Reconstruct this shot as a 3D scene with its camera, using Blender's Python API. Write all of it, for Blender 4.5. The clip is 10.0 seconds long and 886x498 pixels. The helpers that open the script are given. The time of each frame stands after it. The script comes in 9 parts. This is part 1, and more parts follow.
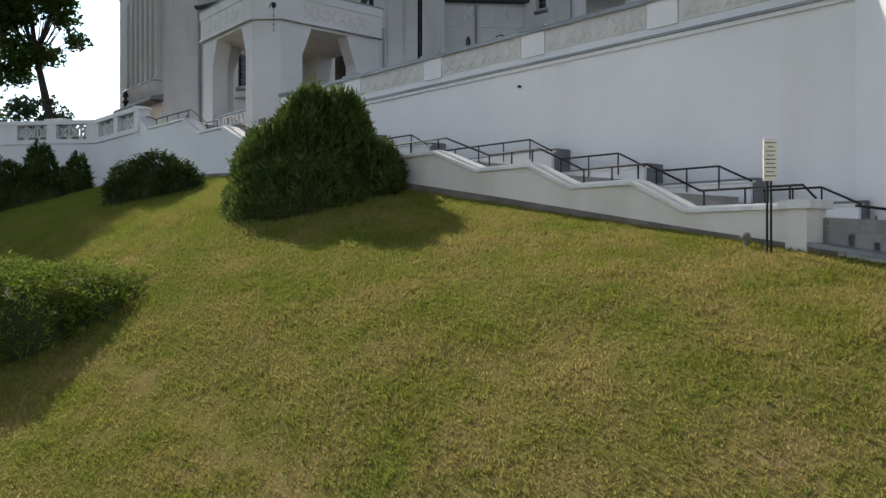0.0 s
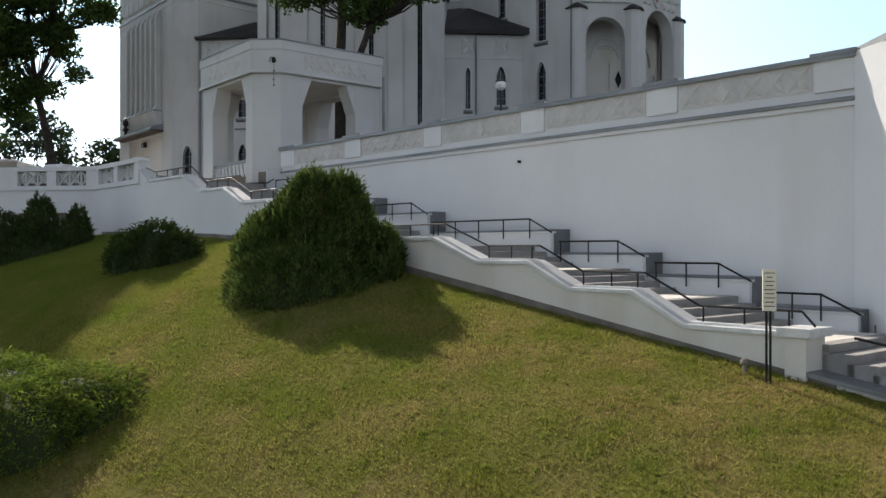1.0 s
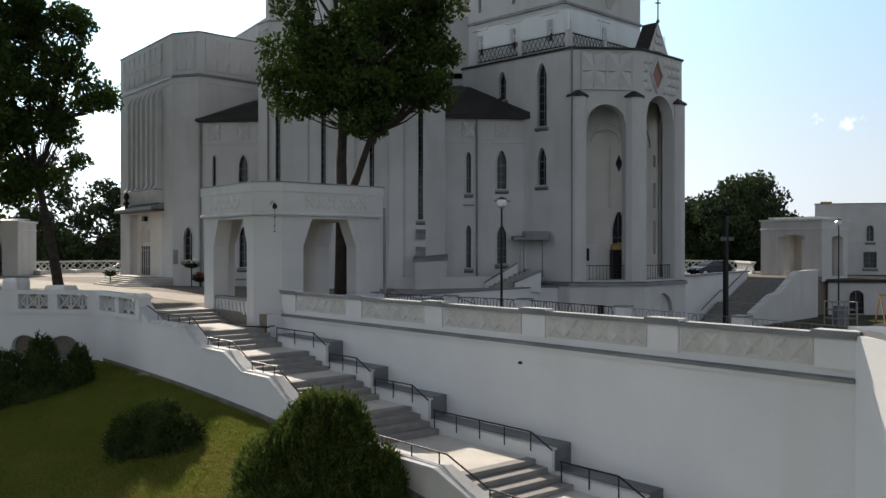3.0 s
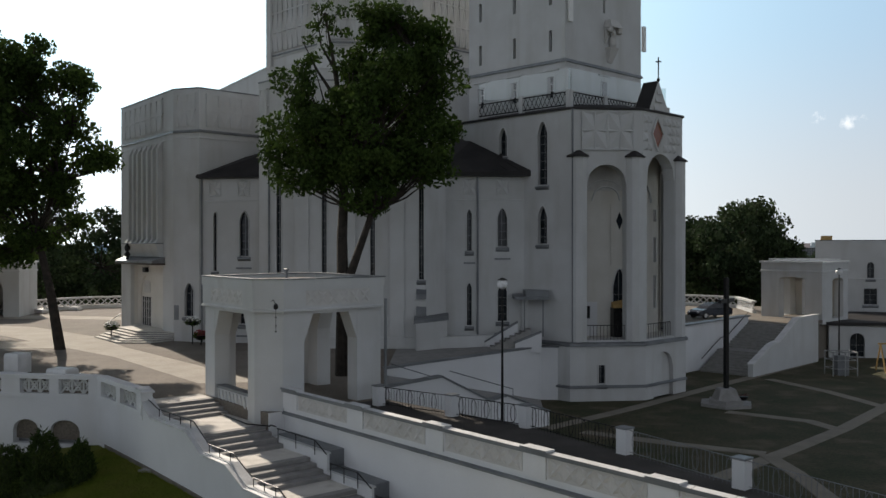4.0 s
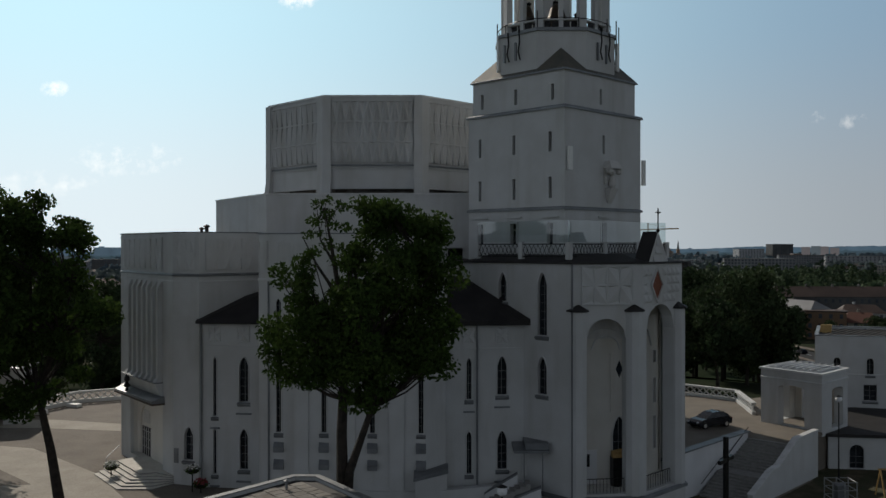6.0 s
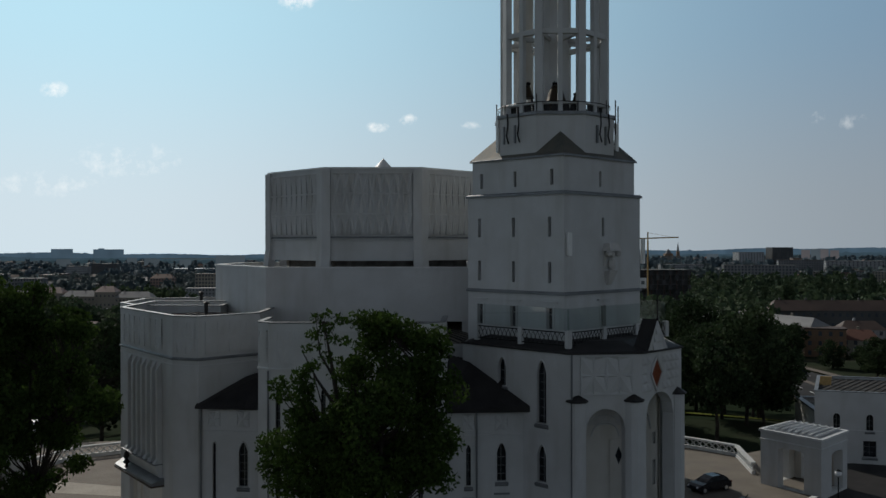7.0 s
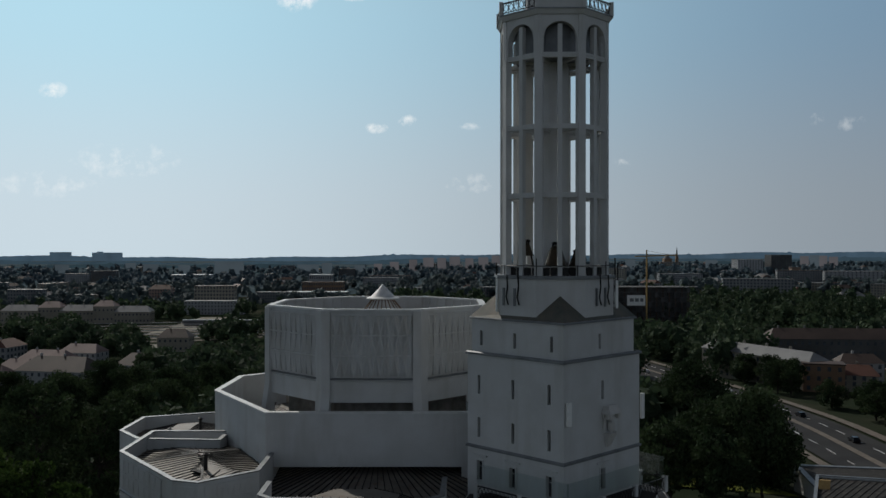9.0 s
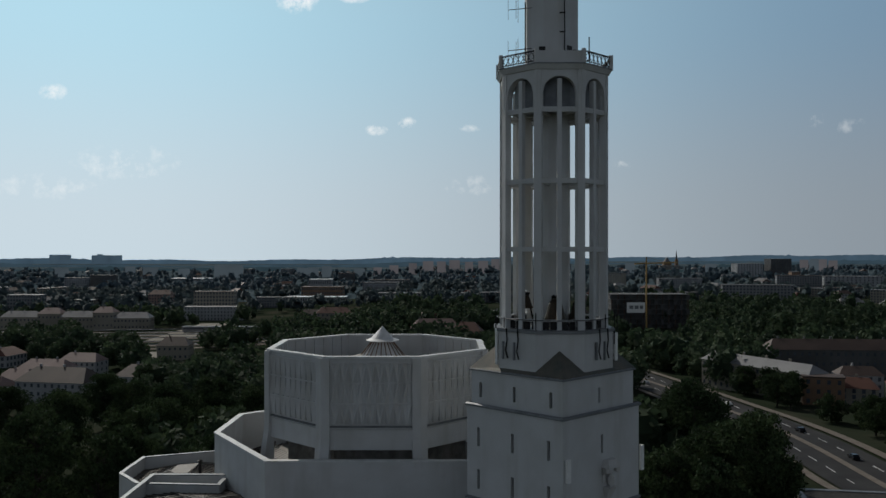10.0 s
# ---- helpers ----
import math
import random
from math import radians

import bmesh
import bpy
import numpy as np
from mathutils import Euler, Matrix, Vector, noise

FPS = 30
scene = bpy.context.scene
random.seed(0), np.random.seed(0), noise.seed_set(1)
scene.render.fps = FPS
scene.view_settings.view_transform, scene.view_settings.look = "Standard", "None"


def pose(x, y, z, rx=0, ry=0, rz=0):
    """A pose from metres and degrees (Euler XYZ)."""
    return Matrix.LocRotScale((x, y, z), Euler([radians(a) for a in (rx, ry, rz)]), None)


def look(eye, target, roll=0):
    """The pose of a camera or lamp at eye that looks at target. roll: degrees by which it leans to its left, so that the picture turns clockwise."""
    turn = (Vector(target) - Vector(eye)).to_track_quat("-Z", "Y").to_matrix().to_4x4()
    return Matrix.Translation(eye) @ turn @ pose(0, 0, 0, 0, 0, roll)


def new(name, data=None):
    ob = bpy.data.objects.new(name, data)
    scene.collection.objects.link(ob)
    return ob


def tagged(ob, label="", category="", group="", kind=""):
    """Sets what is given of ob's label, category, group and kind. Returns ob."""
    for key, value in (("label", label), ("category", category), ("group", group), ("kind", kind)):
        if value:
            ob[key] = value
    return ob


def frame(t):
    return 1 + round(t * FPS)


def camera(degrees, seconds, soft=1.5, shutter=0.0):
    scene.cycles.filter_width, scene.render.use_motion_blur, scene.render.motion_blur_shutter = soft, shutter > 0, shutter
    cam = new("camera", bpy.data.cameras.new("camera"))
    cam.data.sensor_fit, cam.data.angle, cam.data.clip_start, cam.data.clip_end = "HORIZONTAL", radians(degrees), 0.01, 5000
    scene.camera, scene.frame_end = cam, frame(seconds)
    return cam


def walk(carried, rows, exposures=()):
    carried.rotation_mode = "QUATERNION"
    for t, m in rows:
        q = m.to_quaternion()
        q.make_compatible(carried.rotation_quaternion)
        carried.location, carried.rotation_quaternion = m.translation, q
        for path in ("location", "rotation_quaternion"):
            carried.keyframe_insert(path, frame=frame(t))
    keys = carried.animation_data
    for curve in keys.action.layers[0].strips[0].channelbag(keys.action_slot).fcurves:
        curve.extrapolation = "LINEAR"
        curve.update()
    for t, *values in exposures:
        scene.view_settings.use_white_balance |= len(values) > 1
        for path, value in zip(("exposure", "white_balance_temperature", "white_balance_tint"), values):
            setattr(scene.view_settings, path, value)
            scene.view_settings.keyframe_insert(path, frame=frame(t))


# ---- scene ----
cam = camera(53.4, 10.0)
METRES, EYE, TILT, LEAN, TURN = 46.0, 3.0, 0.0, 0.0, 0.0
ROWS = [
    (0.0, 0.0, 0.0, 0.0, 0.0, 0.0, -0.0),
    (0.5, 0.0001, -0.0002, 0.0226, 0.01, -0.02, 0.01),
    (1.0, 0.0001, -0.0005, 0.0498, -0.0, -0.0, 0.0),
    (1.5, 0.0002, -0.0007, 0.0773, 0.02, -0.03, 0.01),
    (2.0, 0.0, -0.0008, 0.1108, 0.01, -0.05, 0.01),
    (2.5, -0.0001, -0.0007, 0.1447, 0.02, -0.08, 0.0),
    (4.0, -0.0006, -0.0017, 0.2773, 0.06, -0.21, 0.02),
    (4.5, -0.0006, -0.0014, 0.3262, 0.07, -0.14, 0.04),
    (5.0, -0.001, -0.0014, 0.3859, 0.03, -0.19, 0.05),
    (5.5, -0.0008, -0.0012, 0.4459, 0.05, -0.24, 0.03),
    (7.0, 0.0006, -0.0007, 0.6465, 0.04, -0.2, 0.07),
    (7.5, 0.0006, -0.0006, 0.7106, 0.04, -0.18, 0.05),
    (8.0, -0.0, -0.0002, 0.7801, 0.0, -0.17, 0.05),
    (8.5, -0.0003, -0.0003, 0.8442, -0.01, -0.14, -0.0),
    (9.0, -0.0005, -0.0008, 0.9138, -0.03, -0.13, -0.01),
    (9.5, -0.0004, -0.0012, 0.9643, -0.04, -0.05, -0.02),
    (10.0, -0.0003, -0.0016, 1.0, -0.05, -0.0, -0.03),
]
EXPOSURES = [(0.0, 1.16, 6750, 13), (1.0, 1.06, 6800, 13), (2.0, 0.81, 6950, 13), (2.5, 0.78, 7000, 13), (4.0, 0.41, 7050, 13), (5.0, 0.01, 7050, 13), (5.5, -0.23, 6950, 12), (7.0, -0.67, 6450, 9), (10.0, -0.79, 6400, 9)]
walk(cam, [(t, pose(0, 0, EYE, TILT, LEAN, TURN) @ pose(METRES * x, METRES * y, METRES * z, 90 + pitch, roll, yaw)) for t, x, y, z, yaw, pitch, roll in ROWS], EXPOSURES)

# ---- light ----
SUN_AZ, SUN_EL = radians(-30.5), radians(33.5)
world = bpy.data.worlds.new("sky")
scene.world = world
world.use_nodes = True
wn = world.node_tree.nodes
sky = wn.new("ShaderNodeTexSky")
sky.sky_type = "NISHITA"
sky.sun_disc = False
sky.sun_elevation = SUN_EL
sky.sun_rotation = SUN_AZ
sky.air_density, sky.dust_density, sky.ozone_density = 1.0, 0.7, 2.0
wl = world.node_tree.links
wn["Background"].inputs[1].default_value = 0.13
# small fair-weather clouds, each a soft patch of noise round its own direction
tc, sep = wn.new("ShaderNodeTexCoord"), wn.new("ShaderNodeSeparateXYZ")
wl.new(tc.outputs["Generated"], sep.inputs[0])


def calc(op, a, b=None):
    n = wn.new("ShaderNodeMath")
    n.operation = op
    for i, v in enumerate((a, b)):
        if v is None:
            continue
        if isinstance(v, (int, float)):
            n.inputs[i].default_value = v
        else:
            wl.new(v, n.inputs[i])
    return n.outputs[0]


ahead = calc("MAXIMUM", sep.outputs[1], 0.05)
across, above = calc("DIVIDE", sep.outputs[0], ahead), calc("DIVIDE", sep.outputs[2], ahead)
total = None
for cx, cz, rx, rz, k in ((0.42, 0.148, 0.026, 0.013, 0.29), (0.468, 0.14, 0.04, 0.014, 0.29), (-0.165, 0.285, 0.03, 0.022, 1.0), (-0.1, 0.287, 0.025, 0.01, 0.7), (-0.442, 0.178, 0.02, 0.012, 0.8), (-0.075, 0.135, 0.016, 0.008, 0.7), (-0.04, 0.143, 0.014, 0.009, 0.7),
                          (-0.36, 0.098, 0.08, 0.028, 0.42), (-0.45, 0.07, 0.09, 0.022, 0.36), (0.03, 0.072, 0.045, 0.016, 0.35), (0.2, 0.095, 0.02, 0.008, 0.4), (0.03, 0.137, 0.02, 0.006, 0.4)):
    u, v = calc("DIVIDE", calc("SUBTRACT", across, cx), rx), calc("DIVIDE", calc("SUBTRACT", above, cz), rz)
    d = calc("MULTIPLY", calc("MAXIMUM", calc("SUBTRACT", 1.0, calc("ADD", calc("MULTIPLY", u, u), calc("MULTIPLY", v, v))), 0.0), k)
    total = d if total is None else calc("MAXIMUM", total, d)
puff = wn.new("ShaderNodeTexNoise")
puff.inputs["Scale"].default_value, puff.inputs["Detail"].default_value, puff.inputs["Roughness"].default_value = 60, 7, 0.65
wl.new(tc.outputs["Generated"], puff.inputs["Vector"])
cover = wn.new("ShaderNodeMapRange")
cover.inputs[1].default_value, cover.inputs[2].default_value, cover.inputs[4].default_value = 0.12, 0.75, 0.8
wl.new(calc("MULTIPLY", total, calc("MAXIMUM", calc("SUBTRACT", calc("MULTIPLY", puff.outputs[0], 3.6), 1.25), 0.0)), cover.inputs[0])
cloud = wn.new("ShaderNodeMix")
cloud.data_type = "RGBA"
cloud.inputs[7].default_value = (13.0, 12.9, 12.6, 1)
wl.new(cover.outputs[0], cloud.inputs[0])
wl.new(sky.outputs[0], cloud.inputs[6])
wl.new(cloud.outputs[2], wn["Background"].inputs[0])
# the hazy lower sky, paler and brighter towards the sun
def blend(a, b, f):
    n = wn.new("ShaderNodeMix")
    n.data_type = "RGBA"
    for i, v in ((6, a), (7, b)):
        if isinstance(v, tuple):
            n.inputs[i].default_value = (*v, 1)
        else:
            wl.new(v, n.inputs[i])
    wl.new(f, n.inputs[0])
    return n.outputs[2]


def ease(v, a, b):
    n = wn.new("ShaderNodeMapRange")
    n.interpolation_type = "SMOOTHSTEP"
    n.inputs[1].default_value, n.inputs[2].default_value = a, b
    wl.new(v, n.inputs[0])
    return n.outputs[0]


side = ease(sep.outputs[0], -0.42, 0.56)
rising = ease(sep.outputs[2], 0.02, 0.26)
ahead_sky = blend(blend((7.8, 9.1, 9.9), (3.35, 3.85, 4.35), side), blend((6.2, 9.4, 11.0), (2.3, 3.6, 5.0), side), rising)
low_sky = blend((3.3, 3.85, 4.5), ahead_sky, ease(sep.outputs[1], -0.2, 0.7))
pale = wn.new("ShaderNodeHueSaturation")
pale.inputs["Saturation"].default_value, pale.inputs["Value"].default_value = 0.5, 0.46
wl.new(sky.outputs[0], pale.inputs["Color"])
wl.new(blend(low_sky, pale.outputs[0], ease(sep.outputs[2], 0.24, 0.6)), cloud.inputs[6])
sun_data = bpy.data.lights.new("sun", "SUN")
sun_data.energy = 3.8
sun_data.angle = radians(0.5)
sun_data.color = (1.0, 0.94, 0.85)
sun = new("sun", sun_data)
to_sun = Vector((math.sin(SUN_AZ) * math.cos(SUN_EL), math.cos(SUN_AZ) * math.cos(SUN_EL), math.sin(SUN_EL)))
sun.matrix_world = look(to_sun * 200, (0, 0, 0))

# ---- materials ----


def mat(name, c1, c2, scale=3.0, rough=0.8, metal=0.0, bump=0.2, fine=40.0, stain=None, stain_scale=0.35, vary=0.0, grit=0.14, spec=0.3):
    """A surface with broad patches, fine grain, optional stains and random variation between objects."""
    m = bpy.data.materials.new(name)
    m.use_nodes = True
    n, l = m.node_tree.nodes, m.node_tree.links
    b = n["Principled BSDF"]
    b.inputs["Roughness"].default_value, b.inputs["Metallic"].default_value, b.inputs["Specular IOR Level"].default_value = rough, metal, spec
    geo = n.new("ShaderNodeNewGeometry")
    big, small = n.new("ShaderNodeTexNoise"), n.new("ShaderNodeTexNoise")
    big.inputs["Scale"].default_value, small.inputs["Scale"].default_value = scale, fine
    big.inputs["Detail"].default_value, small.inputs["Detail"].default_value = 5, 4
    for t in (big, small):
        l.new(geo.outputs["Position"], t.inputs["Vector"])
    ramp = n.new("ShaderNodeMapRange")
    ramp.inputs[1].default_value, ramp.inputs[2].default_value = 0.35, 0.65
    l.new(big.outputs[0], ramp.inputs[0])
    mix = n.new("ShaderNodeMix")
    mix.data_type = "RGBA"
    mix.inputs[6].default_value, mix.inputs[7].default_value = (*c1, 1), (*c2, 1)
    l.new(ramp.outputs[0], mix.inputs[0])
    out = mix.outputs[2]
    grain = n.new("ShaderNodeMix")
    grain.data_type, grain.blend_type = "RGBA", "MULTIPLY"
    gr = n.new("ShaderNodeMapRange")
    gr.inputs[1].default_value, gr.inputs[2].default_value, gr.inputs[3].default_value, gr.inputs[4].default_value = 0.3, 0.7, 1.0 - grit, 1.0
    l.new(small.outputs[0], gr.inputs[0])
    grain.inputs[0].default_value = 1.0
    l.new(out, grain.inputs[6])
    l.new(gr.outputs[0], grain.inputs[7])
    out = grain.outputs[2]
    if stain:
        st = n.new("ShaderNodeTexNoise")
        st.inputs["Scale"].default_value, st.inputs["Detail"].default_value = stain_scale, 7
        sc = n.new("ShaderNodeVectorMath")
        sc.operation = "MULTIPLY"
        sc.inputs[1].default_value = (3.0, 3.0, 0.5)
        l.new(geo.outputs["Position"], sc.inputs[0])
        l.new(sc.outputs[0], st.inputs["Vector"])
        sr = n.new("ShaderNodeMapRange")
        sr.inputs[1].default_value, sr.inputs[2].default_value, sr.inputs[4].default_value = 0.52, 0.75, 0.7
        l.new(st.outputs[0], sr.inputs[0])
        sm = n.new("ShaderNodeMix")
        sm.data_type = "RGBA"
        sm.inputs[7].default_value = (*stain, 1)
        l.new(sr.outputs[0], sm.inputs[0])
        l.new(out, sm.inputs[6])
        out = sm.outputs[2]
    if vary:
        info = n.new("ShaderNodeObjectInfo")
        add = n.new("ShaderNodeMath")
        l.new(info.outputs["Random"], add.inputs[0])
        l.new(geo.outputs["Random Per Island"], add.inputs[1])
        fr = n.new("ShaderNodeMath")
        fr.operation = "FRACT"
        l.new(add.outputs[0], fr.inputs[0])
        vr = n.new("ShaderNodeMapRange")
        vr.inputs[3].default_value, vr.inputs[4].default_value = 1 - vary, 1 + vary
        l.new(fr.outputs[0], vr.inputs[0])
        vm = n.new("ShaderNodeMix")
        vm.data_type, vm.blend_type = "RGBA", "MULTIPLY"
        vm.inputs[0].default_value = 1.0
        l.new(out, vm.inputs[6])
        l.new(vr.outputs[0], vm.inputs[7])
        out = vm.outputs[2]
    l.new(out, b.inputs["Base Color"])
    if bump:
        bp = n.new("ShaderNodeBump")
        bp.inputs["Strength"].default_value, bp.inputs["Distance"].default_value = bump, 0.02
        l.new(small.outputs[0], bp.inputs["Height"])
        l.new(bp.outputs[0], b.inputs["Normal"])
    return m


PLASTER = mat("white_plaster", (0.475, 0.478, 0.472), (0.525, 0.532, 0.532), 0.5, 0.9, 0, 0.1, 25, (0.39, 0.38, 0.36), 0.25, grit=0.07)
RENDERED = mat("terrace_plaster", (0.585, 0.59, 0.60), (0.64, 0.645, 0.655), 0.3, 0.9, 0, 0.05, 18, (0.545, 0.54, 0.53), 0.16, grit=0.04)
CREAM = mat("cream_plaster", (0.56, 0.54, 0.495), (0.61, 0.59, 0.55), 0.6, 0.9, 0, 0.15, 22, (0.46, 0.42, 0.35), 0.25, grit=0.05)
PLINTH = mat("grey_plinth_render", (0.13, 0.115, 0.1), (0.2, 0.18, 0.155), 1.5, 0.95, 0, 0.5, 30)
SHEET = mat("grey_sheet_metal", (0.16, 0.17, 0.18), (0.23, 0.24, 0.25), 0.8, 0.5, 0.4, 0.05, 15)
COPING = mat("pale_coping", (0.55, 0.56, 0.56), (0.66, 0.66, 0.66), 1.2, 0.55, 0.1, 0.1, 18, (0.4, 0.4, 0.38), 0.6)
ROOFM = mat("grey_seam_roof", (0.13, 0.118, 0.102), (0.19, 0.17, 0.148), 0.6, 0.6, 0.15, 0.1, 12, (0.12, 0.08, 0.05), 0.5)
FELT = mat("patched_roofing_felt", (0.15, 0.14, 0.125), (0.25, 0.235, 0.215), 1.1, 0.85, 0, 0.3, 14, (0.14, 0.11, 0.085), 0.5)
ROUGHCAST = mat("roughcast_panel", (0.50, 0.49, 0.475), (0.56, 0.55, 0.535), 2.0, 0.95, 0, 0.5, 40, (0.44, 0.42, 0.39), 0.6)
FLATROOF = mat("dark_flat_roofing", (0.018, 0.017, 0.016), (0.03, 0.028, 0.026), 0.5, 0.9, 0, 0.2, 10, (0.09, 0.08, 0.07), 0.4)
DARKROOF = mat("dark_metal_roof", (0.014, 0.013, 0.013), (0.028, 0.025, 0.025), 0.7, 0.6, 0.0, 0.1, 12)
GREENROOF = mat("weathered_copper_roof", (0.085, 0.09, 0.08), (0.14, 0.125, 0.1), 0.8, 0.6, 0.3, 0.15, 8)
STEP = mat("granite_step", (0.25, 0.245, 0.235), (0.31, 0.3, 0.29), 2.5, 0.8, 0, 0.3, 60, (0.22, 0.21, 0.2), 0.8)
LANDING = mat("stone_landing", (0.58, 0.55, 0.50), (0.66, 0.63, 0.58), 1.0, 0.85, 0, 0.2, 50, (0.4, 0.37, 0.33), 0.5)
PAVING = mat("plaza_paving", (0.165, 0.14, 0.115), (0.215, 0.185, 0.155), 0.35, 0.9, 0, 0.5, 11, (0.15, 0.13, 0.11), 0.15, grit=0.4)
PALEPAVE = mat("pale_paving_strip", (0.34, 0.31, 0.265), (0.40, 0.365, 0.315), 0.5, 0.9, 0, 0.2, 9, (0.27, 0.24, 0.205), 0.3, grit=0.25)
IRON = mat("black_iron", (0.012, 0.012, 0.013), (0.025, 0.024, 0.024), 6, 0.45, 0.6, 0.05, 30)
GALV = mat("galvanised_fence", (0.3, 0.31, 0.31), (0.38, 0.38, 0.38), 4, 0.5, 0.6, 0.05, 30)
GLASS = mat("dark_leaded_glass", (0.012, 0.014, 0.018), (0.03, 0.034, 0.04), 2, 0.12, 0, 0.25, 4)
RED = mat("red_stained_glass", (0.15, 0.035, 0.014), (0.21, 0.055, 0.018), 5, 0.3, 0, 0.2, 9)
DOOR = mat("dark_door_wood", (0.05, 0.035, 0.025), (0.08, 0.055, 0.04), 5, 0.6, 0, 0.2, 30)
BARK = mat("bark", (0.022, 0.019, 0.016), (0.045, 0.037, 0.03), 3, 0.95, 0, 0.9, 18)


def leaf_mat(name, c1, c2, scale, through_light=0.3, vary=0.4, dry=None):
    """Foliage: a dull leaf that lets some light through, with varied single leaves."""
    m = mat(name, c1, c2, scale, 0.85, 0, 0.0, 10, dry, 0.7, vary=vary)
    n, l = m.node_tree.nodes, m.node_tree.links
    b = n["Principled BSDF"]
    b.inputs["Specular IOR Level"].default_value = 0.12
    tl, mx = n.new("ShaderNodeBsdfTranslucent"), n.new("ShaderNodeMixShader")
    mx.inputs[0].default_value = through_light
    l.new(b.inputs["Base Color"].links[0].from_socket, tl.inputs[0])
    l.new(b.outputs[0], mx.inputs[1])
    l.new(tl.outputs[0], mx.inputs[2])
    l.new(mx.outputs[0], n["Material Output"].inputs[0])
    return m


LEAF = leaf_mat("leaf_green", (0.03, 0.056, 0.013), (0.052, 0.086, 0.02), 0.5, 0.28, 0.5)
YEW = leaf_mat("thuja_green", (0.052, 0.09, 0.021), (0.105, 0.133, 0.036), 2.2, 0.35, 0.5)
JUNIPER = leaf_mat("juniper_green", (0.08, 0.13, 0.02), (0.18, 0.225, 0.036), 2.5, 0.35, 0.45)
DARKYEW = leaf_mat("dark_evergreen", (0.03, 0.052, 0.015), (0.058, 0.085, 0.022), 1.4, 0.2, 0.4)
# far foliage in paler, bluer tones: haze put into the leaf colours
DISTANT = leaf_mat("hazed_far_foliage", (0.062, 0.09, 0.098), (0.085, 0.115, 0.12), 0.02, 0.15, 0.14)
HORIZON = leaf_mat("hazed_horizon_woods", (0.07, 0.11, 0.138), (0.085, 0.126, 0.155), 0.01, 0.15, 0.08)
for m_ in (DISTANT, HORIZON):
    # normals bent towards the sky, so that far crowns look evenly lit and hazy
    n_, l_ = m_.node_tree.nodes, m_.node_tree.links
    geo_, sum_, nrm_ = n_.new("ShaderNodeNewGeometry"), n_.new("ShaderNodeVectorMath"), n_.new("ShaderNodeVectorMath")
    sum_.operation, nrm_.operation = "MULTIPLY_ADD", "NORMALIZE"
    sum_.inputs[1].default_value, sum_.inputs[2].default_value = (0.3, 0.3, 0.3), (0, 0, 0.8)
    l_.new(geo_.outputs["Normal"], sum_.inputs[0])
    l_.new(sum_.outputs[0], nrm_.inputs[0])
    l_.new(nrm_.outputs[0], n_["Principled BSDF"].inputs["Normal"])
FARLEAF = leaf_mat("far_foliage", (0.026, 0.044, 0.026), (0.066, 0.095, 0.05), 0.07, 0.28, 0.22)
PARKLEAF = leaf_mat("park_foliage", (0.02, 0.035, 0.016), (0.046, 0.068, 0.03), 0.09, 0.25, 0.45)
LAWN = mat("lawn", (0.135, 0.14, 0.033), (0.21, 0.172, 0.068), 0.7, 1.0, 0, 0.4, 14, (0.2, 0.15, 0.075), 0.5, grit=0.45, spec=0.0)
BLADE = leaf_mat("grass_blade", (0.195, 0.225, 0.038), (0.335, 0.275, 0.096), 0.7, 0.45, 0.3, (0.29, 0.215, 0.105))


def green_and_shade_tint(m, colour):
    """Greener grass in broad patches, most of it up the slope, with the hue of the shaded lawn put into the colour."""
    n, l = m.node_tree.nodes, m.node_tree.links
    geo, dot = n.new("ShaderNodeNewGeometry"), n.new("ShaderNodeVectorMath")
    dot.operation = "DOT_PRODUCT"
    dot.inputs[1].default_value = (-0.025, 0.07, 0)
    patch, add, ramp, mix = n.new("ShaderNodeTexNoise"), n.new("ShaderNodeMath"), n.new("ShaderNodeMapRange"), n.new("ShaderNodeMix")
    patch.inputs["Scale"].default_value, patch.inputs["Detail"].default_value = 0.6, 5
    l.new(geo.outputs["Position"], dot.inputs[0])
    l.new(geo.outputs["Position"], patch.inputs["Vector"])
    add.operation = "MULTIPLY_ADD"
    add.inputs[1].default_value = 3.0
    l.new(patch.outputs[0], add.inputs[0])
    l.new(dot.outputs["Value"], add.inputs[2])
    ramp.inputs[1].default_value, ramp.inputs[2].default_value, ramp.inputs[4].default_value = 2.3, 4.0, 0.65
    l.new(add.outputs[0], ramp.inputs[0])
    mix.data_type = "RGBA"
    mix.inputs[7].default_value = (*colour, 1)
    base = n["Principled BSDF"].inputs["Base Color"]
    l.new(base.links[0].from_socket, mix.inputs[6])
    l.new(ramp.outputs[0], mix.inputs[0])
    for link in list(base.links[0].from_socket.links):
        if link.to_node != mix:
            l.new(mix.outputs[2], link.to_socket)


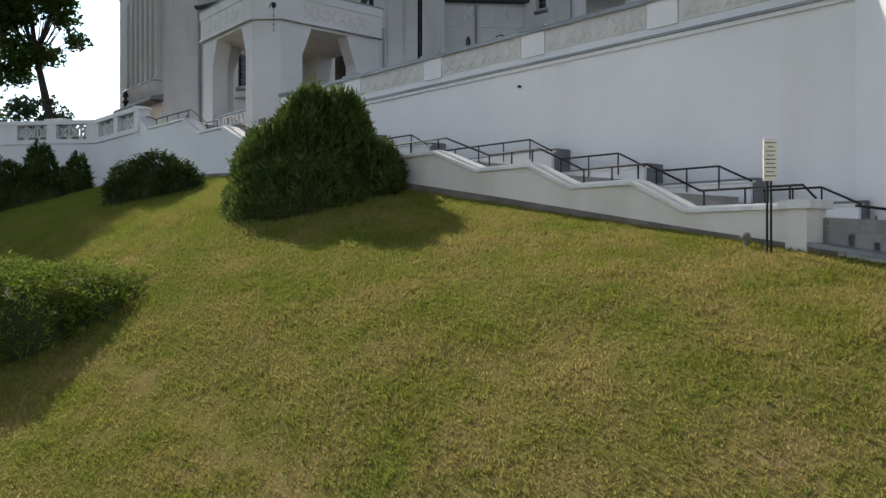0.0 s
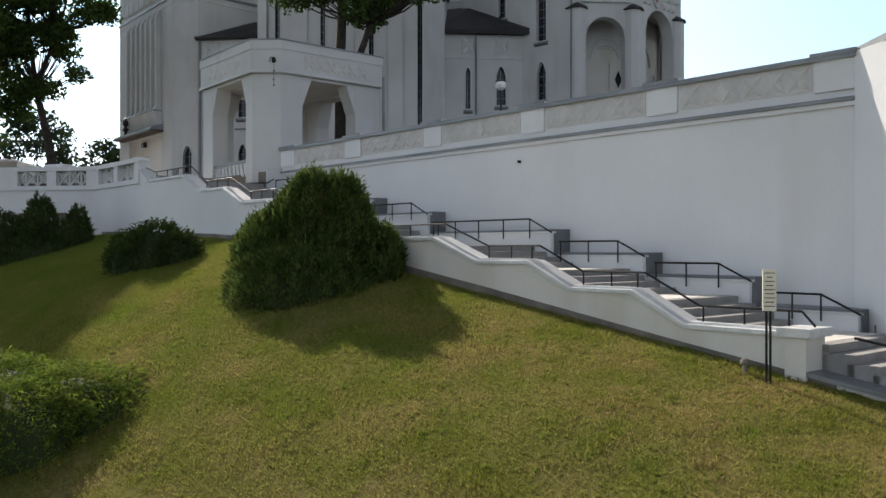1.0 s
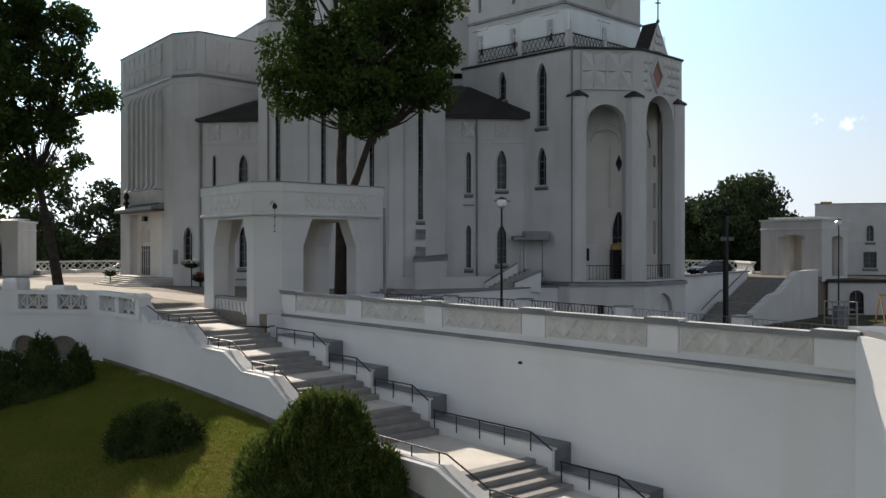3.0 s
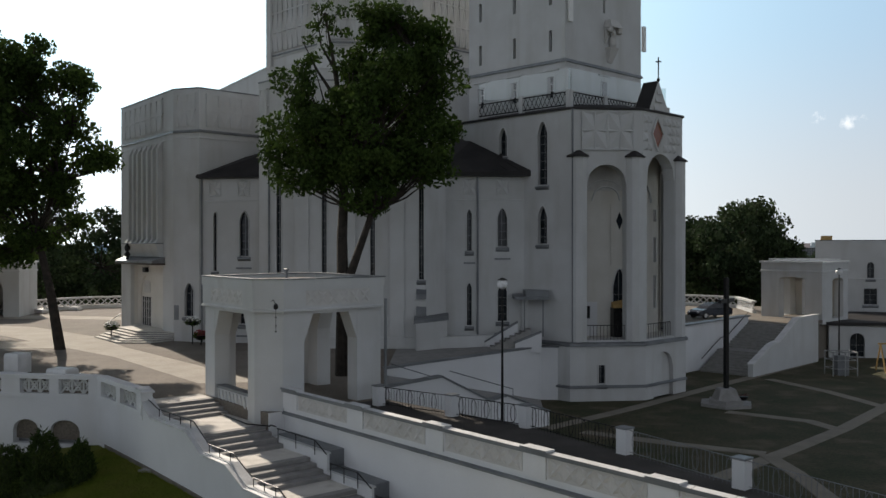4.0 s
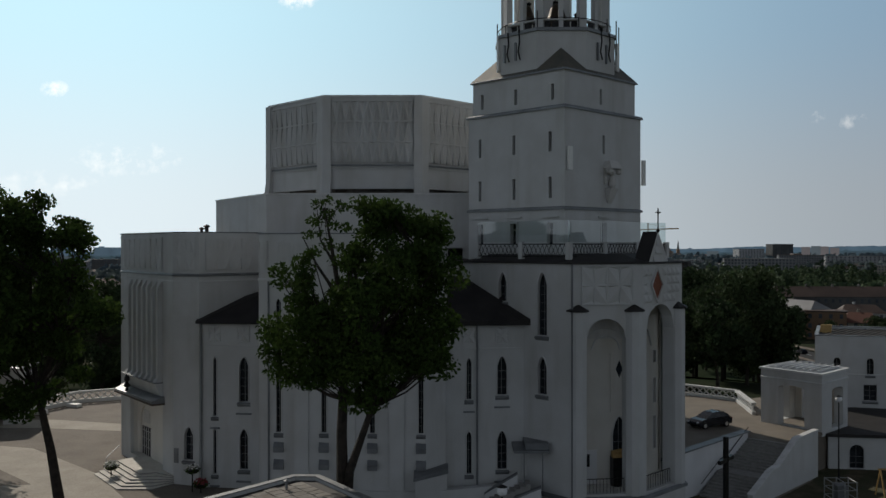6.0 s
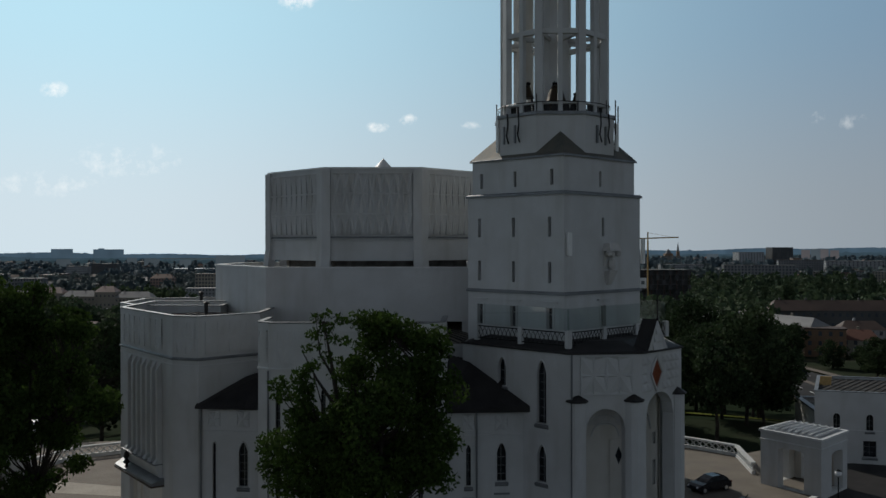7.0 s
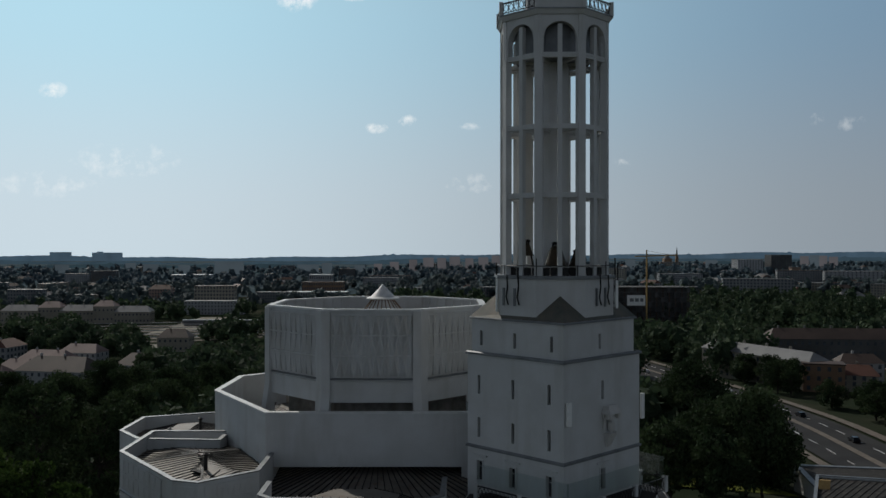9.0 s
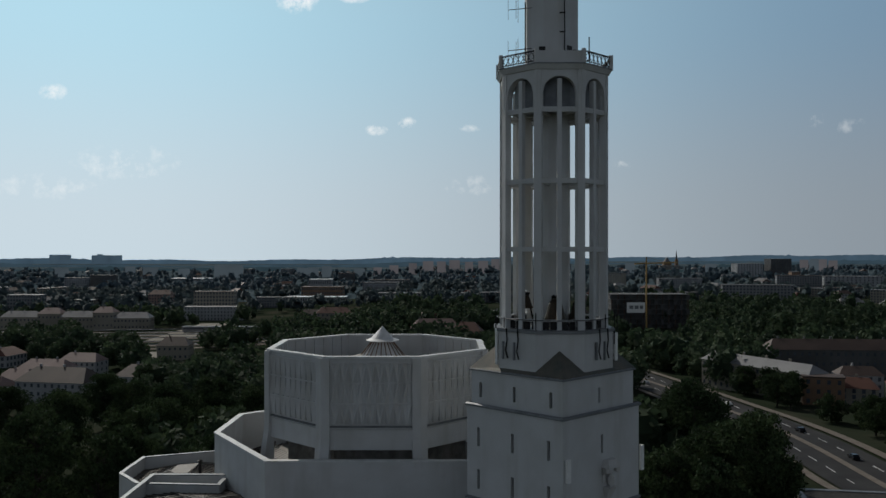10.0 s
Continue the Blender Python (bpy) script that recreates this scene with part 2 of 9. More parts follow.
green_and_shade_tint(LAWN, (0.085, 0.115, 0.026))
green_and_shade_tint(BLADE, (0.15, 0.205, 0.035))
TUFT = leaf_mat("green_tuft", (0.15, 0.2, 0.032), (0.2, 0.25, 0.045), 2.0, 0.35, 0.3)
BLADE.node_tree.nodes["Principled BSDF"].inputs["Specular IOR Level"].default_value = 0.0
WALKPAVE = mat("dark_walk_paving", (0.052, 0.048, 0.044), (0.08, 0.073, 0.067), 0.6, 0.9, 0, 0.3, 12, (0.045, 0.041, 0.038), 0.3, spec=0.15)
GARDEN = mat("worn_garden_grass", (0.04, 0.05, 0.016), (0.085, 0.075, 0.038), 0.4, 0.95, 0, 0.8, 6, (0.15, 0.115, 0.08), 0.15, grit=0.6)
COURTPAVE = mat("court_paving", (0.15, 0.13, 0.105), (0.19, 0.165, 0.135), 0.35, 0.9, 0, 0.3, 9, (0.13, 0.115, 0.1), 0.15)
GRAVEL = mat("gravel_path", (0.2, 0.18, 0.145), (0.25, 0.225, 0.185), 0.8, 0.95, 0, 0.5, 30)
FARGROUND = mat("far_ground", (0.02, 0.031, 0.018), (0.04, 0.047, 0.032), 0.012, 0.95, 0, 0.0, 0.15, (0.08, 0.07, 0.055), 0.008, spec=0.0)
ASPHALT = mat("asphalt", (0.034, 0.034, 0.036), (0.05, 0.05, 0.051), 0.1, 0.9, 0, 0.1, 5, spec=0.1)
WHITEPAINT = mat("white_paint", (0.75, 0.75, 0.73), (0.8, 0.8, 0.78), 3, 0.6, 0, 0.05, 30)
SIGN = mat("cream_sign_board", (0.72, 0.68, 0.56), (0.78, 0.74, 0.62), 4, 0.5, 0, 0.02, 30)
WOODY = mat("play_timber", (0.35, 0.22, 0.08), (0.45, 0.3, 0.12), 4, 0.7, 0, 0.2, 30)
BROWNDOOR = mat("brown_panel", (0.16, 0.1, 0.06), (0.22, 0.14, 0.09), 4, 0.7, 0, 0.2, 30)
TYRE = mat("rubber", (0.015, 0.015, 0.015), (0.025, 0.025, 0.025), 8, 0.8, 0, 0.1, 40)
CARPAINT = mat("dark_car_paint", (0.012, 0.015, 0.022), (0.02, 0.023, 0.03), 2, 0.2, 0.5, 0.0, 10)
CHROME = mat("brushed_metal", (0.5, 0.5, 0.5), (0.6, 0.6, 0.6), 4, 0.42, 1.0, 0.0, 20)
LENS = mat("clear_lamp_glass", (0.75, 0.76, 0.78), (0.85, 0.85, 0.86), 3, 0.15, 0, 0.0, 10)
FLOWERW = mat("white_blossom", (0.75, 0.75, 0.72), (0.85, 0.84, 0.8), 6, 0.7, 0, 0.0, 20)
FLOWERR = mat("red_blossom", (0.2, 0.03, 0.04), (0.3, 0.06, 0.07), 6, 0.7, 0, 0.0, 20)
HOUSE = [mat("facade_" + n, a, b, 0.08, 0.9, 0, 0.0, 1.5, vary=0.12) for n, a, b in (
    ("white", (0.29, 0.295, 0.3), (0.35, 0.355, 0.36)), ("grey", (0.16, 0.165, 0.17), (0.22, 0.225, 0.23)),
    ("cream", (0.25, 0.225, 0.185), (0.3, 0.275, 0.23)), ("orange", (0.2, 0.125, 0.08), (0.25, 0.16, 0.105)), ("dark", (0.07, 0.07, 0.07), (0.11, 0.11, 0.11)))]
HROOF = [mat("roof_" + n, a, b, 0.1, 0.7, 0, 0.0, 1.5, vary=0.15) for n, a, b in (
    ("brown", (0.055, 0.038, 0.032), (0.085, 0.058, 0.048)), ("grey", (0.12, 0.12, 0.125), (0.18, 0.18, 0.18)), ("red", (0.1, 0.045, 0.032), (0.13, 0.06, 0.043)), ("pale", (0.18, 0.18, 0.185), (0.24, 0.24, 0.24)))]
HWIN = mat("far_window", (0.055, 0.062, 0.075), (0.09, 0.1, 0.115), 0.5, 0.2, 0, 0.0, 2)

# ---- mesh helpers ----


class Build:
    """A mesh gathered from simple solids."""

    def __init__(self):
        self.v, self.f = [], []

    def face(self, *pts):
        i = len(self.v)
        self.v += [tuple(p) for p in pts]
        self.f.append(tuple(range(i, i + len(pts))))
        return self

    def prism(self, pts, z0, z1, top=True, bottom=True):
        """pts: outline in plan, counter-clockwise. z0, z1: numbers, or one for each corner."""
        n, i = len(pts), len(self.v)
        a = z0 if isinstance(z0, (list, tuple)) else [z0] * n
        b = z1 if isinstance(z1, (list, tuple)) else [z1] * n
        self.v += [(p[0], p[1], z) for p, z in zip(pts, a)] + [(p[0], p[1], z) for p, z in zip(pts, b)]
        self.f += [(i + k, i + (k + 1) % n, i + n + (k + 1) % n, i + n + k) for k in range(n)]
        if bottom:
            self.f.append(tuple(range(i + n - 1, i - 1, -1)))
        if top:
            self.f.append(tuple(range(i + n, i + 2 * n)))
        return self

    def taper(self, pts, z0, pts2, z1):
        n, i = len(pts), len(self.v)
        self.v += [(p[0], p[1], z0) for p in pts] + [(p[0], p[1], z1) for p in pts2]
        self.f += [(i + k, i + (k + 1) % n, i + n + (k + 1) % n, i + n + k) for k in range(n)]
        self.f += [tuple(range(i + n - 1, i - 1, -1)), tuple(range(i + n, i + 2 * n))]
        return self

    def box(self, cx, cy, z0, z1, wx, wy, ang=0.0):
        c, s = math.cos(ang), math.sin(ang)
        q = [(cx + c * u * wx / 2 - s * v * wy / 2, cy + s * u * wx / 2 + c * v * wy / 2) for u, v in ((-1, -1), (1, -1), (1, 1), (-1, 1))]
        return self.prism(q, z0, z1)

    def bar(self, p, q, r, sides=6, r2=None):
        """A round bar from p to q."""
        p, q = Vector(p), Vector(q)
        d = (q - p).normalized()
        e = d.orthogonal().normalized()
        g = d.cross(e)
        i = len(self.v)
        for c, rad in ((p, r), (q, r if r2 is None else r2)):
            for k in range(sides):
                w = 2 * math.pi * k / sides
                self.v.append(tuple(c + rad * (math.cos(w) * e + math.sin(w) * g)))
        self.f += [(i + k, i + (k + 1) % sides, i + sides + (k + 1) % sides, i + sides + k) for k in range(sides)]
        self.f += [tuple(range(i + sides - 1, i - 1, -1)), tuple(range(i + sides, i + 2 * sides))]
        return self

    def tube(self, pts, r, sides=6):
        """A round bar bent through all the points, one closed skin."""
        pts = [Vector(p) for p in pts]
        i, e = len(self.v), Vector((1, 0, 0))
        for n, p in enumerate(pts):
            a, b = pts[max(0, n - 1)], pts[min(len(pts) - 1, n + 1)]
            d = (b - a).normalized()
            s = d.cross(Vector((0, 0, 1)))
            e = s.normalized() if s.length > 0.05 else (e - d * e.dot(d)).normalized()
            g = d.cross(e)
            self.v += [tuple(p + r * (math.cos(2 * math.pi * k / sides) * e + math.sin(2 * math.pi * k / sides) * g)) for k in range(sides)]
        for n in range(len(pts) - 1):
            o = i + n * sides
            self.f += [(o + k, o + (k + 1) % sides, o + sides + (k + 1) % sides, o + sides + k) for k in range(sides)]
        o = i + (len(pts) - 1) * sides
        self.f += [tuple(range(i + sides - 1, i - 1, -1)), tuple(range(o, o + sides))]
        return self

    def beam(self, p, q, w, h):
        """A square bar from p to q, h high and w wide, for sloping rails and copings."""
        p, q = Vector(p), Vector(q)
        d = Vector((q.x - p.x, q.y - p.y, 0))
        d = d.normalized() if d.length > 1e-6 else Vector((1, 0, 0))
        n = Vector((-d.y, d.x, 0)) * w / 2
        i = len(self.v)
        for c in (p, q):
            for u in (n * -1 + Vector((0, 0, -h / 2)), n + Vector((0, 0, -h / 2)), n + Vector((0, 0, h / 2)), n * -1 + Vector((0, 0, h / 2))):
                self.v.append(tuple(c + u))
        self.f += [(i + k, i + (k + 1) % 4, i + 4 + (k + 1) % 4, i + 4 + k) for k in range(4)]
        self.f += [(i + 3, i + 2, i + 1, i), (i + 4, i + 5, i + 6, i + 7)]
        return self

    def spin(self, cx, cy, profile, sides=12):
        """A turned solid: profile of (radius, z) from the bottom up."""
        i = len(self.v)
        for r, z in profile:
            self.v += [(cx + r * math.cos(2 * math.pi * k / sides), cy + r * math.sin(2 * math.pi * k / sides), z) for k in range(sides)]
        for j in range(len(profile) - 1):
            o = i + j * sides
            self.f += [(o + k, o + (k + 1) % sides, o + sides + (k + 1) % sides, o + sides + k) for k in range(sides)]
        o = i + (len(profile) - 1) * sides
        self.f += [tuple(range(i + sides - 1, i - 1, -1)), tuple(range(o, o + sides))]
        return self

    def panel(self, p, q, z0, z1, holes=(), depth=0.35):
        """A wall face from p to q (outside on the right hand) with openings (s0, s1, h0, h1, rise): rise is the arch's height
        (0: flat), and reveals go depth inwards."""
        p, q = Vector(p), Vector(q)
        d = q - p
        length = d.length
        d.normalize()
        inn = Vector((-d.y, d.x))

        def at(s, z, k=0.0):
            w = p + d * s + inn * k
            return (w.x, w.y, z)

        ss = sorted({0.0, length, *[min(max(v, 0), length) for h in holes for v in h[:2]]})
        zz = sorted({z0, z1, *[min(max(v, z0), z1) for h in holes for v in h[2:4]]})
        for s0, s1 in zip(ss, ss[1:]):
            for a, b in zip(zz, zz[1:]):
                if not any(h[0] <= (s0 + s1) / 2 <= h[1] and h[2] <= (a + b) / 2 <= h[3] for h in holes):
                    self.face(at(s0, a), at(s1, a), at(s1, b), at(s0, b))
        for s0, s1, a, b, rise in holes:
            self.face(at(s0, a), at(s1, a), at(s1, a, depth), at(s0, a, depth))
            spring = b - rise
            self.face(at(s0, a), at(s0, a, depth), at(s0, spring, depth), at(s0, spring))
            self.face(at(s1, a, depth), at(s1, a), at(s1, spring), at(s1, spring, depth))
            if not rise:
                self.face(at(s1, b), at(s0, b), at(s0, b, depth), at(s1, b, depth))
                continue
            c, hw = (s0 + s1) / 2, (s1 - s0) / 2
            arc = arch_points(c, hw, spring, rise)
            for (u0, v0), (u1, v1) in zip(arc, arc[1:]):
                self.face(at(u0, v0), at(u0, v0, depth), at(u1, v1, depth), at(u1, v1))
                self.face(at(u0, v0), at(u1, v1), at(u1, b), at(u0, b))
        return self

    def obj(self, name, material, parent=None):
        me = bpy.data.meshes.new(name)
        me.from_pydata(self.v, [], self.f)
        me.materials.append(material)
        me.update()
        ob = new(name, me)
        ob.parent = parent
        return ob


def arch_points(c, hw, spring, rise, n=8):
    """Half-round when rise is the half width, pointed when it is more."""
    out = []
    for k in range(-n, n + 1):
        x = k / n
        if rise > hw * 1.15:
            y = (1 - abs(x) ** 2.1) * rise
        else:
            y = math.sqrt(max(0, 1 - x * x)) * rise
        out.append((c + hw * x, spring + y))
    return out


def part(name, b, material, parent, label=""):
    ob = b.obj(name, material, parent)
    return tagged(ob, label) if label else ob


def thing(name, label, category, kind="", group=""):
    return tagged(new(name), label, category, group, kind)


def soften_box(x, y, z, h, w, d, tilt):
    """A worn block with chamfered top edges."""
    def ring(k):
        c, s_ = math.cos(-0.4 + tilt), math.sin(-0.4 + tilt)
        return [(x + c * u * (w / 2 - k) - s_ * v * (d / 2 - k), y + s_ * u * (w / 2 - k) + c * v * (d / 2 - k)) for u, v in ((-1, -1), (1, -1), (1, 1), (-1, 1))]

    return Build().prism(ring(0.0), z, z + h * 0.85).taper(ring(0.0), z + h * 0.85, ring(0.05), z + h)


def off(p, q, s, k):
    d = (Vector(q) - Vector(p)).normalized()
    w = Vector(p) + d * s + Vector((-d.y, d.x)) * k
    return (w.x, w.y)


def inset(pts, d):
    """The outline moved inwards by d (counter-clockwise outline)."""
    out, n = [], len(pts)
    for i in range(n):
        a, b, c = Vector(pts[i - 1]), Vector(pts[i]), Vector(pts[(i + 1) % n])
        u, w = (b - a).normalized(), (c - b).normalized()
        n1, n2 = Vector((-u.y, u.x)), Vector((-w.y, w.x))
        m = (n1 + n2).normalized()
        out.append(tuple(b + m * (d / max(0.3, m.dot(n1)))))
    return out


def octagon(cx, cy, apothem, turn=0.0):
    r = apothem / math.cos(math.pi / 8)
    return [(cx + r * math.cos(turn + math.pi / 8 + k * math.pi / 4), cy + r * math.sin(turn + math.pi / 8 + k * math.pi / 4)) for k in range(8)]


def window_set(parent, p, q, holes, depth=0.35, glass=GLASS, sill=True, bars=True):
    """A pane with leading and a sloping sill for each opening of a wall face."""
    p, q = Vector(p), Vector(q)
    d = (q - p).normalized()
    inn = Vector((-d.y, d.x))
    for s0, s1, a, b, rise in holes:
        c, hw = (s0 + s1) / 2, (s1 - s0) / 2

        def at(s, z, k):
            w = p + d * s + inn * k
            return (w.x, w.y, z)

        pane = Build()
        outline = [(s0, a), (s1, a)] + (arch_points(c, hw, b - rise, rise)[::-1] if rise else [(s1, b), (s0, b)])
        pane.face(*[at(s, z, depth - 0.04) for s, z in outline])
        win = part("window", pane, glass, parent, "narrow arched window with dark leaded glass")
        if bars:
            lead = Build()
            lead.beam(at(c, a, depth - 0.06), at(c, a + 0.001, depth - 0.06), 0.04, 0.02)
            lead.bar(at(c, a, depth - 0.07), at(c, b - 0.05, depth - 0.07), 0.025, 4)
            z = a + 0.5
            while z < b - rise:
                lead.bar(at(s0, z, depth - 0.07), at(s1, z, depth - 0.07), 0.02, 4)
                z += 0.6
            part("glazing_bar", lead, SHEET, win)
            part("window_frame", Build().tube([at(s, z, -0.01) for s, z in outline[1:]] + [at(s0, a, -0.01)], 0.055, 5), PLASTER, win)
        if sill:
            w = Build()
            for k, drop in ((-0.16, 0.12),):
                w.face(at(s0 - 0.12, a + 0.02, depth * 0.6), at(s0 - 0.12, a - drop, k), at(s1 + 0.12, a - drop, k), at(s1 + 0.12, a + 0.02, depth * 0.6))
                w.face(at(s0 - 0.12, a - drop, k), at(s0 - 0.12, a - drop - 0.1, k), at(s1 + 0.12, a - drop - 0.1, k), at(s1 + 0.12, a - drop, k))
                w.face(at(s0 - 0.12, a - drop - 0.1, k), at(s0 - 0.12, a - drop - 0.25, 0), at(s1 + 0.12, a - drop - 0.25, 0), at(s1 + 0.12, a - drop - 0.1, k))
                w.face(at(s0 - 0.12, a + 0.02, depth * 0.6), at(s0 - 0.12, a - drop - 0.25, 0), at(s0 - 0.12, a - drop, k))
                w.face(at(s1 + 0.12, a + 0.02, depth * 0.6), at(s1 + 0.12, a - drop, k), at(s1 + 0.12, a - drop - 0.25, 0))
            part("sill", w, SHEET, win, "sloping grey sill")


def lens_motif(m, at, s, z0, z1, wd, proud):
    """Two crossed lens-shaped petals in relief; at(s, z, k) gives a place on the wall, k out of it."""
    for u in (-1, 1):
        e, f = Vector((s - u * wd * 0.46, z0)), Vector((s + u * wd * 0.46, z1))
        d = f - e
        w = Vector((-d.y, d.x)).normalized() * wd * 0.17
        pts = [at(*p, 0.0) for p in (e, e.lerp(f, 0.3) - w, e.lerp(f, 0.7) - w, f, e.lerp(f, 0.7) + w, e.lerp(f, 0.3) + w)]
        t1, t2 = at(*e.lerp(f, 0.25), proud), at(*e.lerp(f, 0.75), proud)
        m.face(pts[0], pts[1], t1).face(pts[1], pts[2], t2, t1).face(pts[2], pts[3], t2).face(pts[3], pts[4], t2).face(pts[4], pts[5], t1, t2).face(pts[5], pts[0], t1)


def edge_hole(p, q, x, w, a, b, rise):
    """An opening w wide, centred where the face from p to q has that x."""
    p, q = Vector(p), Vector(q)
    s = (x - p.x) / (q.x - p.x) * (q - p).length
    return (s - w / 2, s + w / 2, a, b, rise)


def seams(b, pts, z, d, gap):
    """Upright seams across a convex roof."""
    d = Vector(d).normalized()
    n = Vector((-d.y, d.x))
    ks = [Vector(p).dot(n) for p in pts]
    k = min(ks) + gap / 2
    while k < max(ks):
        hit = []
        for p, q in zip(pts, pts[1:] + pts[:1]):
            p, q = Vector(p), Vector(q)
            a, c = p.dot(n) - k, q.dot(n) - k
            if a * c < 0:
                hit.append(p.lerp(q, a / (a - c)))
        if len(hit) == 2:
            b.beam((hit[0].x, hit[0].y, z), (hit[1].x, hit[1].y, z), 0.05, 0.09)
        k += gap


def block(parent, pts, z0, z1, holes=None, roof=None, roof_mat=ROOFM, thick=0.3, lip=0.25, glass=True, wall_mat=PLASTER, low_edges=()):
    """A tower-like volume: wall faces with openings, a parapet with a coping, and a roof set down behind it."""
    holes = holes or {}
    n = len(pts)
    w = Build()
    for i in range(n):
        w.panel(pts[i], pts[(i + 1) % n], z0, (z1 - 1.0 if roof is None else roof) if i in low_edges else z1, holes.get(i, ()))
    inner = inset(pts, thick)
    low = z1 - 1.0 if roof is None else roof
    for i in range(n):
        j = (i + 1) % n
        if i in low_edges:
            continue
        w.face((*inner[j], low), (*inner[i], low), (*inner[i], z1), (*inner[j], z1))
        w.face((*pts[i], z1), (*pts[j], z1), (*inner[j], z1), (*inner[i], z1))
    wall = part("wall", w, wall_mat, parent)
    o, k = inset(pts, -0.06), inset(pts, thick + 0.04)
    for i in range(n):
        j = (i + 1) % n
        if i in low_edges:
            continue
        c = Build().prism([o[i], o[j], k[j], k[i]], z1 + 0.01, z1 + 0.1)
        part("coping", c, SHEET, parent, "thin grey sheet-metal parapet coping")
    part("roof", Build().face(*[(*p, low) for p in inner]), roof_mat, parent, "standing-seam metal roof")
    seam = Build()
    seams(seam, inner, low + 0.03, (0.64, 0.77), 0.75)
    part("roof_seam", seam, roof_mat, parent)
    if glass:
        for i, hs in holes.items():
            window_set(wall, pts[i], pts[(i + 1) % n], hs)
    return wall


def ledge(parent, pts, z, h=0.25, out=0.12, closed=True, material=SHEET, name="ledge"):
    """A string course along an outline."""
    b = Build()
    o = inset(pts, -out)
    n = len(pts)
    for i in range(n if closed else n - 1):
        j = (i + 1) % n
        b.face((*o[i], z), (*o[j], z), (*o[j], z + h * 0.6), (*o[i], z + h * 0.6))
        b.face((*o[i], z + h * 0.6), (*o[j], z + h * 0.6), (*pts[j], z + h), (*pts[i], z + h))
        b.face((*o[j], z), (*o[i], z), (*pts[i], z), (*pts[j], z))
    return part(name, b, material, parent)

# ---- the hill and the ground ----
U, N = Vector((0.6468, -0.7627)), Vector((0.7627, 0.6468))
P0 = Vector((2.27, 20.52))


def S(a, b):
    """Plan place from metres down along the stairs (a) and in towards the church (b)."""
    w = P0 + U * a + N * b
    return (w.x, w.y)


def foot(a):
    """Height of the lawn along the stairs' outer wall."""
    if a > -5:
        return 4.64 - 0.146 * (a + 5)
    return 6.03 - 1.39 * math.exp((a + 5) * 0.1165)


def smooth(t):
    t = min(max(t, 0), 1)
    return t * t * (3 - 2 * t)


def height(x, y):
    d = Vector((x, y)) - P0
    a, b = d.dot(U), d.dot(N)
    r = math.hypot(x - 2, y - 80)
    far = -14 + 6.5 * (1 - smooth((r - 180) / 300)) + 14 * (1 - smooth((r - 50) / 110)) + 3 * smooth(x / 300) - 10 * smooth(-x / 220)
    if b < 6 or a > 22:
        k = min(0, b)
        lawn = foot(max(min(a, 14), -40)) + 0.155 * k - 0.026 * k * k * (1 if k > -9 else (9 / -k) ** 1.0)
        lawn = max(lawn, -1.5)
        lawn += 0.05 * noise.noise(Vector((x * 0.5, y * 0.5, 0))) * min(1, -k)
        w = smooth((math.hypot(x + 2, y - 20) - 38) / 40)
        low = lawn * (1 - w) + min(far, 6.5) * w
        up = smooth((b - 1) / 12) if a > 22 else 0.0
        return low * (1 - up) + min(far, 4.6) * up
    return min(far, 4.6)


def axis(lo, hi, step, far_lo, far_hi, n):
    mid = list(np.arange(lo, hi + 0.001, step))
    left = [lo - (10 ** (k / n * math.log10(lo - far_lo + 1)) - 1) for k in range(n, 0, -1)]
    right = [hi + (10 ** (k / n * math.log10(far_hi - hi + 1)) - 1) for k in range(1, n + 1)]
    return left + mid + right


xs, ys = axis(-34, 22, 0.5, -4500, 4500, 44), axis(3, 48, 0.5, -600, 4850, 60)
g = Build()
g.v = [(x, y, height(x, y)) for y in ys for x in xs]
nx = len(xs)
g.f = [(j * nx + i, j * nx + i + 1, (j + 1) * nx + i + 1, (j + 1) * nx + i) for j in range(len(ys) - 1) for i in range(nx - 1)]
ground = tagged(g.obj("ground", LAWN), "sloping dry summer lawn running out to distant city land", "ground", kind="structure")
ground.data.materials.append(FARGROUND)
# land beyond the city is coloured pale blue-grey to hold the haze
ground.data.materials.append(mat("hazed_far_ground", (0.07, 0.1, 0.115), (0.1, 0.13, 0.145), 0.006, 0.95, 0, 0.0, 0.1, (0.12, 0.14, 0.145), 0.004, spec=0.0))
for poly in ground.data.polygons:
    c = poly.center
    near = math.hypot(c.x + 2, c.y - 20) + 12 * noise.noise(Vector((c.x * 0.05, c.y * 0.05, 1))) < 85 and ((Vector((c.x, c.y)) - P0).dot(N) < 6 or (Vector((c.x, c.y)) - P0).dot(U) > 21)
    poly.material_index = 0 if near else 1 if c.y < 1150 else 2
    poly.use_smooth = True

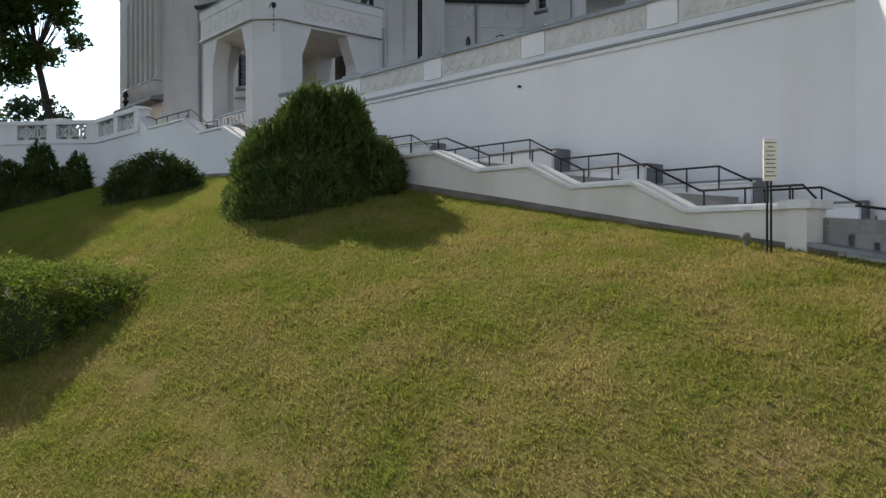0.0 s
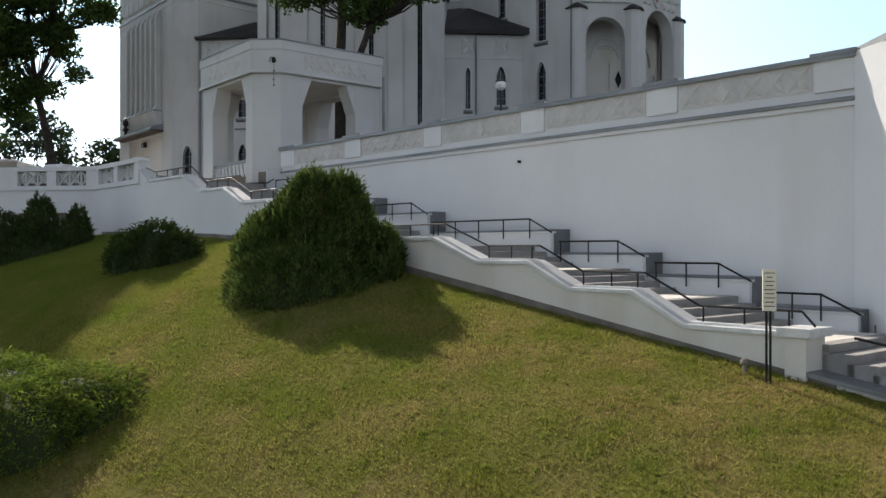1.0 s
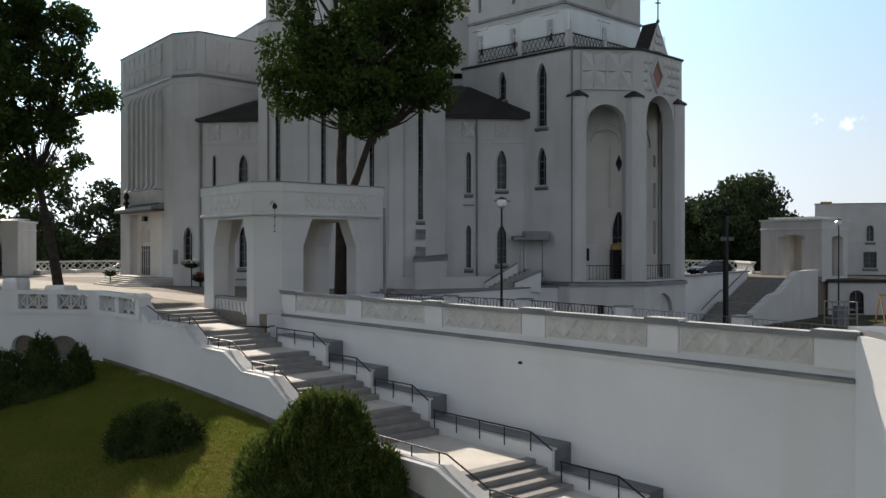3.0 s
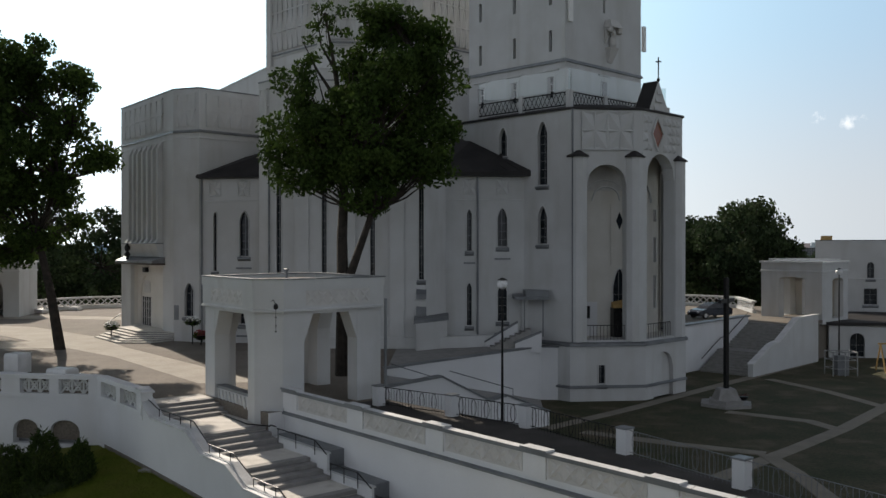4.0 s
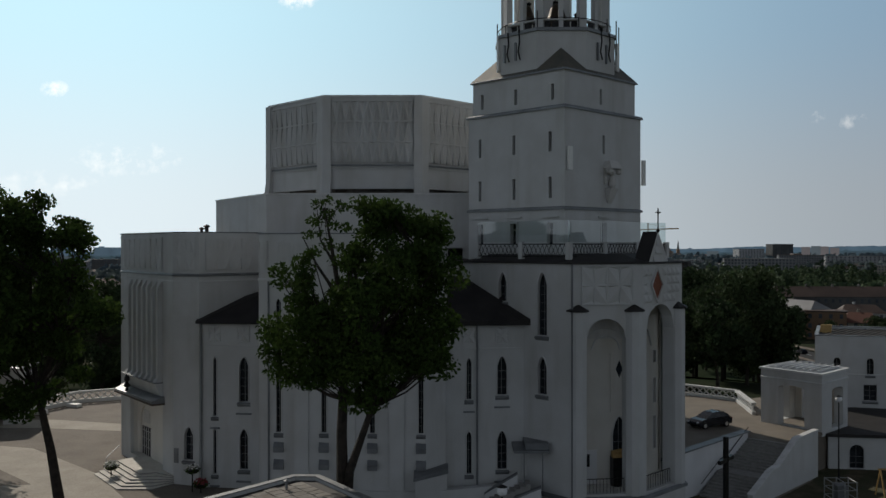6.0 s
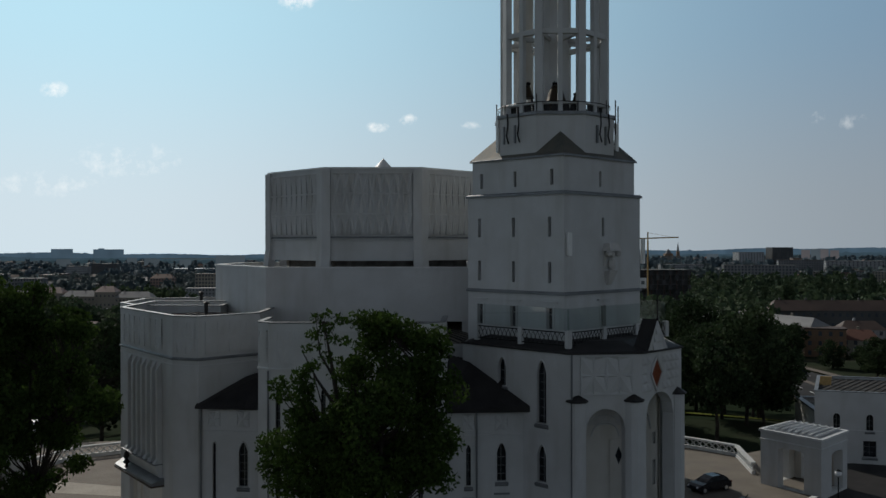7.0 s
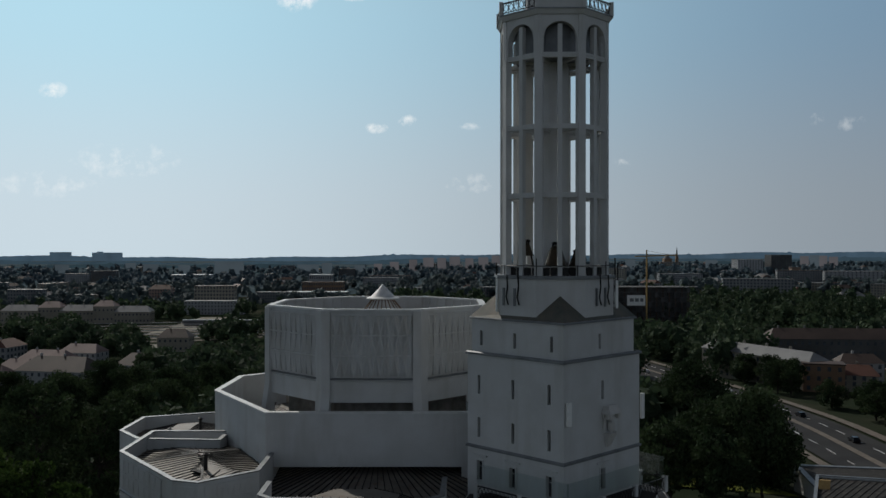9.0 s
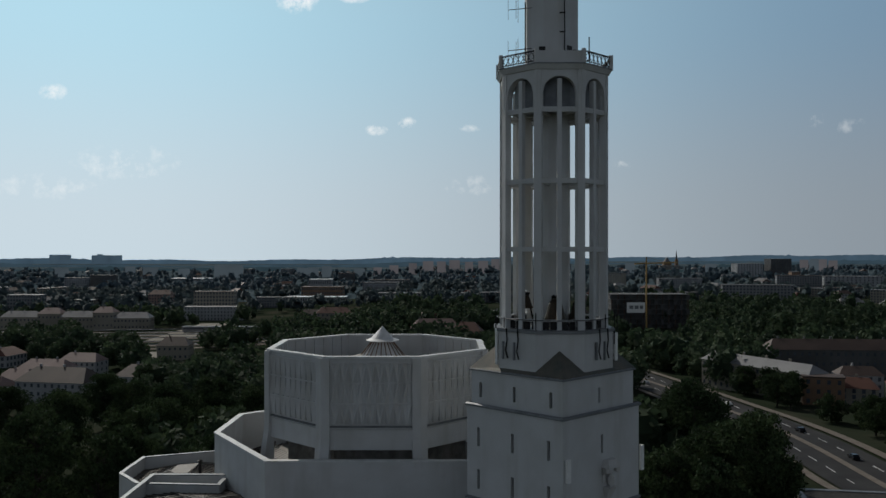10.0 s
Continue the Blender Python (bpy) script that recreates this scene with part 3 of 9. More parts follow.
# ---- stairs ----
# flights: top a, bottom a, upper landing height
FLIGHTS = [(-24.3, -22.9, 8.6, 8.06), (-19.4, -17.95, 8.06, 7.37), (-15.85, -14.4, 7.37, 6.78), (-12.6, -11.15, 6.78, 6.08), (-9.3, -7.85, 6.08, 5.37), (-3.5, -2.05, 5.37, 4.78), (-0.1, 1.3, 4.78, 4.2), (3.0, 4.35, 4.2, 3.56), (6.6, 8.4, 3.56, 2.81), (10.2, 12.0, 2.81, 2.1)]
B0, B1 = 0.5, 3.45
stairs = thing("staircase", "long grey stone staircase with landings climbing beside a white terrace wall", "staircase", "structure")
start = -26.0
for n_f, (a0, a1, z0, z1) in enumerate(FLIGHTS):
    part("landing", Build().prism([S(start, B0), S(a0, B0), S(a0, B1), S(start, B1)], z0 - 0.6, z0), LANDING, stairs, "pale stone stair landing")
    risers = 5 if n_f > 7 else 4
    tread = (a1 - a0) / (risers - 1)
    for k in range(risers - 1):
        zt = z0 - (z0 - z1) * (k + 1) / risers
        part("step", Build().prism([S(a0 + k * tread - 0.1, B0), S(a0 + (k + 1) * tread + 0.025, B0), S(a0 + (k + 1) * tread + 0.025, B1), S(a0 + k * tread - 0.1, B1)], zt - 0.5, zt), STEP, stairs)
    part("nosing", Build().prism([S(a0 - 0.32, B0), S(a0 + 0.03, B0), S(a0 + 0.03, B1), S(a0 - 0.32, B1)], z0 - 0.14, z0 + 0.004), STEP, stairs)
    start = a1
part("landing", Build().prism([S(start, B0), S(18, B0), S(18, B1), S(start, B1)], 1.5, 2.1), LANDING, stairs)

# outer parapet: outline along a with the height of its top
TOP = [(-24.45, 8.95), (-23.3, 8.30), (-19.69, 8.30), (-18.27, 7.61), (-16.19, 7.61), (-14.72, 7.02), (-12.85, 7.02), (-11.4, 6.32), (-9.55, 6.32), (-8.1, 5.62), (-3.84, 5.62), (-2.17, 5.03), (-0.39, 5.03), (0.93, 4.45), (2.65, 4.45), (3.97, 3.82), (6.1, 3.82)]
outer = thing("wall_stair_outer", "low white plastered stair parapet with pale metal coping", "parapet wall", "structure")
for (a0, z0), (a1, z1) in zip(TOP, TOP[1:]):
    w, c = Build(), Build()
    w.prism([S(a0, 0), S(a1, 0), S(a1, B0), S(a0, B0)], 0.5, [z0 - 0.08, z1 - 0.08, z1 - 0.08, z0 - 0.08])
    c.prism([S(a0, -0.07), S(a1, -0.07), S(a1, B0 + 0.06), S(a0, B0 + 0.06)], [z0 - 0.1, z1 - 0.1, z1 - 0.1, z0 - 0.1], [z0 - 0.02, z1 - 0.02, z1, z0])
    # lower walls in cream: warm light bounced off the lawn, put into colour
    part("wall", w, RENDERED if a1 < -9 else CREAM, outer)
    cp = part("coping", c, COPING, outer, "pale sheet-metal coping stepping down")
    part("coping_strip", Build().prism([S(a0, 0.1), S(a1, 0.1), S(a1, 0.32), S(a0, 0.32)], [z0 - 0.02, z1 - 0.02, z1 - 0.02, z0 - 0.02], [z0 + 0.03, z1 + 0.03, z1 + 0.03, z0 + 0.03]), COPING, cp)


def proud(a):
    """How far the plinth shows over the lawn."""
    return 0.18 if a < -3 else max(0.09, 0.18 - 0.012 * (a + 3))


for k in range(-2, 10):
    a0, a1 = -23 + 3 * k, -20 + 3 * k
    pl = Build()
    pl.prism([S(a0, -0.035), S(a1, -0.035), S(a1, 0.05), S(a0, 0.05)], [foot(a0) - 0.6, foot(a1) - 0.6, foot(a1) - 0.6, foot(a0) - 0.6], [foot(a0) + proud(a0), foot(a1) + proud(a1), foot(a1) + proud(a1), foot(a0) + proud(a0)])
    part("plinth", pl, PLINTH, outer, "grey rendered plinth")
pier = Build().prism([S(6.102, -0.1), S(6.5, -0.1), S(6.5, 0.6), S(6.102, 0.6)], 1.0, 3.72)
part("pier", pier, CREAM, outer)
part("pier_cap", Build().prism([S(5.98, -0.17), S(6.6, -0.17), S(6.6, 0.68), S(5.98, 0.68)], 3.72, 3.88), COPING, outer)
low = Build().prism([S(6.502, 0), S(18, 0), S(18, B0), S(6.502, B0)], 0.2, [3.04, 1.2, 1.2, 3.04])
part("wall", low, CREAM, outer)
part("coping", Build().prism([S(6.502, -0.1), S(18, -0.1), S(18, B0 + 0.1), S(6.502, B0 + 0.1)], [3.04, 1.2, 1.2, 3.04], [3.12, 1.28, 1.28, 3.12]), SHEET, outer)

# blocks against the terrace wall
BLOCKS = [(-18.3, -14.6, 7.72), (-14.3, -11.65, 7.02), (-11.35, -8.37, 6.42), (-8.05, -2.84, 5.74), (-2.5, 0.35, 5.08), (0.7, 3.32, 4.53), (3.65, 5.8, 3.9)]
inner = thing("stair_plinth", "stepped white plinth blocks with dark grey capping along the wall", "plinth", "structure")
for a0, a1, z in BLOCKS:
    part("block", Build().prism([S(a0 - 0.3, 3.45), S(a1, 3.45), S(a1, 4.1), S(a0 - 0.3, 4.1)], z - 1.8, z), RENDERED, inner)
    cap = Build().prism([S(a0 - 0.3, 3.62), S(a1 + 0.03, 3.62), S(a1 + 0.03, 4.23), S(a0 - 0.3, 4.23)], z, z + 0.12)
    cap.prism([S(a1, 3.56), S(a1 + 0.03, 3.56), S(a1 + 0.03, 4.23), S(a1, 4.23)], z - 1.0, z)
    part("capping", cap, SHEET, inner, "dark grey sheet-metal capping")
    part("trim", Build().prism([S(a0 - 0.3, 3.41), S(a1 + 0.04, 3.41), S(a1 + 0.04, 3.62), S(a0 - 0.3, 3.62)], z, z + 0.05), COPING, inner)


def rail(a_list, b, posts, label):
    """A black tube handrail that follows points of a and height."""
    ob = thing("handrail", label, "handrail", group="stair handrails")
    part("rail", Build().tube([(*S(a, b), z) for a, z in a_list], 0.025, 8), IRON, ob)
    for a, z0, z1 in posts:
        part("post", Build().bar((*S(a, b), z0), (*S(a, b), z1), 0.02, 6), IRON, ob)
    return ob


def along(a, pts):
    for (a0, z0), (a1, z1) in zip(pts, pts[1:]):
        if a0 <= a <= a1:
            return z0 + (z1 - z0) * (a - a0) / (a1 - a0)
    return pts[-1][1]


rail_line = [(a + 0.15, z + 0.34) for a, z in TOP[1:]]
rail([(-24.2, 8.9)] + rail_line + [(6.5, 3.9)], 0.25, [(a, along(a, TOP), along(a, rail_line) + 0.0) for a in (-23.0, -21.9, -20.8, -19.8, -18.1, -17.2, -16.3, -14.5, -13.7, -12.9, -11.2, -10.4, -9.6, -7.9, -6.6, -5.2, -4.0, -2.0, -1.2, -0.5, 1.1, 1.9, 2.6, 4.2, 5.1, 6.0)], "black tubular handrail on short posts along the stair parapet")
for n_b, (a0, a1, z) in enumerate(BLOCKS):
    end = a1 - 0.75
    pts = [(a0 + 0.05, z + 0.42), (end, z + 0.42), (a1 + 0.1, z + 0.02)]
    k = max(2, round((end - a0) / 1.2))
    rail(pts, 3.36, [(a0 + 0.1 + (end - a0 - 0.1) * i / k, z - 0.15, z + 0.42) for i in range(k + 1)], "black tubular wall handrail beside the stair plinth")
rail([(7.2, 3.75), (18, 2.05)], 0.25, [(8.4 + 1.9 * i, 2.9 - 0.3 * i, 3.6 - 0.3 * i) for i in range(5)], "black tubular handrail on the lower stair parapet")

# ---- terrace wall ----
terrace = thing("wall_terrace", "tall white plastered retaining wall with grey ledge and relief panels", "retaining wall", "structure")
part("wall", Build().prism([S(-19.2, 4.22), S(5.41, 4.22), S(5.41, 4.4), S(-19.2, 4.4)], 0.5, 9.5), RENDERED, terrace)
part("ledge", Build().prism([S(-19.2, 4.08), S(5.41, 4.08), S(5.41, 4.22), S(-19.2, 4.22)], 8.53, [8.6, 8.6, 8.64, 8.64]), SHEET, terrace, "dark grey sheet-metal ledge")
part("moulding", Build().prism([S(-19.2, 4.14), S(5.41, 4.14), S(5.41, 4.22), S(-19.2, 4.22)], 8.42, 8.53), RENDERED, terrace)
PILLARS = [(-19.2, -18.07), (-14.28, -13.25), (-9.45, -8.52), (-4.73, -3.79), (-0.07, 0.86), (4.5, 5.41)]
cap = Build()
a = -19.2
while a < 5.3:
    b = min(a + 1.2, 5.45)
    cap.prism([S(a + 0.01, 4.12), S(b - 0.01, 4.12), S(b - 0.01, 4.44), S(a + 0.01, 4.44)], 9.5, [9.56, 9.56, 9.6, 9.6])
    a = b
# pale tops and a dark front strip put sun and shade into the coping
part("coping", cap, COPING, terrace, "coping slabs, pale for their sunlit tops")
part("coping_edge", Build().prism([S(-19.2, 4.09), S(5.45, 4.09), S(5.45, 4.117), S(-19.2, 4.117)], 9.48, 9.6), SHEET, terrace, "dark metal strip for the coping's shaded front edge")
for a0, a1 in PILLARS:
    part("pillar", Build().prism([S(a0, 4.16), S(a1, 4.16), S(a1, 4.44), S(a0, 4.44)], 8.79, 9.55), RENDERED, terrace)
    part("pillar_cap", Build().prism([S(a0 - 0.03, 4.10), S(a1 + 0.06, 4.10), S(a1 + 0.06, 4.5), S(a0 - 0.06, 4.5)], 9.6, 9.66), COPING, terrace)
    part("coping_edge", Build().prism([S(a0 - 0.07, 4.07), S(a1 + 0.07, 4.07), S(a1 + 0.07, 4.097), S(a0 - 0.07, 4.097)], 9.57, 9.66), SHEET, terrace)
for (_, a0), (a1, _) in zip(PILLARS, PILLARS[1:]):
    part("panel", Build().prism([S(a0 + 0.08, 4.2), S(a1 - 0.08, 4.2), S(a1 - 0.08, 4.23), S(a0 + 0.08, 4.23)], 8.84, 9.46), ROUGHCAST, terrace, "roughcast recessed panel")
    k = round((a1 - a0) / 0.62)
    wd = (a1 - a0 - 0.24) / k
    for i in range(k):
        s = a0 + 0.12 + wd * (i + 0.5)
        m = Build()
        for u in (-1, 1):
            e, f = Vector((s - u * wd * 0.46, 8.87)), Vector((s + u * wd * 0.46, 9.43))
            d = (f - e)
            side_ = Vector((-d.y, d.x)).normalized() * 0.1
            pts = [e, e.lerp(f, 0.3) - side_, e.lerp(f, 0.7) - side_, f, e.lerp(f, 0.7) + side_, e.lerp(f, 0.3) + side_]
            r1, r2 = e.lerp(f, 0.25), e.lerp(f, 0.75)
            at = [(*S(p.x, 4.196), p.y) for p in pts]
            t1, t2 = (*S(r1.x, 4.15), r1.y), (*S(r2.x, 4.15), r2.y)
            m.face(at[0], at[1], t1).face(at[1], at[2], t2, t1).face(at[2], at[3], t2).face(at[3], at[4], t2).face(at[4], at[5], t1, t2).face(at[5], at[0], t1)
        part("relief_motif", m, ROUGHCAST, terrace)
part("drain_pipe", Build().bar((*S(-4.83, 4.13), 7.96), (*S(-4.83, 4.3), 7.96), 0.045, 10), IRON, terrace)
# corner pier and the return wall
part("wall", Build().prism([(9.15, 17.6), (9.65, 17.6), (9.75, 19.7), S(5.41, 4.75), S(5.41, 4.14)], 0.5, 9.58), RENDERED, terrace)
part("coping", Build().prism([(9.05, 17.5), (9.75, 17.5), (9.85, 19.8), (9.1, 19.8)], 9.58, 9.72), SHEET, terrace)
part("wall", Build().prism([(9.66, 17.58), S(22, 4.2), S(22, 4.7), (10.1, 17.9)], 0.0, [9.58, 5.7, 5.7, 9.58]), RENDERED, terrace)
part("panel", Build().prism([S(6.0, 3.75), S(9.4, 3.75), S(9.4, 3.95), S(6.0, 3.95)], 0.5, 3.7), BROWNDOOR, terrace, "brown boarded panel")

# ---- balustrade wall at the head of the stairs ----
BAL = [S(-24.3, 0), S(-29.9, 0), (-21.7, 44.0), (-40.0, 45.6)]
bal_wall = thing("wall_balustrade", "white plastered terrace wall with arched niches below a balustrade", "retaining wall", "structure")
for p, q in zip(BAL, BAL[1:]):
    hs = [(1.0, 2.6, 5.9, 7.1, 0.55), (3.2, 4.6, 5.9, 7.1, 0.55)] if p[0] < -17 and p[0] > -18 else []
    length = (Vector(q) - Vector(p)).length
    hs = [(length - h[1], length - h[0], *h[2:]) for h in hs]
    part("wall", Build().panel(q, p, 3.0, 8.2, hs, 0.5), RENDERED, bal_wall)
    d = (Vector(p) - Vector(q)).normalized()
    inn = Vector((-d.y, d.x))
    for h in hs:
        o = [Vector(q) + d * s + inn * 0.49 for s in (h[0] - 0.1, h[1] + 0.1)]
        part("niche_back", Build().face((*o[0], h[2] - 0.2), (*o[1], h[2] - 0.2), (*o[1], h[3] + 0.1), (*o[0], h[3] + 0.1)), SHEET, bal_wall)


balustrade = thing("balustrade", "white stone balustrade with pierced lattice panels", "balustrade")
for p, q in zip(BAL, BAL[1:]):
    length = (Vector(q) - Vector(p)).length
    P, Q = q, p

    def seg(s0, s1, k0, k1):
        return [off(P, Q, s0, k0), off(P, Q, s1, k0), off(P, Q, s1, k1), off(P, Q, s0, k1)]

    part("base", Build().prism(seg(0, length, -0.08, 0.4), 8.2, 8.42), RENDERED, balustrade)
    part("handrail", Build().prism(seg(0, length, -0.1, 0.42), 9.15, 9.35), RENDERED, balustrade)
    count = max(1, round(length / 2.6))
    bay = length / count
    for i in range(count + 1):
        s = min(max(i * bay, 0.25), length - 0.25)
        part("pedestal", Build().prism(seg(s - 0.25, s + 0.25, -0.06, 0.38), 8.42, 9.15), RENDERED, balustrade)
    for i in range(count):
        m = Build()
        cells = 3
        cw = (bay - 0.5) / cells
        for j in range(cells):
            s = i * bay + 0.25 + j * cw
            for u, v in ((0, 1), (1, 0)):
                m.beam((*off(P, Q, s + u * cw, 0.16), 8.42), (*off(P, Q, s + v * cw, 0.16), 9.15), 0.09, 0.13)
            m.tube([(*off(P, Q, s + cw * (0.5 + 0.26 * math.cos(w_ * math.pi / 6)), 0.16), 8.785 + 0.2 * math.sin(w_ * math.pi / 6)) for w_ in range(13)], 0.045, 5)
            m.prism(seg(s - 0.05, s + 0.05, 0.12, 0.2), 8.42, 9.15)
        part("lattice_panel", m, PLASTER, balustrade)
newel = thing("newel_pier", "white stepped pier ending the balustrade at the stairs", "pier")
part("body", Build().prism([S(-24.75, -0.02), S(-24.25, -0.02), S(-24.25, 0.45), S(-24.75, 0.45)], 8.0, 9.2), RENDERED, newel)
part("cap", Build().prism([S(-24.85, -0.1), S(-24.15, -0.1), S(-24.15, 0.52), S(-24.85, 0.52)], 9.2, [9.42, 9.26, 9.26, 9.42]), COPING, newel)

# ---- plaza, walkway and garden ----
PZ = 8.6
part("end_wall", Build().prism([S(-19.2, 3.46), S(-19.14, 3.46), S(-19.14, 4.3), S(-19.2, 4.3)], 6.2, 8.62), RENDERED, terrace)
plaza = thing("plaza", "sunlit paved church forecourt", "plaza", "structure")
part("paving", Build().prism([S(-25.9, 0.35), S(-25.9, 3.45), S(-19.2, 3.5), S(-19.2, 9.5), (-3.1, 44.6), (-3.35, 51.3), (-3.35, 70), (-20, 112.3), (-24, 112.3), (-45, 108.3), (-60, 103.5), (-60, 46.4), (-40.0, 45.9), (-21.7, 44.3), S(-29.8, 0.3)], PZ - 2.5, PZ), PAVING, plaza)
part("paving_strip", Build().prism([(-60, 77), (-35.6, 70.4), (-21.3, 56.6), (-12.8, 45.7), (-9.8, 46.2), (-14.8, 52.7), (-22.5, 62.0), (-27.3, 69.1), (-36.2, 77.6), (-60, 85)], PZ, PZ + 0.006), PALEPAVE, plaza, "pale paved path strip")
part("paving_strip", Build().prism([(-60, 85.5), (-40.3, 86.5), (-28.5, 84.5), (-28.5, 87.3), (-40, 90.5), (-60, 90)], PZ, PZ + 0.006), PALEPAVE, plaza)
part("paving_strip", Build().prism([(-60, 60), (-31, 61.3), (-26.6, 61.3), (-29.2, 66.2), (-33.1, 65.5), (-60, 66)], PZ, PZ + 0.007), PALEPAVE, plaza)
walkway = thing("walkway", "dark paved terrace walk behind the parapet", "walkway", "structure")
part("paving", Build().prism([S(-19.2, 4.7), S(10, 4.7), S(12, 8.0), S(0, 8.9), S(-10.3, 10.2), S(-19.2, 9.6)], 4.0, 8.55), WALKPAVE, walkway)
garden = thing("garden", "shaded worn lawn with crossing gravel paths", "garden", "structure")
part("lawn", Build().prism([(4, 34), (20, 12), (70, 12), (70, 90), (26, 84), (18, 76), (0, 62), (-2, 46)], 3.5, 5.0), GARDEN, garden)
for n_p, pts in enumerate(([(6.1, 51.8), (12.0, 57.7), (21.8, 68.4), (33.3, 80.6)], [(26.2, 70.7), (28.2, 64.9), (29.3, 58.5)], [(40, 70), (29.3, 58.5), (23.6, 51.8), (18.5, 46.5), (12.0, 40.0)], [(18.4, 56.8), (22.3, 53.8), (22.9, 51.6)], [(16.5, 45.0), (16.6, 41.7), (16.3, 37.0)], [(8.1, 50.6), (12.6, 47.5), (16.4, 45.4)])):
    m = Build()
    for p, q in zip(pts, pts[1:]):
        L = (Vector(q) - Vector(p)).length
        m.prism([off(p, q, -0.15, -0.45), off(p, q, L + 0.15, -0.45), off(p, q, L + 0.15, 0.45), off(p, q, -0.15, 0.45)], 4.9, 5.012 + 0.006 * n_p + 0.003 * (pts.index(p) % 2))
    part("path", m, GRAVEL, garden, "pale gravel path")

# ---- gate pavilion by the stairs ----
pav = thing("stair_pavilion", "white plastered open pavilion with a flat slab roof and broad piers", "pavilion")
PV = [(-11.5, 42.25), (-8.22, 38.0), (-6.98, 37.95), (-3.02, 41.5), (-6.7, 46.55), (-7.95, 46.6)]
lens = [(Vector(PV[(i + 1) % 6]) - Vector(PV[i])).length for i in range(6)]
TH = 0.75
for i, (s0, s1, z0, cut_h) in enumerate(((1.1, 4.7, 7.9, 1.2), (None, None, 6.0, 0), (1.08, 3.95, 7.6, 1.25), (1.3, 4.9, 7.6, 1.25), (None, None, 7.6, 0), (1.2, 4.4, 7.6, 1.25))):
    p, q = PV[i], PV[(i + 1) % 6]
    L = lens[i]

    def slab(a, b, k0=0.0, k1=TH):
        return [off(p, q, a, k0), off(p, q, b, k0), off(p, q, b, k1), off(p, q, a, k1)]

    if s0 is None:
        part("pier", Build().prism(slab(0, L), z0, 13.0), PLASTER, pav)
        continue
    part("pier", Build().prism(slab(0.002, s0, 0.002), z0, 12.99), PLASTER, pav)
    part("pier", Build().prism(slab(s1, L - 0.002, 0.002), z0, 12.99), PLASTER, pav)
    part("lintel", Build().prism(slab(s0, s1, 0.002), 12.75, 12.99), PLASTER, pav)
    for e, u in ((s0, 1), (s1, -1)):
        m = Build()
        x = e + u * 0.48
        tri = [(e, 12.75 - cut_h), (x, 12.75), (e, 12.75)]
        f, bk = [(*off(p, q, s, 0.02), z) for s, z in tri], [(*off(p, q, s, TH), z) for s, z in tri]
        m.face(*(f if u > 0 else f[::-1])).face(*(bk[::-1] if u > 0 else bk)).face(f[0], bk[0], bk[1], f[1])
        part("haunch", m, PLASTER, pav)
ip = inset(PV, TH)
part("base_wall", Build().prism([inset(PV, -0.06)[0], inset(PV, -0.06)[1], inset(PV, -0.06)[2], S(-19.0, 4.3), ip[1], ip[0]], 5.5, 7.9), RENDERED, pav)
part("parapet", Build().prism([off(PV[0], PV[1], 1.1, 0.15), off(PV[0], PV[1], 4.7, 0.15), off(PV[0], PV[1], 4.7, 0.5), off(PV[0], PV[1], 1.1, 0.5)], 7.9, 9.1), PLASTER, pav, "low parapet with fluted relief")
part("parapet_coping", Build().prism([off(PV[0], PV[1], 1.1, 0.08), off(PV[0], PV[1], 4.7, 0.08), off(PV[0], PV[1], 4.7, 0.57), off(PV[0], PV[1], 1.1, 0.57)], 9.1, 9.22), SHEET, pav)
for k in range(9):
    a_ = 1.3 + 3.2 * k / 8
    part("flute", Build().taper([off(PV[0], PV[1], a_ - 0.14, 0.12), off(PV[0], PV[1], a_ + 0.14, 0.12), off(PV[0], PV[1], a_ + 0.14, 0.16), off(PV[0], PV[1], a_ - 0.14, 0.16)], 8.5, [off(PV[0], PV[1], a_ - 0.03, 0.07), off(PV[0], PV[1], a_ + 0.03, 0.07), off(PV[0], PV[1], a_ + 0.03, 0.16), off(PV[0], PV[1], a_ - 0.03, 0.16)], 9.02), PLASTER, pav)
part("rail_slot", Build().prism([off(PV[0], PV[1], 1.0, -0.075), off(PV[0], PV[1], 4.7, -0.075), off(PV[0], PV[1], 4.7, 0.02), off(PV[0], PV[1], 1.0, 0.02)], 7.2, 7.5), SHEET, pav)
part("entablature", Build().prism(inset(PV, -0.1), 13.0, 13.9), PLASTER, pav)
for p, q, s0, s1 in ((PV[0], PV[1], 0.9, 4.35), (PV[2], PV[3], 1.1, 4.6)):
    def on_wall(s, z, k):
        return (*off(p, q, s, -0.105 - k), z)

    part("frieze_panel", Build().prism([off(p, q, s0, -0.103), off(p, q, s1, -0.103), off(p, q, s1, -0.09), off(p, q, s0, -0.09)], 13.12, 13.8), ROUGHCAST, pav)
    k = 6
    for i in range(k):
        m = Build()
        lens_motif(m, on_wall, s0 + (s1 - s0) * (i + 0.5) / k, 13.15, 13.77, (s1 - s0) / k, 0.04)
        part("relief_motif", m, ROUGHCAST, pav)
ledge(pav, inset(PV, -0.1), 12.88, 0.14, 0.06, True, PLASTER, "moulding")
rim = Build()
o, k = inset(PV, -0.14), inset(PV, 0.16)
for i in range(6):
    j = (i + 1) % 6
    rim.prism([o[i], o[j], k[j], k[i]], 13.9, 14.28)
part("roof_rim", rim, PLASTER, pav)
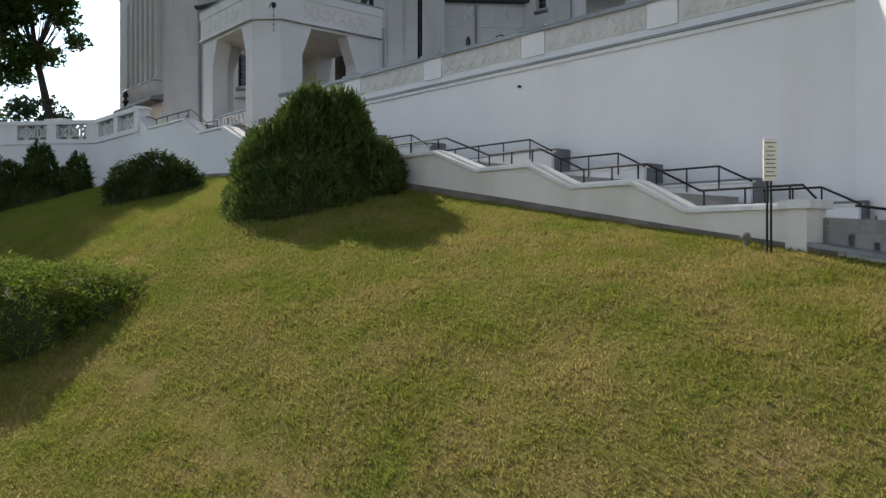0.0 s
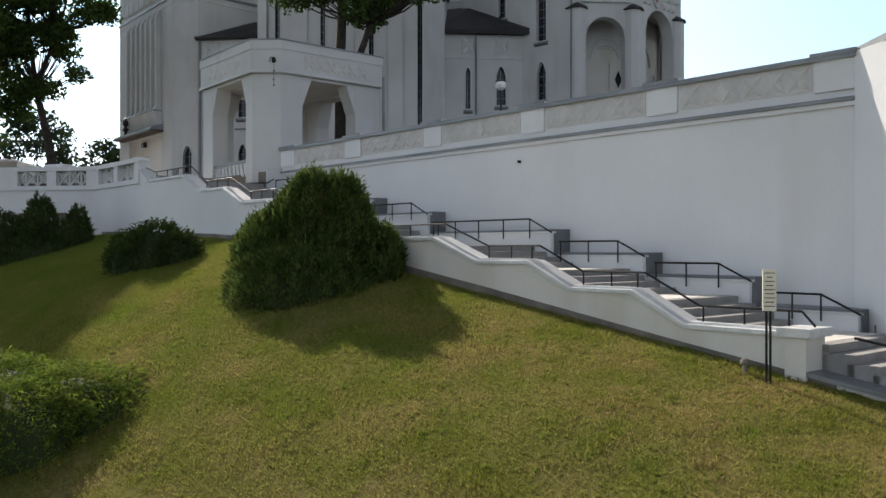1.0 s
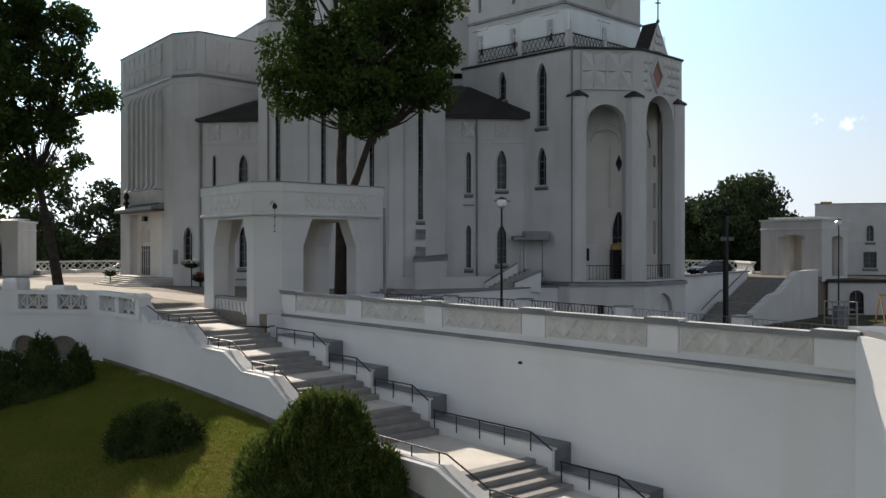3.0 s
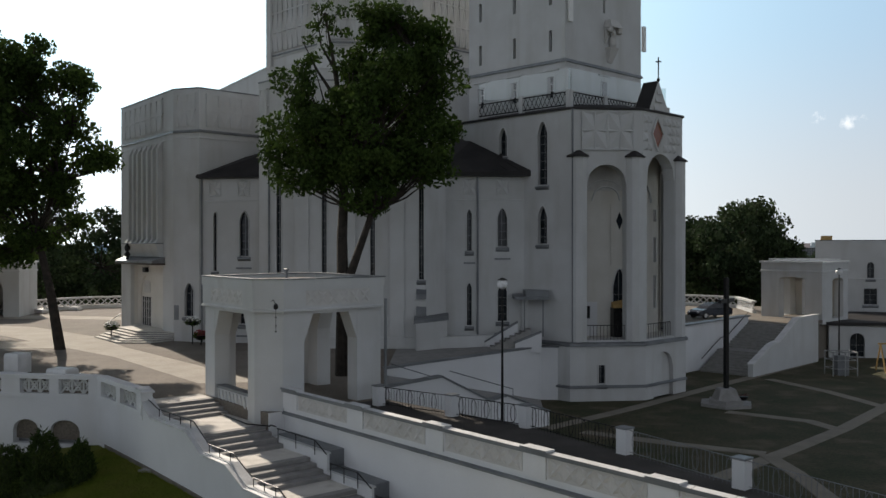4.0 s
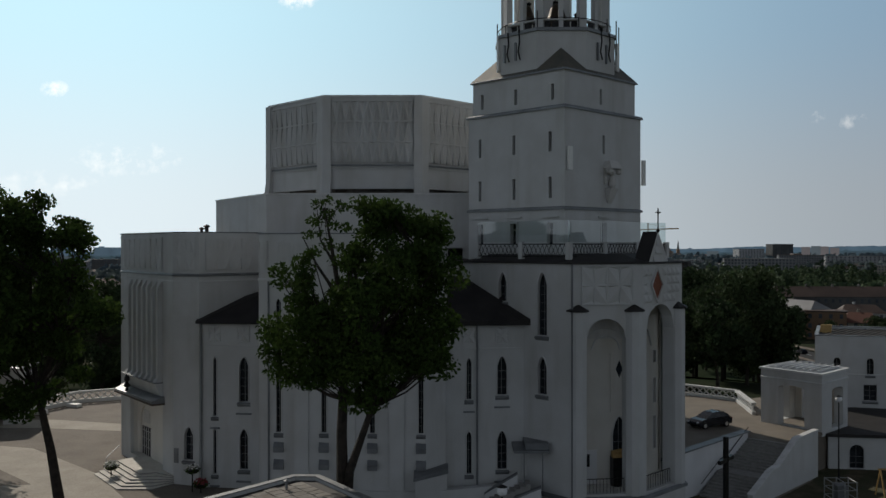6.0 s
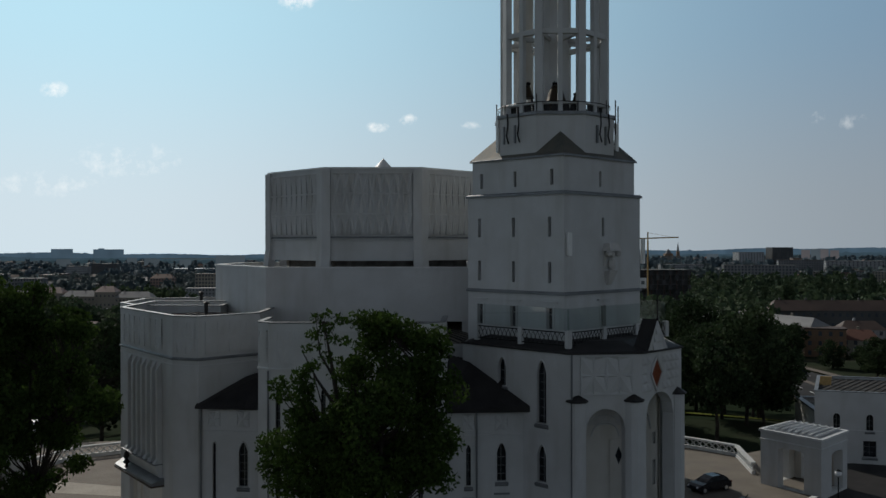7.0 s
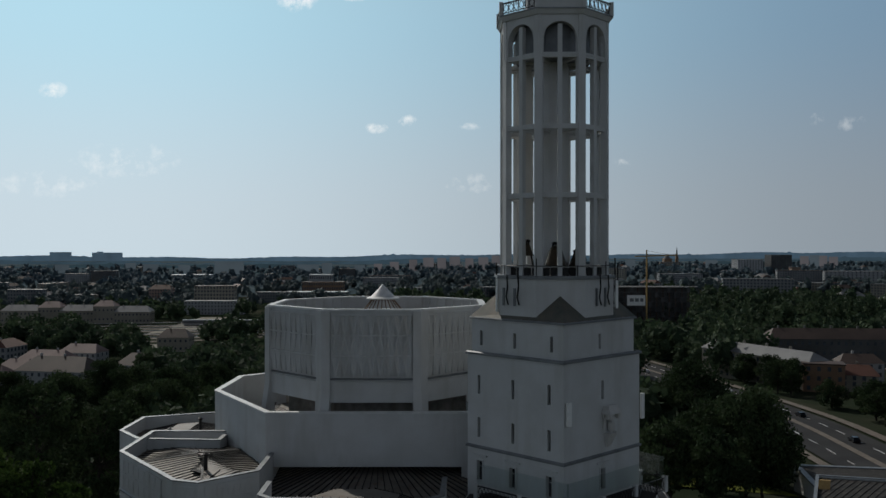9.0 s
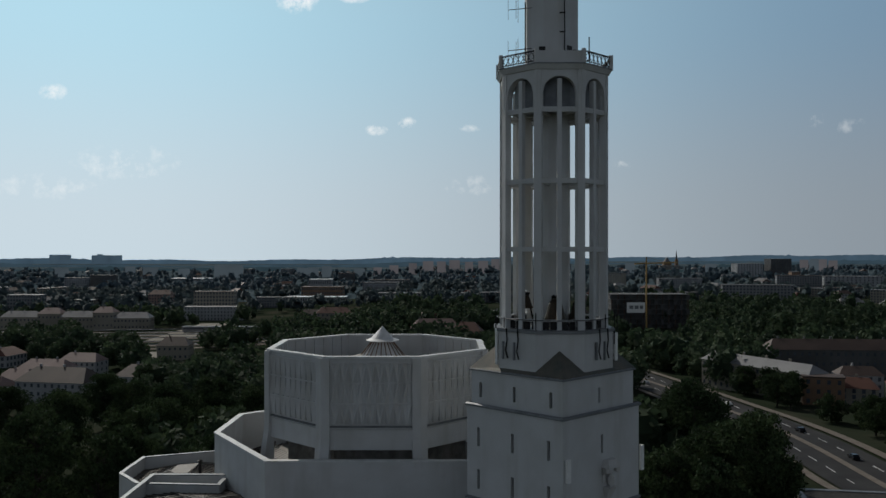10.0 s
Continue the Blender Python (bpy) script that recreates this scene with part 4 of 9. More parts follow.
for i in range(6):
    j = (i + 1) % 6
    part("coping", Build().prism([inset(PV, -0.18)[i], inset(PV, -0.18)[j], inset(PV, 0.2)[j], inset(PV, 0.2)[i]], 14.28, 14.34), SHEET, pav, "thin grey metal roof edge")
# roof sheets in a staggered pattern, laid on a dark underlay
part("roof_underlay", Build().face(*[(*p, 14.1) for p in k]), DARKROOF, pav)
rng = random.Random(66)
rb0, ru, rv = Vector(PV[1]), (Vector(PV[2 + 1]) - Vector(PV[2])).normalized(), (Vector(PV[0]) - Vector(PV[1])).normalized()
lim = [Vector(p) for p in inset(PV, 0.3)]


def inside(p, ring):
    return all((ring[(i_ + 1) % len(ring)] - ring[i_]).cross(p - ring[i_]) > 0 for i_ in range(len(ring)))


for r_ in range(-2, 9):
    for c_ in range(-3, 12):
        a_ = rb0 + ru * (r_ * 0.8) + rv * (c_ * 0.62 + (0.31 if r_ % 2 else 0.0))
        q4 = [a_, a_ + ru * 0.75, a_ + ru * 0.75 + rv * 0.57, a_ + rv * 0.57]
        if all(inside(w_, lim) for w_ in q4):
            h_ = [14.125 + 0.02 * rng.random() for _ in range(4)]
            part("roof_sheet", Build().prism([tuple(w_) for w_ in (q4 if (q4[1] - q4[0]).cross(q4[2] - q4[1]) > 0 else q4[::-1])], 14.105, h_), FELT, pav)
part("roof_vent", Build().bar((-8.0, 44.6, 14.1), (-8.0, 44.6, 14.5), 0.07, 8).spin(-8.0, 44.6, [(0.12, 14.5), (0.14, 14.58), (0.02, 14.64)], 8), SHEET, pav)
part("ceiling", Build().face(*[(*p, 12.8) for p in ip[::-1]]), PLASTER, pav)
part("floor", Build().prism(ip, 7.4, 8.22), STEP, pav)
lampb = Build().tube([(-7.5, 37.95, 13.35), (-7.3, 37.4, 13.45), (-7.08, 36.85, 13.3)], 0.02, 5).spin(-7.08, 36.85, [(0.02, 13.08), (0.09, 13.12), (0.11, 13.22), (0.07, 13.3), (0.02, 13.34)], 8)
lampb.bar((-7.08, 36.85, 13.1), (-7.08, 36.85, 12.15), 0.012, 5)
for z_ in (12.15, 12.4, 12.75):
    lampb.bar((-7.12, 36.85, z_), (-7.04, 36.85, z_), 0.022, 5)
part("wall_lamp", lampb, IRON, pav, "small dark wrought-iron lamp on a bracket with a chain")
pav_rail = thing("handrail", "black tubular handrail on the pavilion base", "handrail", group="stair handrails")
part("rail", Build().tube([(-11.7, 41.8, 8.55), (-11.3, 41.3, 8.15), (-8.5, 37.75, 8.1), (-7.4, 37.3, 8.1), (*S(-19.4, 3.6), 8.1), (*S(-18.4, 3.36), 8.2)], 0.03, 6), IRON, pav_rail)

# ---- the church ----
church = thing("church", "large modernist white concrete church with a tall square tower", "church")
# walls: left entrance block
BL = [(-27.7, 75.5), (-20.35, 66.1), (-18.2, 65.35), (-14.4, 69.0), (-14.4, 84), (-27.7, 84)]
h_bl = {0: [(2.3, 9.75, 9.2, 14.2, 0)], 1: [(0.95, 1.8, 10.5, 13.0, 0.65)]}
w_bl = block(church, BL, 7.5, 27.45, h_bl, roof=26.2, glass=False)
window_set(w_bl, BL[1], BL[2], h_bl[1])
ledge(church, BL, 24.2, 0.22, 0.09)
ledge(church, BL, 23.75, 0.12, 0.04, True, PLASTER, "moulding")


def star_band(p, q, s0, s1, z0, z1, cols, owner, proud=0.16):
    """Star fields in relief: sharp ribs run from each centre to the rim, with sunken three-sided facets between them."""
    rim = [(1, 0), (1, 1), (0, 1), (-1, 1), (-1, 0), (-1, -1), (0, -1), (1, -1)]
    for c_ in range(cols):
        a0, a1 = s0 + (s1 - s0) * c_ / cols, s0 + (s1 - s0) * (c_ + 1) / cols
        mid, zm, hw, hh = (a0 + a1) / 2, (z0 + z1) / 2, (a1 - a0) / 2, (z1 - z0) / 2

        def at(i, j, k):
            return (*off(p, q, mid + hw * i, -k), zm + hh * j)

        for k in range(8):
            (i0, j0), (i1, j1) = rim[k], rim[(k + 1) % 8]
            straight, slant = ((i0, j0), (i1, j1)) if k % 2 == 0 else ((i1, j1), (i0, j0))
            # the pit lies close to the straight rib, so that the slanting one reads as a broad wedge
            u, v = 0.72 * straight[0] + 0.1 * slant[0], 0.72 * straight[1] + 0.1 * slant[1]
            c, a, b, pit = at(0, 0, proud), at(i0, j0, proud * 0.8), at(i1, j1, proud * 0.8), at(u, v, 0.01)
            m = Build().face(c, a, pit).face(a, b, pit).face(b, c, pit)
            m.face(at(i0, j0, 0), at(i1, j1, 0), b, a)
            part("star_facet", m, PLASTER, owner, "sunken three-sided facet of a relief star")


def folded(m, p, q, s0, s1, z0, z1, cols, rows, depth=0.26, rib=0.05):
    """A wall face folded into narrow pointed facets that meet in lenses, between thin ribs."""
    for r_ in range(rows):
        za, zb = z0 + (z1 - z0) * r_ / rows, z0 + (z1 - z0) * (r_ + 1) / rows
        for c_ in range(cols):
            a, b = s0 + (s1 - s0) * c_ / cols, s0 + (s1 - s0) * (c_ + 1) / cols
            mid = (a + b) / 2
            for a0, a1, flip in ((a, mid, r_ % 2 == 0), (mid, b, r_ % 2 == 1)):
                lo, hi = ((a0, a1) if flip else (a1, a0))
                m.face((*off(p, q, lo, -0.02), za), (*off(p, q, hi, -depth), za), (*off(p, q, lo, -depth), zb))
                m.face((*off(p, q, hi, -0.02), zb), (*off(p, q, lo, -depth), zb), (*off(p, q, hi, -depth), za))
            m.prism([off(p, q, a - rib, -depth - 0.01), off(p, q, a + rib, -depth - 0.01), off(p, q, a + rib, 0.0), off(p, q, a - rib, 0.0)], za, zb)
        m.prism([off(p, q, s0 - rib, -depth - 0.004), off(p, q, s1 + rib, -depth - 0.004), off(p, q, s1 + rib, 0.0), off(p, q, s0 - rib, 0.0)], zb - 0.07, zb + 0.05)


for p_, q_, s0, s1, cols in ((BL[0], BL[1], 1.2, 9.8, 7), (BL[1], BL[2], 0.35, 1.95, 2), (BL[2], BL[3], 0.6, 4.6, 4)):
    m = Build()
    folded(m, p_, q_, s0, s1, 24.7, 27.1, cols, 2, 0.1)
    part("lattice_relief", m, PLASTER, church, "shallow folded lens relief below the parapet")


def on_bl(s_, k_):
    return off(BL[0], BL[1], s_, k_)


def bl_slab(s0, s1, k0, k1):
    return [on_bl(s0, k0), on_bl(s1, k0), on_bl(s1, k1), on_bl(s0, k1)]


for i in range(7):
    s_ = 2.75 + i * 1.12
    fin = Build().prism(bl_slab(s_ - 0.2, s_ + 0.2, -0.36, 0.02), 16.3, 23.2)
    fin.taper(bl_slab(s_ - 0.2, s_ + 0.2, -0.36, 0.02), 23.2, bl_slab(s_ - 0.2, s_ + 0.2, -0.03, 0.02), 23.75)
    fin.taper(bl_slab(s_ - 0.3, s_ + 0.3, -0.62, 0.02), 15.95, bl_slab(s_ - 0.2, s_ + 0.2, -0.36, 0.02), 16.3)
    part("pilaster", fin, PLASTER, church, "tall thin vertical fin")
part("portal_sill", Build().taper(bl_slab(2.3, 9.8, -0.2, 0.02), 14.9, bl_slab(2.3, 9.8, -0.62, 0.02), 15.9), PLASTER, church)
part("portal_ledge", Build().prism(bl_slab(2.2, 9.85, -0.7, 0.02), 15.9, 15.98), SHEET, church)
part("canopy", Build().prism([on_bl(1.5, -1.0), on_bl(10.1, -0.95), on_bl(10.2, 0.1), on_bl(0.9, 0.1)], 14.42, [14.55, 14.6, 14.95, 14.95]), SHEET, church, "grey sheet-metal entrance canopy")
part("canopy_soffit", Build().prism([on_bl(1.45, -1.05), on_bl(10.1, -1.0), on_bl(10.2, 0.1), on_bl(0.9, 0.1)], 14.28, 14.42), DOOR, church, "dark plank canopy edge")
part("canopy_ornament", Build().spin(*on_bl(3.6, -0.7), [(0.2, 14.55), (0.1, 14.85), (0.3, 15.05), (0.1, 15.3), (0.24, 15.5), (0.2, 15.75), (0.03, 16.0)], 7), IRON, church, "small dark pinnacle on the canopy")
rec = Build().panel(on_bl(2.1, 0.62), on_bl(9.9, 0.62), 9.1, 14.4, [(0.9, 3.4, 9.2, 13.3, 1.25)], 0.16)
rec.face(*[(*on_bl(s_, k_), 14.25) for s_, k_ in ((2.3, 0.3), (2.3, 0.62), (9.75, 0.62), (9.75, 0.3))])
rec.face(*[(*on_bl(s_, k_), 9.205) for s_, k_ in ((2.3, 0.0), (9.75, 0.0), (9.75, 0.8), (2.3, 0.8))])
for a_, flip in ((2.3, 1), (9.75, -1)):
    ring = [(*on_bl(a_, k_), z_) for k_, z_ in ((0.3, 9.2), (0.62, 9.2), (0.62, 14.3), (0.3, 14.3))]
    rec.face(*ring[::flip])
part("portal", rec, CREAM, church, "recessed pale entrance wall")
part("tympanum", Build().panel(on_bl(2.9, 0.76), on_bl(5.6, 0.76), 9.1, 13.4), CREAM, church)
ent = part("door", Build().panel(on_bl(3.15, 0.72), on_bl(5.3, 0.72), 9.21, 11.55), IRON, church, "dark glazed entrance door with pale bars")
dbar = Build()
for s_ in (3.2, 3.7, 4.2, 4.7, 5.25):
    dbar.bar((*on_bl(s_, 0.68), 9.25), (*on_bl(s_, 0.68), 11.5), 0.035, 4)
for z in (9.9, 10.6, 11.2):
    dbar.bar((*on_bl(3.15, 0.68), z), (*on_bl(5.3, 0.68), z), 0.025, 4)
part("door_bar", dbar, COPING, ent)
part("relief_plaque", Build().prism(bl_slab(3.6, 4.9, 0.7, 0.77), 11.9, 12.9), ROUGHCAST, church)
part("lantern_box", Build().prism(bl_slab(4.3, 4.9, 0.3, 0.6), 13.6, 14.0), IRON, church)
part("notice_frame", Build().prism([off(BL[1], BL[2], 0.08, -0.06), off(BL[1], BL[2], 0.45, -0.06), off(BL[1], BL[2], 0.45, 0.01), off(BL[1], BL[2], 0.08, 0.01)], 10.2, 11.3), SHEET, church)
# pale treads over darker risers put sun and shade into the steps' colours
for i in range(6):
    k_ = 3.9 - 0.42 * i
    plan = [on_bl(4.2 + 0.05 * i, -0.4), on_bl(5.6 - 0.2 * i, -k_), on_bl(11.0 - 0.25 * i, -k_), on_bl(12.6 - 0.5 * i, -(1.9 - 0.25 * i)), on_bl(12.0, 0.02), on_bl(4.2 + 0.05 * i, 0.02)]
    st_ = part("entrance_step", Build().prism(plan, 8.0, 8.565 + 0.108 * (i + 1)), STEP, church)
    part("tread", Build().prism(inset(plan, -0.03), 8.565 + 0.108 * (i + 1), 8.59 + 0.108 * (i + 1)), LANDING, st_)
part("step_rail", Build().tube([(*on_bl(3.4, -1.2), 10.2), (*on_bl(4.3, -2.6), 9.5), (*on_bl(4.3, -2.6), 8.7)], 0.03, 6), SHEET, church)
# back-left block
block(church, [(-31.3, 85.3), (-28.4, 81.6), (-20.5, 81.0), (-20.5, 92), (-24, 95), (-31.3, 92)], 7.5, 27.2, {}, roof=26.0)
# low wings with dark roofs
WL = [(-17.9, 65.2), (-12.6, 64.6), (-12.6, 74), (-17.9, 74)]
h_wl = {0: [edge_hole(WL[0], WL[1], -16.95, 0.32, 13.9, 18.3, 0.3), edge_hole(WL[0], WL[1], -14.75, 0.75, 15.0, 18.3, 0.7), edge_hole(WL[0], WL[1], -16.95, 0.32, 9.6, 13.0, 0.3), edge_hole(WL[0], WL[1], -14.75, 0.7, 10.0, 13.0, 0.6)]}
block(church, WL, 7.5, 20.7, h_wl, roof=20.3)
WR = [(-0.2, 63.3), (5.85, 63.85), (8.0, 72), (-0.2, 72)]
h_wr = {0: [edge_hole(WR[0], WR[1], 1.8, 0.42, 15.4, 18.4, 0.35), edge_hole(WR[0], WR[1], 4.2, 0.75, 15.7, 18.5, 0.7), edge_hole(WR[0], WR[1], 1.8, 0.42, 10.0, 13.1, 0.35), edge_hole(WR[0], WR[1], 4.2, 0.75, 10.3, 13.1, 0.7)]}
block(church, WR, 4.5, 20.8, h_wr, roof=20.3)
for pts, zz in (([(-18.3, 64.8), (-12.5, 64.1), (-12.5, 68.8), (-18.3, 67.4)], (20.85, 20.85, 23.5, 21.75)), ([(-0.6, 62.9), (6.3, 63.4), (2.2, 68.0), (-0.6, 70)], (20.95, 21.2, 24.0, 24.2))):
    r = Build()
    r.prism(pts, 20.75, list(zz))
    part("roof", r, DARKROOF, church, "steep dark metal lean-to roof")
    r = Build()
    for i in range(9):
        t = i / 8
        p = Vector((*pts[0], zz[0])).lerp(Vector((*pts[1], zz[1])), t)
        q = Vector((*pts[3], zz[3])).lerp(Vector((*pts[2], zz[2])), t)
        r.beam(p, q, 0.05, 0.1)
    part("roof_seam", r, DARKROOF, church)
# nave bay in the middle
MB = [(-13.2, 62.7), (-12.25, 61.75), (-1.3, 61.2), (0.1, 62.6), (0.3, 67.6), (-4.0, 70.8), (-10.0, 70.8), (-13.2, 66.4)]
h_mb = {1: [edge_hole(MB[1], MB[2], x, 0.42, 13.4, 22.8, 0.3) for x in (-11.6, -8.4, -5.0, -1.6)]}
block(church, MB, 5.0, 27.3, h_mb, roof=25.0, low_edges=(4, 5, 6))
ledge(church, MB, 24.0, 0.2, 0.07, True, PLASTER)
for p_, q_, s0, s1, cols in ((MB[0], MB[1], 0.2, 1.15, 1), (MB[1], MB[2], 0.6, 3.0, 3), (MB[1], MB[2], 3.6, 6.0, 3), (MB[1], MB[2], 7.0, 9.6, 3)):
    m = Build()
    folded(m, p_, q_, s0, s1, 24.5, 26.8, cols, 2, 0.1)
    part("lattice_relief", m, PLASTER, church)
for p_, q_, hs_ in ((WL[0], WL[1], h_wl[0]), (WR[0], WR[1], h_wr[0])):
    for h_ in hs_:
        c_ = (h_[0] + h_[1]) / 2
        if h_[2] > 13.5:
            star_band(p_, q_, c_ - 0.45, c_ + 0.45, 19.4, 20.55, 1, church, 0.12)
        part("lower_sill", Build().prism([off(p_, q_, h_[0] - 0.2, -0.14), off(p_, q_, h_[1] + 0.2, -0.14), off(p_, q_, h_[1] + 0.2, 0.02), off(p_, q_, h_[0] - 0.2, 0.02)], h_[2] - 0.95, h_[2] - 0.83), SHEET, church)
    ledge(church, (p_, q_, Vector(q_) + Vector((0, 3)), Vector(p_) + Vector((0, 3))), 19.0, 0.12, 0.05, True, PLASTER, "moulding")
for x in (-11.6, -8.4, -5.0, -1.6):
    y = 61.75 - (x + 12.05) / 10.85 * 0.55
    for z in (12.4, 11.2):
        sl = Build()
        sl.prism([(x - 0.35, y - 0.3), (x + 0.35, y - 0.3), (x + 0.35, y + 0.02), (x - 0.35, y + 0.02)], z - 0.35, [z, z, z + 0.35, z + 0.35])
        part("buttress_sill", sl, SHEET, church, "sloping grey sill")
for x in (-10.0, -6.7, -3.3):
    y = 61.75 - (x + 12.05) / 10.85 * 0.55
    part("pilaster", Build().prism([(x - 0.5, y - 0.18), (x + 0.5, y - 0.18), (x + 0.5, y + 0.02), (x - 0.5, y + 0.02)], 5.0, 26.2), PLASTER, church)
for x, y, z0, z1 in ((-17.95, 65.05, 8.2, 20.8), (-12.3, 61.66, 8.2, 24.0), (2.4, 63.42, 8.3, 20.8), (8.85, 60.7, 5.0, 25.2), (-2.76, 41.05, 8.6, 13.3)):
    part("downpipe", Build().bar((x, y, z0), (x, y, z1), 0.07, 8), SHEET, pav if x == -2.76 else church, "dark grey rainwater downpipe")
# plinth with a side door
part("annex", Build().prism([(-1.95, 59.8), (0.2, 61.6), (0.2, 62.6), (-1.95, 62)], 5.0, [10.45, 10.55, 10.8, 10.8]), PLASTER, church)
part("annex_roof", Build().prism([(-2.08, 59.6), (0.3, 61.5), (0.3, 62.65), (-2.08, 62.05)], [10.45, 10.55, 10.8, 10.8], [10.68, 10.78, 11.0, 11.0]), SHEET, church, "dark grey sheet-metal lean-to roof")
for k in range(4):
    part("annex_board", Build().beam((-1.85 + k * 0.5, 59.84 + k * 0.42, 8.7), (-1.85 + k * 0.5, 59.84 + k * 0.42, 10.3), 0.04, 0.05), PLASTER, church)
part("plinth", Build().prism([(-13.2, 62.5), (-12.2, 61.5), (-1.0, 60.95), (5.7, 63.2), (5.7, 63.9), (-1.2, 61.6), (-12, 62.1), (-13, 63)], 5.0, 9.4), PLASTER, church)
for x_ in (5.6, 6.9):
    part("canopy_post", Build().bar((x_, 61.5, 9.4), (x_, 61.5, 12.1), 0.04, 6), SHEET, church)
part("side_door", Build().prism([(5.6, 63.6), (6.7, 63.68), (6.7, 63.9), (5.6, 63.9)], 9.8, 11.9), PLASTER, church, "pale side door")
# unseen rear wing behind the tower, added to cast shade on the garden
block(church, [(9, 83), (17.5, 84.5), (20.5, 99), (9, 101)], 7.5, 25.0, {}, roof=24.4)
dc = Build().prism([(4.9, 61.3), (7.35, 61.3), (7.35, 63.8), (4.9, 63.8)], 12.0, [12.18, 12.18, 12.3, 12.3]).prism([(5.7, 61.6), (7.33, 61.6), (7.33, 63.8), (5.7, 63.8)], 12.2, 12.62)
part("door_canopy", dc, SHEET, church, "small flat canopy over the side door")
# body behind, ring and drum
part("body", Build().prism([(-20.5, 76), (-14, 70), (2, 70), (4, 74), (8, 84), (8, 95), (0, 103), (-14, 103), (-22, 96), (-22, 80)], 7.5, 24.85), PLASTER, church)
part("roof", Build().taper([(-22, 80), (-14, 70.6), (2, 70.6), (9, 80), (9, 95), (0, 103), (-14, 103), (-22, 96)], 24.9, [(-13, 82), (-9, 78), (-3, 78), (1, 82), (1, 91), (-3, 95), (-9, 95), (-13, 91)], 26.1), ROOFM, church, "sloping seamed metal roof")
RG = [(-15.1, 74.9), (2.3, 75.0), (9.5, 82), (9.5, 92), (2, 101), (-15.1, 102.5), (-22.2, 96.3), (-22.4, 86.6)]
ri = inset(RG, 0.45)
for i in range(8):
    j = (i + 1) % 8
    part("ring_parapet", Build().prism([RG[i], RG[j], ri[j], ri[i]], 26.3, 30.85), PLASTER, church, "white ring parapet raised above the roof")
o, k = inset(RG, -0.08), inset(RG, 0.53)
for i in range(8):
    j = (i + 1) % 8
    part("coping", Build().prism([o[i], o[j], k[j], k[i]], 30.85, 30.97), COPING, church)
for i in range(8):
    p = Vector(RG[i]).lerp(Vector((-6.2, 87)), 0.04)
    part("ring_support", Build().box(p.x, p.y, 24.6, 26.4, 0.7, 0.7), PLASTER, church)


def hip_roof(outline, z0, run, rise, gap=0.8):
    """A low hipped metal roof with standing seams up each slope."""
    e, t = inset(outline, 0.1), inset(outline, run)
    part("roof", Build().taper(e, z0, t, z0 + rise), ROOFM, church, "brown-grey hipped seam roof")
    sm = Build()
    n = len(e)
    for i in range(n):
        a, b, c, d = (Vector((*e[i], z0)), Vector((*e[(i + 1) % n], z0)), Vector((*t[(i + 1) % n], z0 + rise)), Vector((*t[i], z0 + rise)))
        for k in range(1, max(2, int((b - a).length / gap))):
            f = k / max(2, int((b - a).length / gap))
            sm.beam(a.lerp(b, f) + Vector((0, 0, 0.03)), d.lerp(c, f) + Vector((0, 0, 0.03)), 0.06, 0.09)
        sm.beam(a + Vector((0, 0, 0.03)), d + Vector((0, 0, 0.03)), 0.14, 0.12)
    part("roof_seam", sm, DARKROOF, church)


body_roof = Build()
lo_, hi_ = [(-22, 80), (-14, 70.6), (2, 70.6), (9, 80)], [(-13, 82), (-9, 78), (-3, 78), (1, 82)]
for i in range(3):
    k = int((Vector(lo_[i + 1]) - Vector(lo_[i])).length / 0.7)
    for j in range(k + 1):
        a, b = Vector(lo_[i]).lerp(Vector(lo_[i + 1]), j / k), Vector(hi_[i]).lerp(Vector(hi_[i + 1]), j / k)
        body_roof.beam((*a, 24.94), (*b, 26.14), 0.06, 0.1)
part("roof_seam", body_roof, DARKROOF, church)
hip_roof(inset(RG, 1.0), 27.0, 5.0, 2.0)
hip_roof(inset(BL, 0.5), 26.22, 5.6, 0.6)
part("roof_pipe", Build().bar((-19.4, 72.0, 26.6), (-19.4, 72.0, 28.0), 0.16, 8).spin(-19.4, 72.0, [(0.24, 28.0), (0.3, 28.1), (0.05, 28.25)], 8), DARKROOF, church, "dark roof vent pipe")
part("roof_pipe", Build().bar((-23.8, 86.5, 26.6), (-23.8, 86.5, 28.1), 0.16, 8).spin(-23.8, 86.5, [(0.24, 28.1), (0.3, 28.2), (0.05, 28.35)], 8), DARKROOF, church, "dark roof vent pipe")
hip_roof(inset(MB, 0.45), 25.02, 3.0, 1.5)
hip_roof([(-31.3 + 0.9, 85.6), (-28.2, 82.4), (-21.2, 81.8), (-21.2, 91.6), (-24.2, 94.2), (-30.4, 91.6)], 26.02, 3.6, 1.1)
CX, CY = -6.2, 86.95
# core added to close the gap under the drum, coloured dark for shade
part("drum_core", Build().prism(octagon(CX, CY, 8.4), 25.5, 31.75), FELT, church, "inner wall below the drum, dark colour for its shade")
DR = octagon(CX, CY, 10.2)
di = inset(DR, 0.4)
for i in range(8):
    j = (i + 1) % 8
    part("drum_panel", Build().prism([DR[i], DR[j], di[j], di[i]], 31.45, 39.45), PLASTER, church, "white panel of the octagonal drum")
o, k = inset(DR, -0.1), inset(DR, 0.5)
for i in range(8):
    j = (i + 1) % 8
    part("coping", Build().prism([o[i], o[j], k[j], k[i]], 39.45, 39.62), COPING, church)
ledge(church, DR, 33.42, 0.16, 0.14)
ledge(church, DR, 33.2, 0.12, 0.1, True, PLASTER, "moulding")
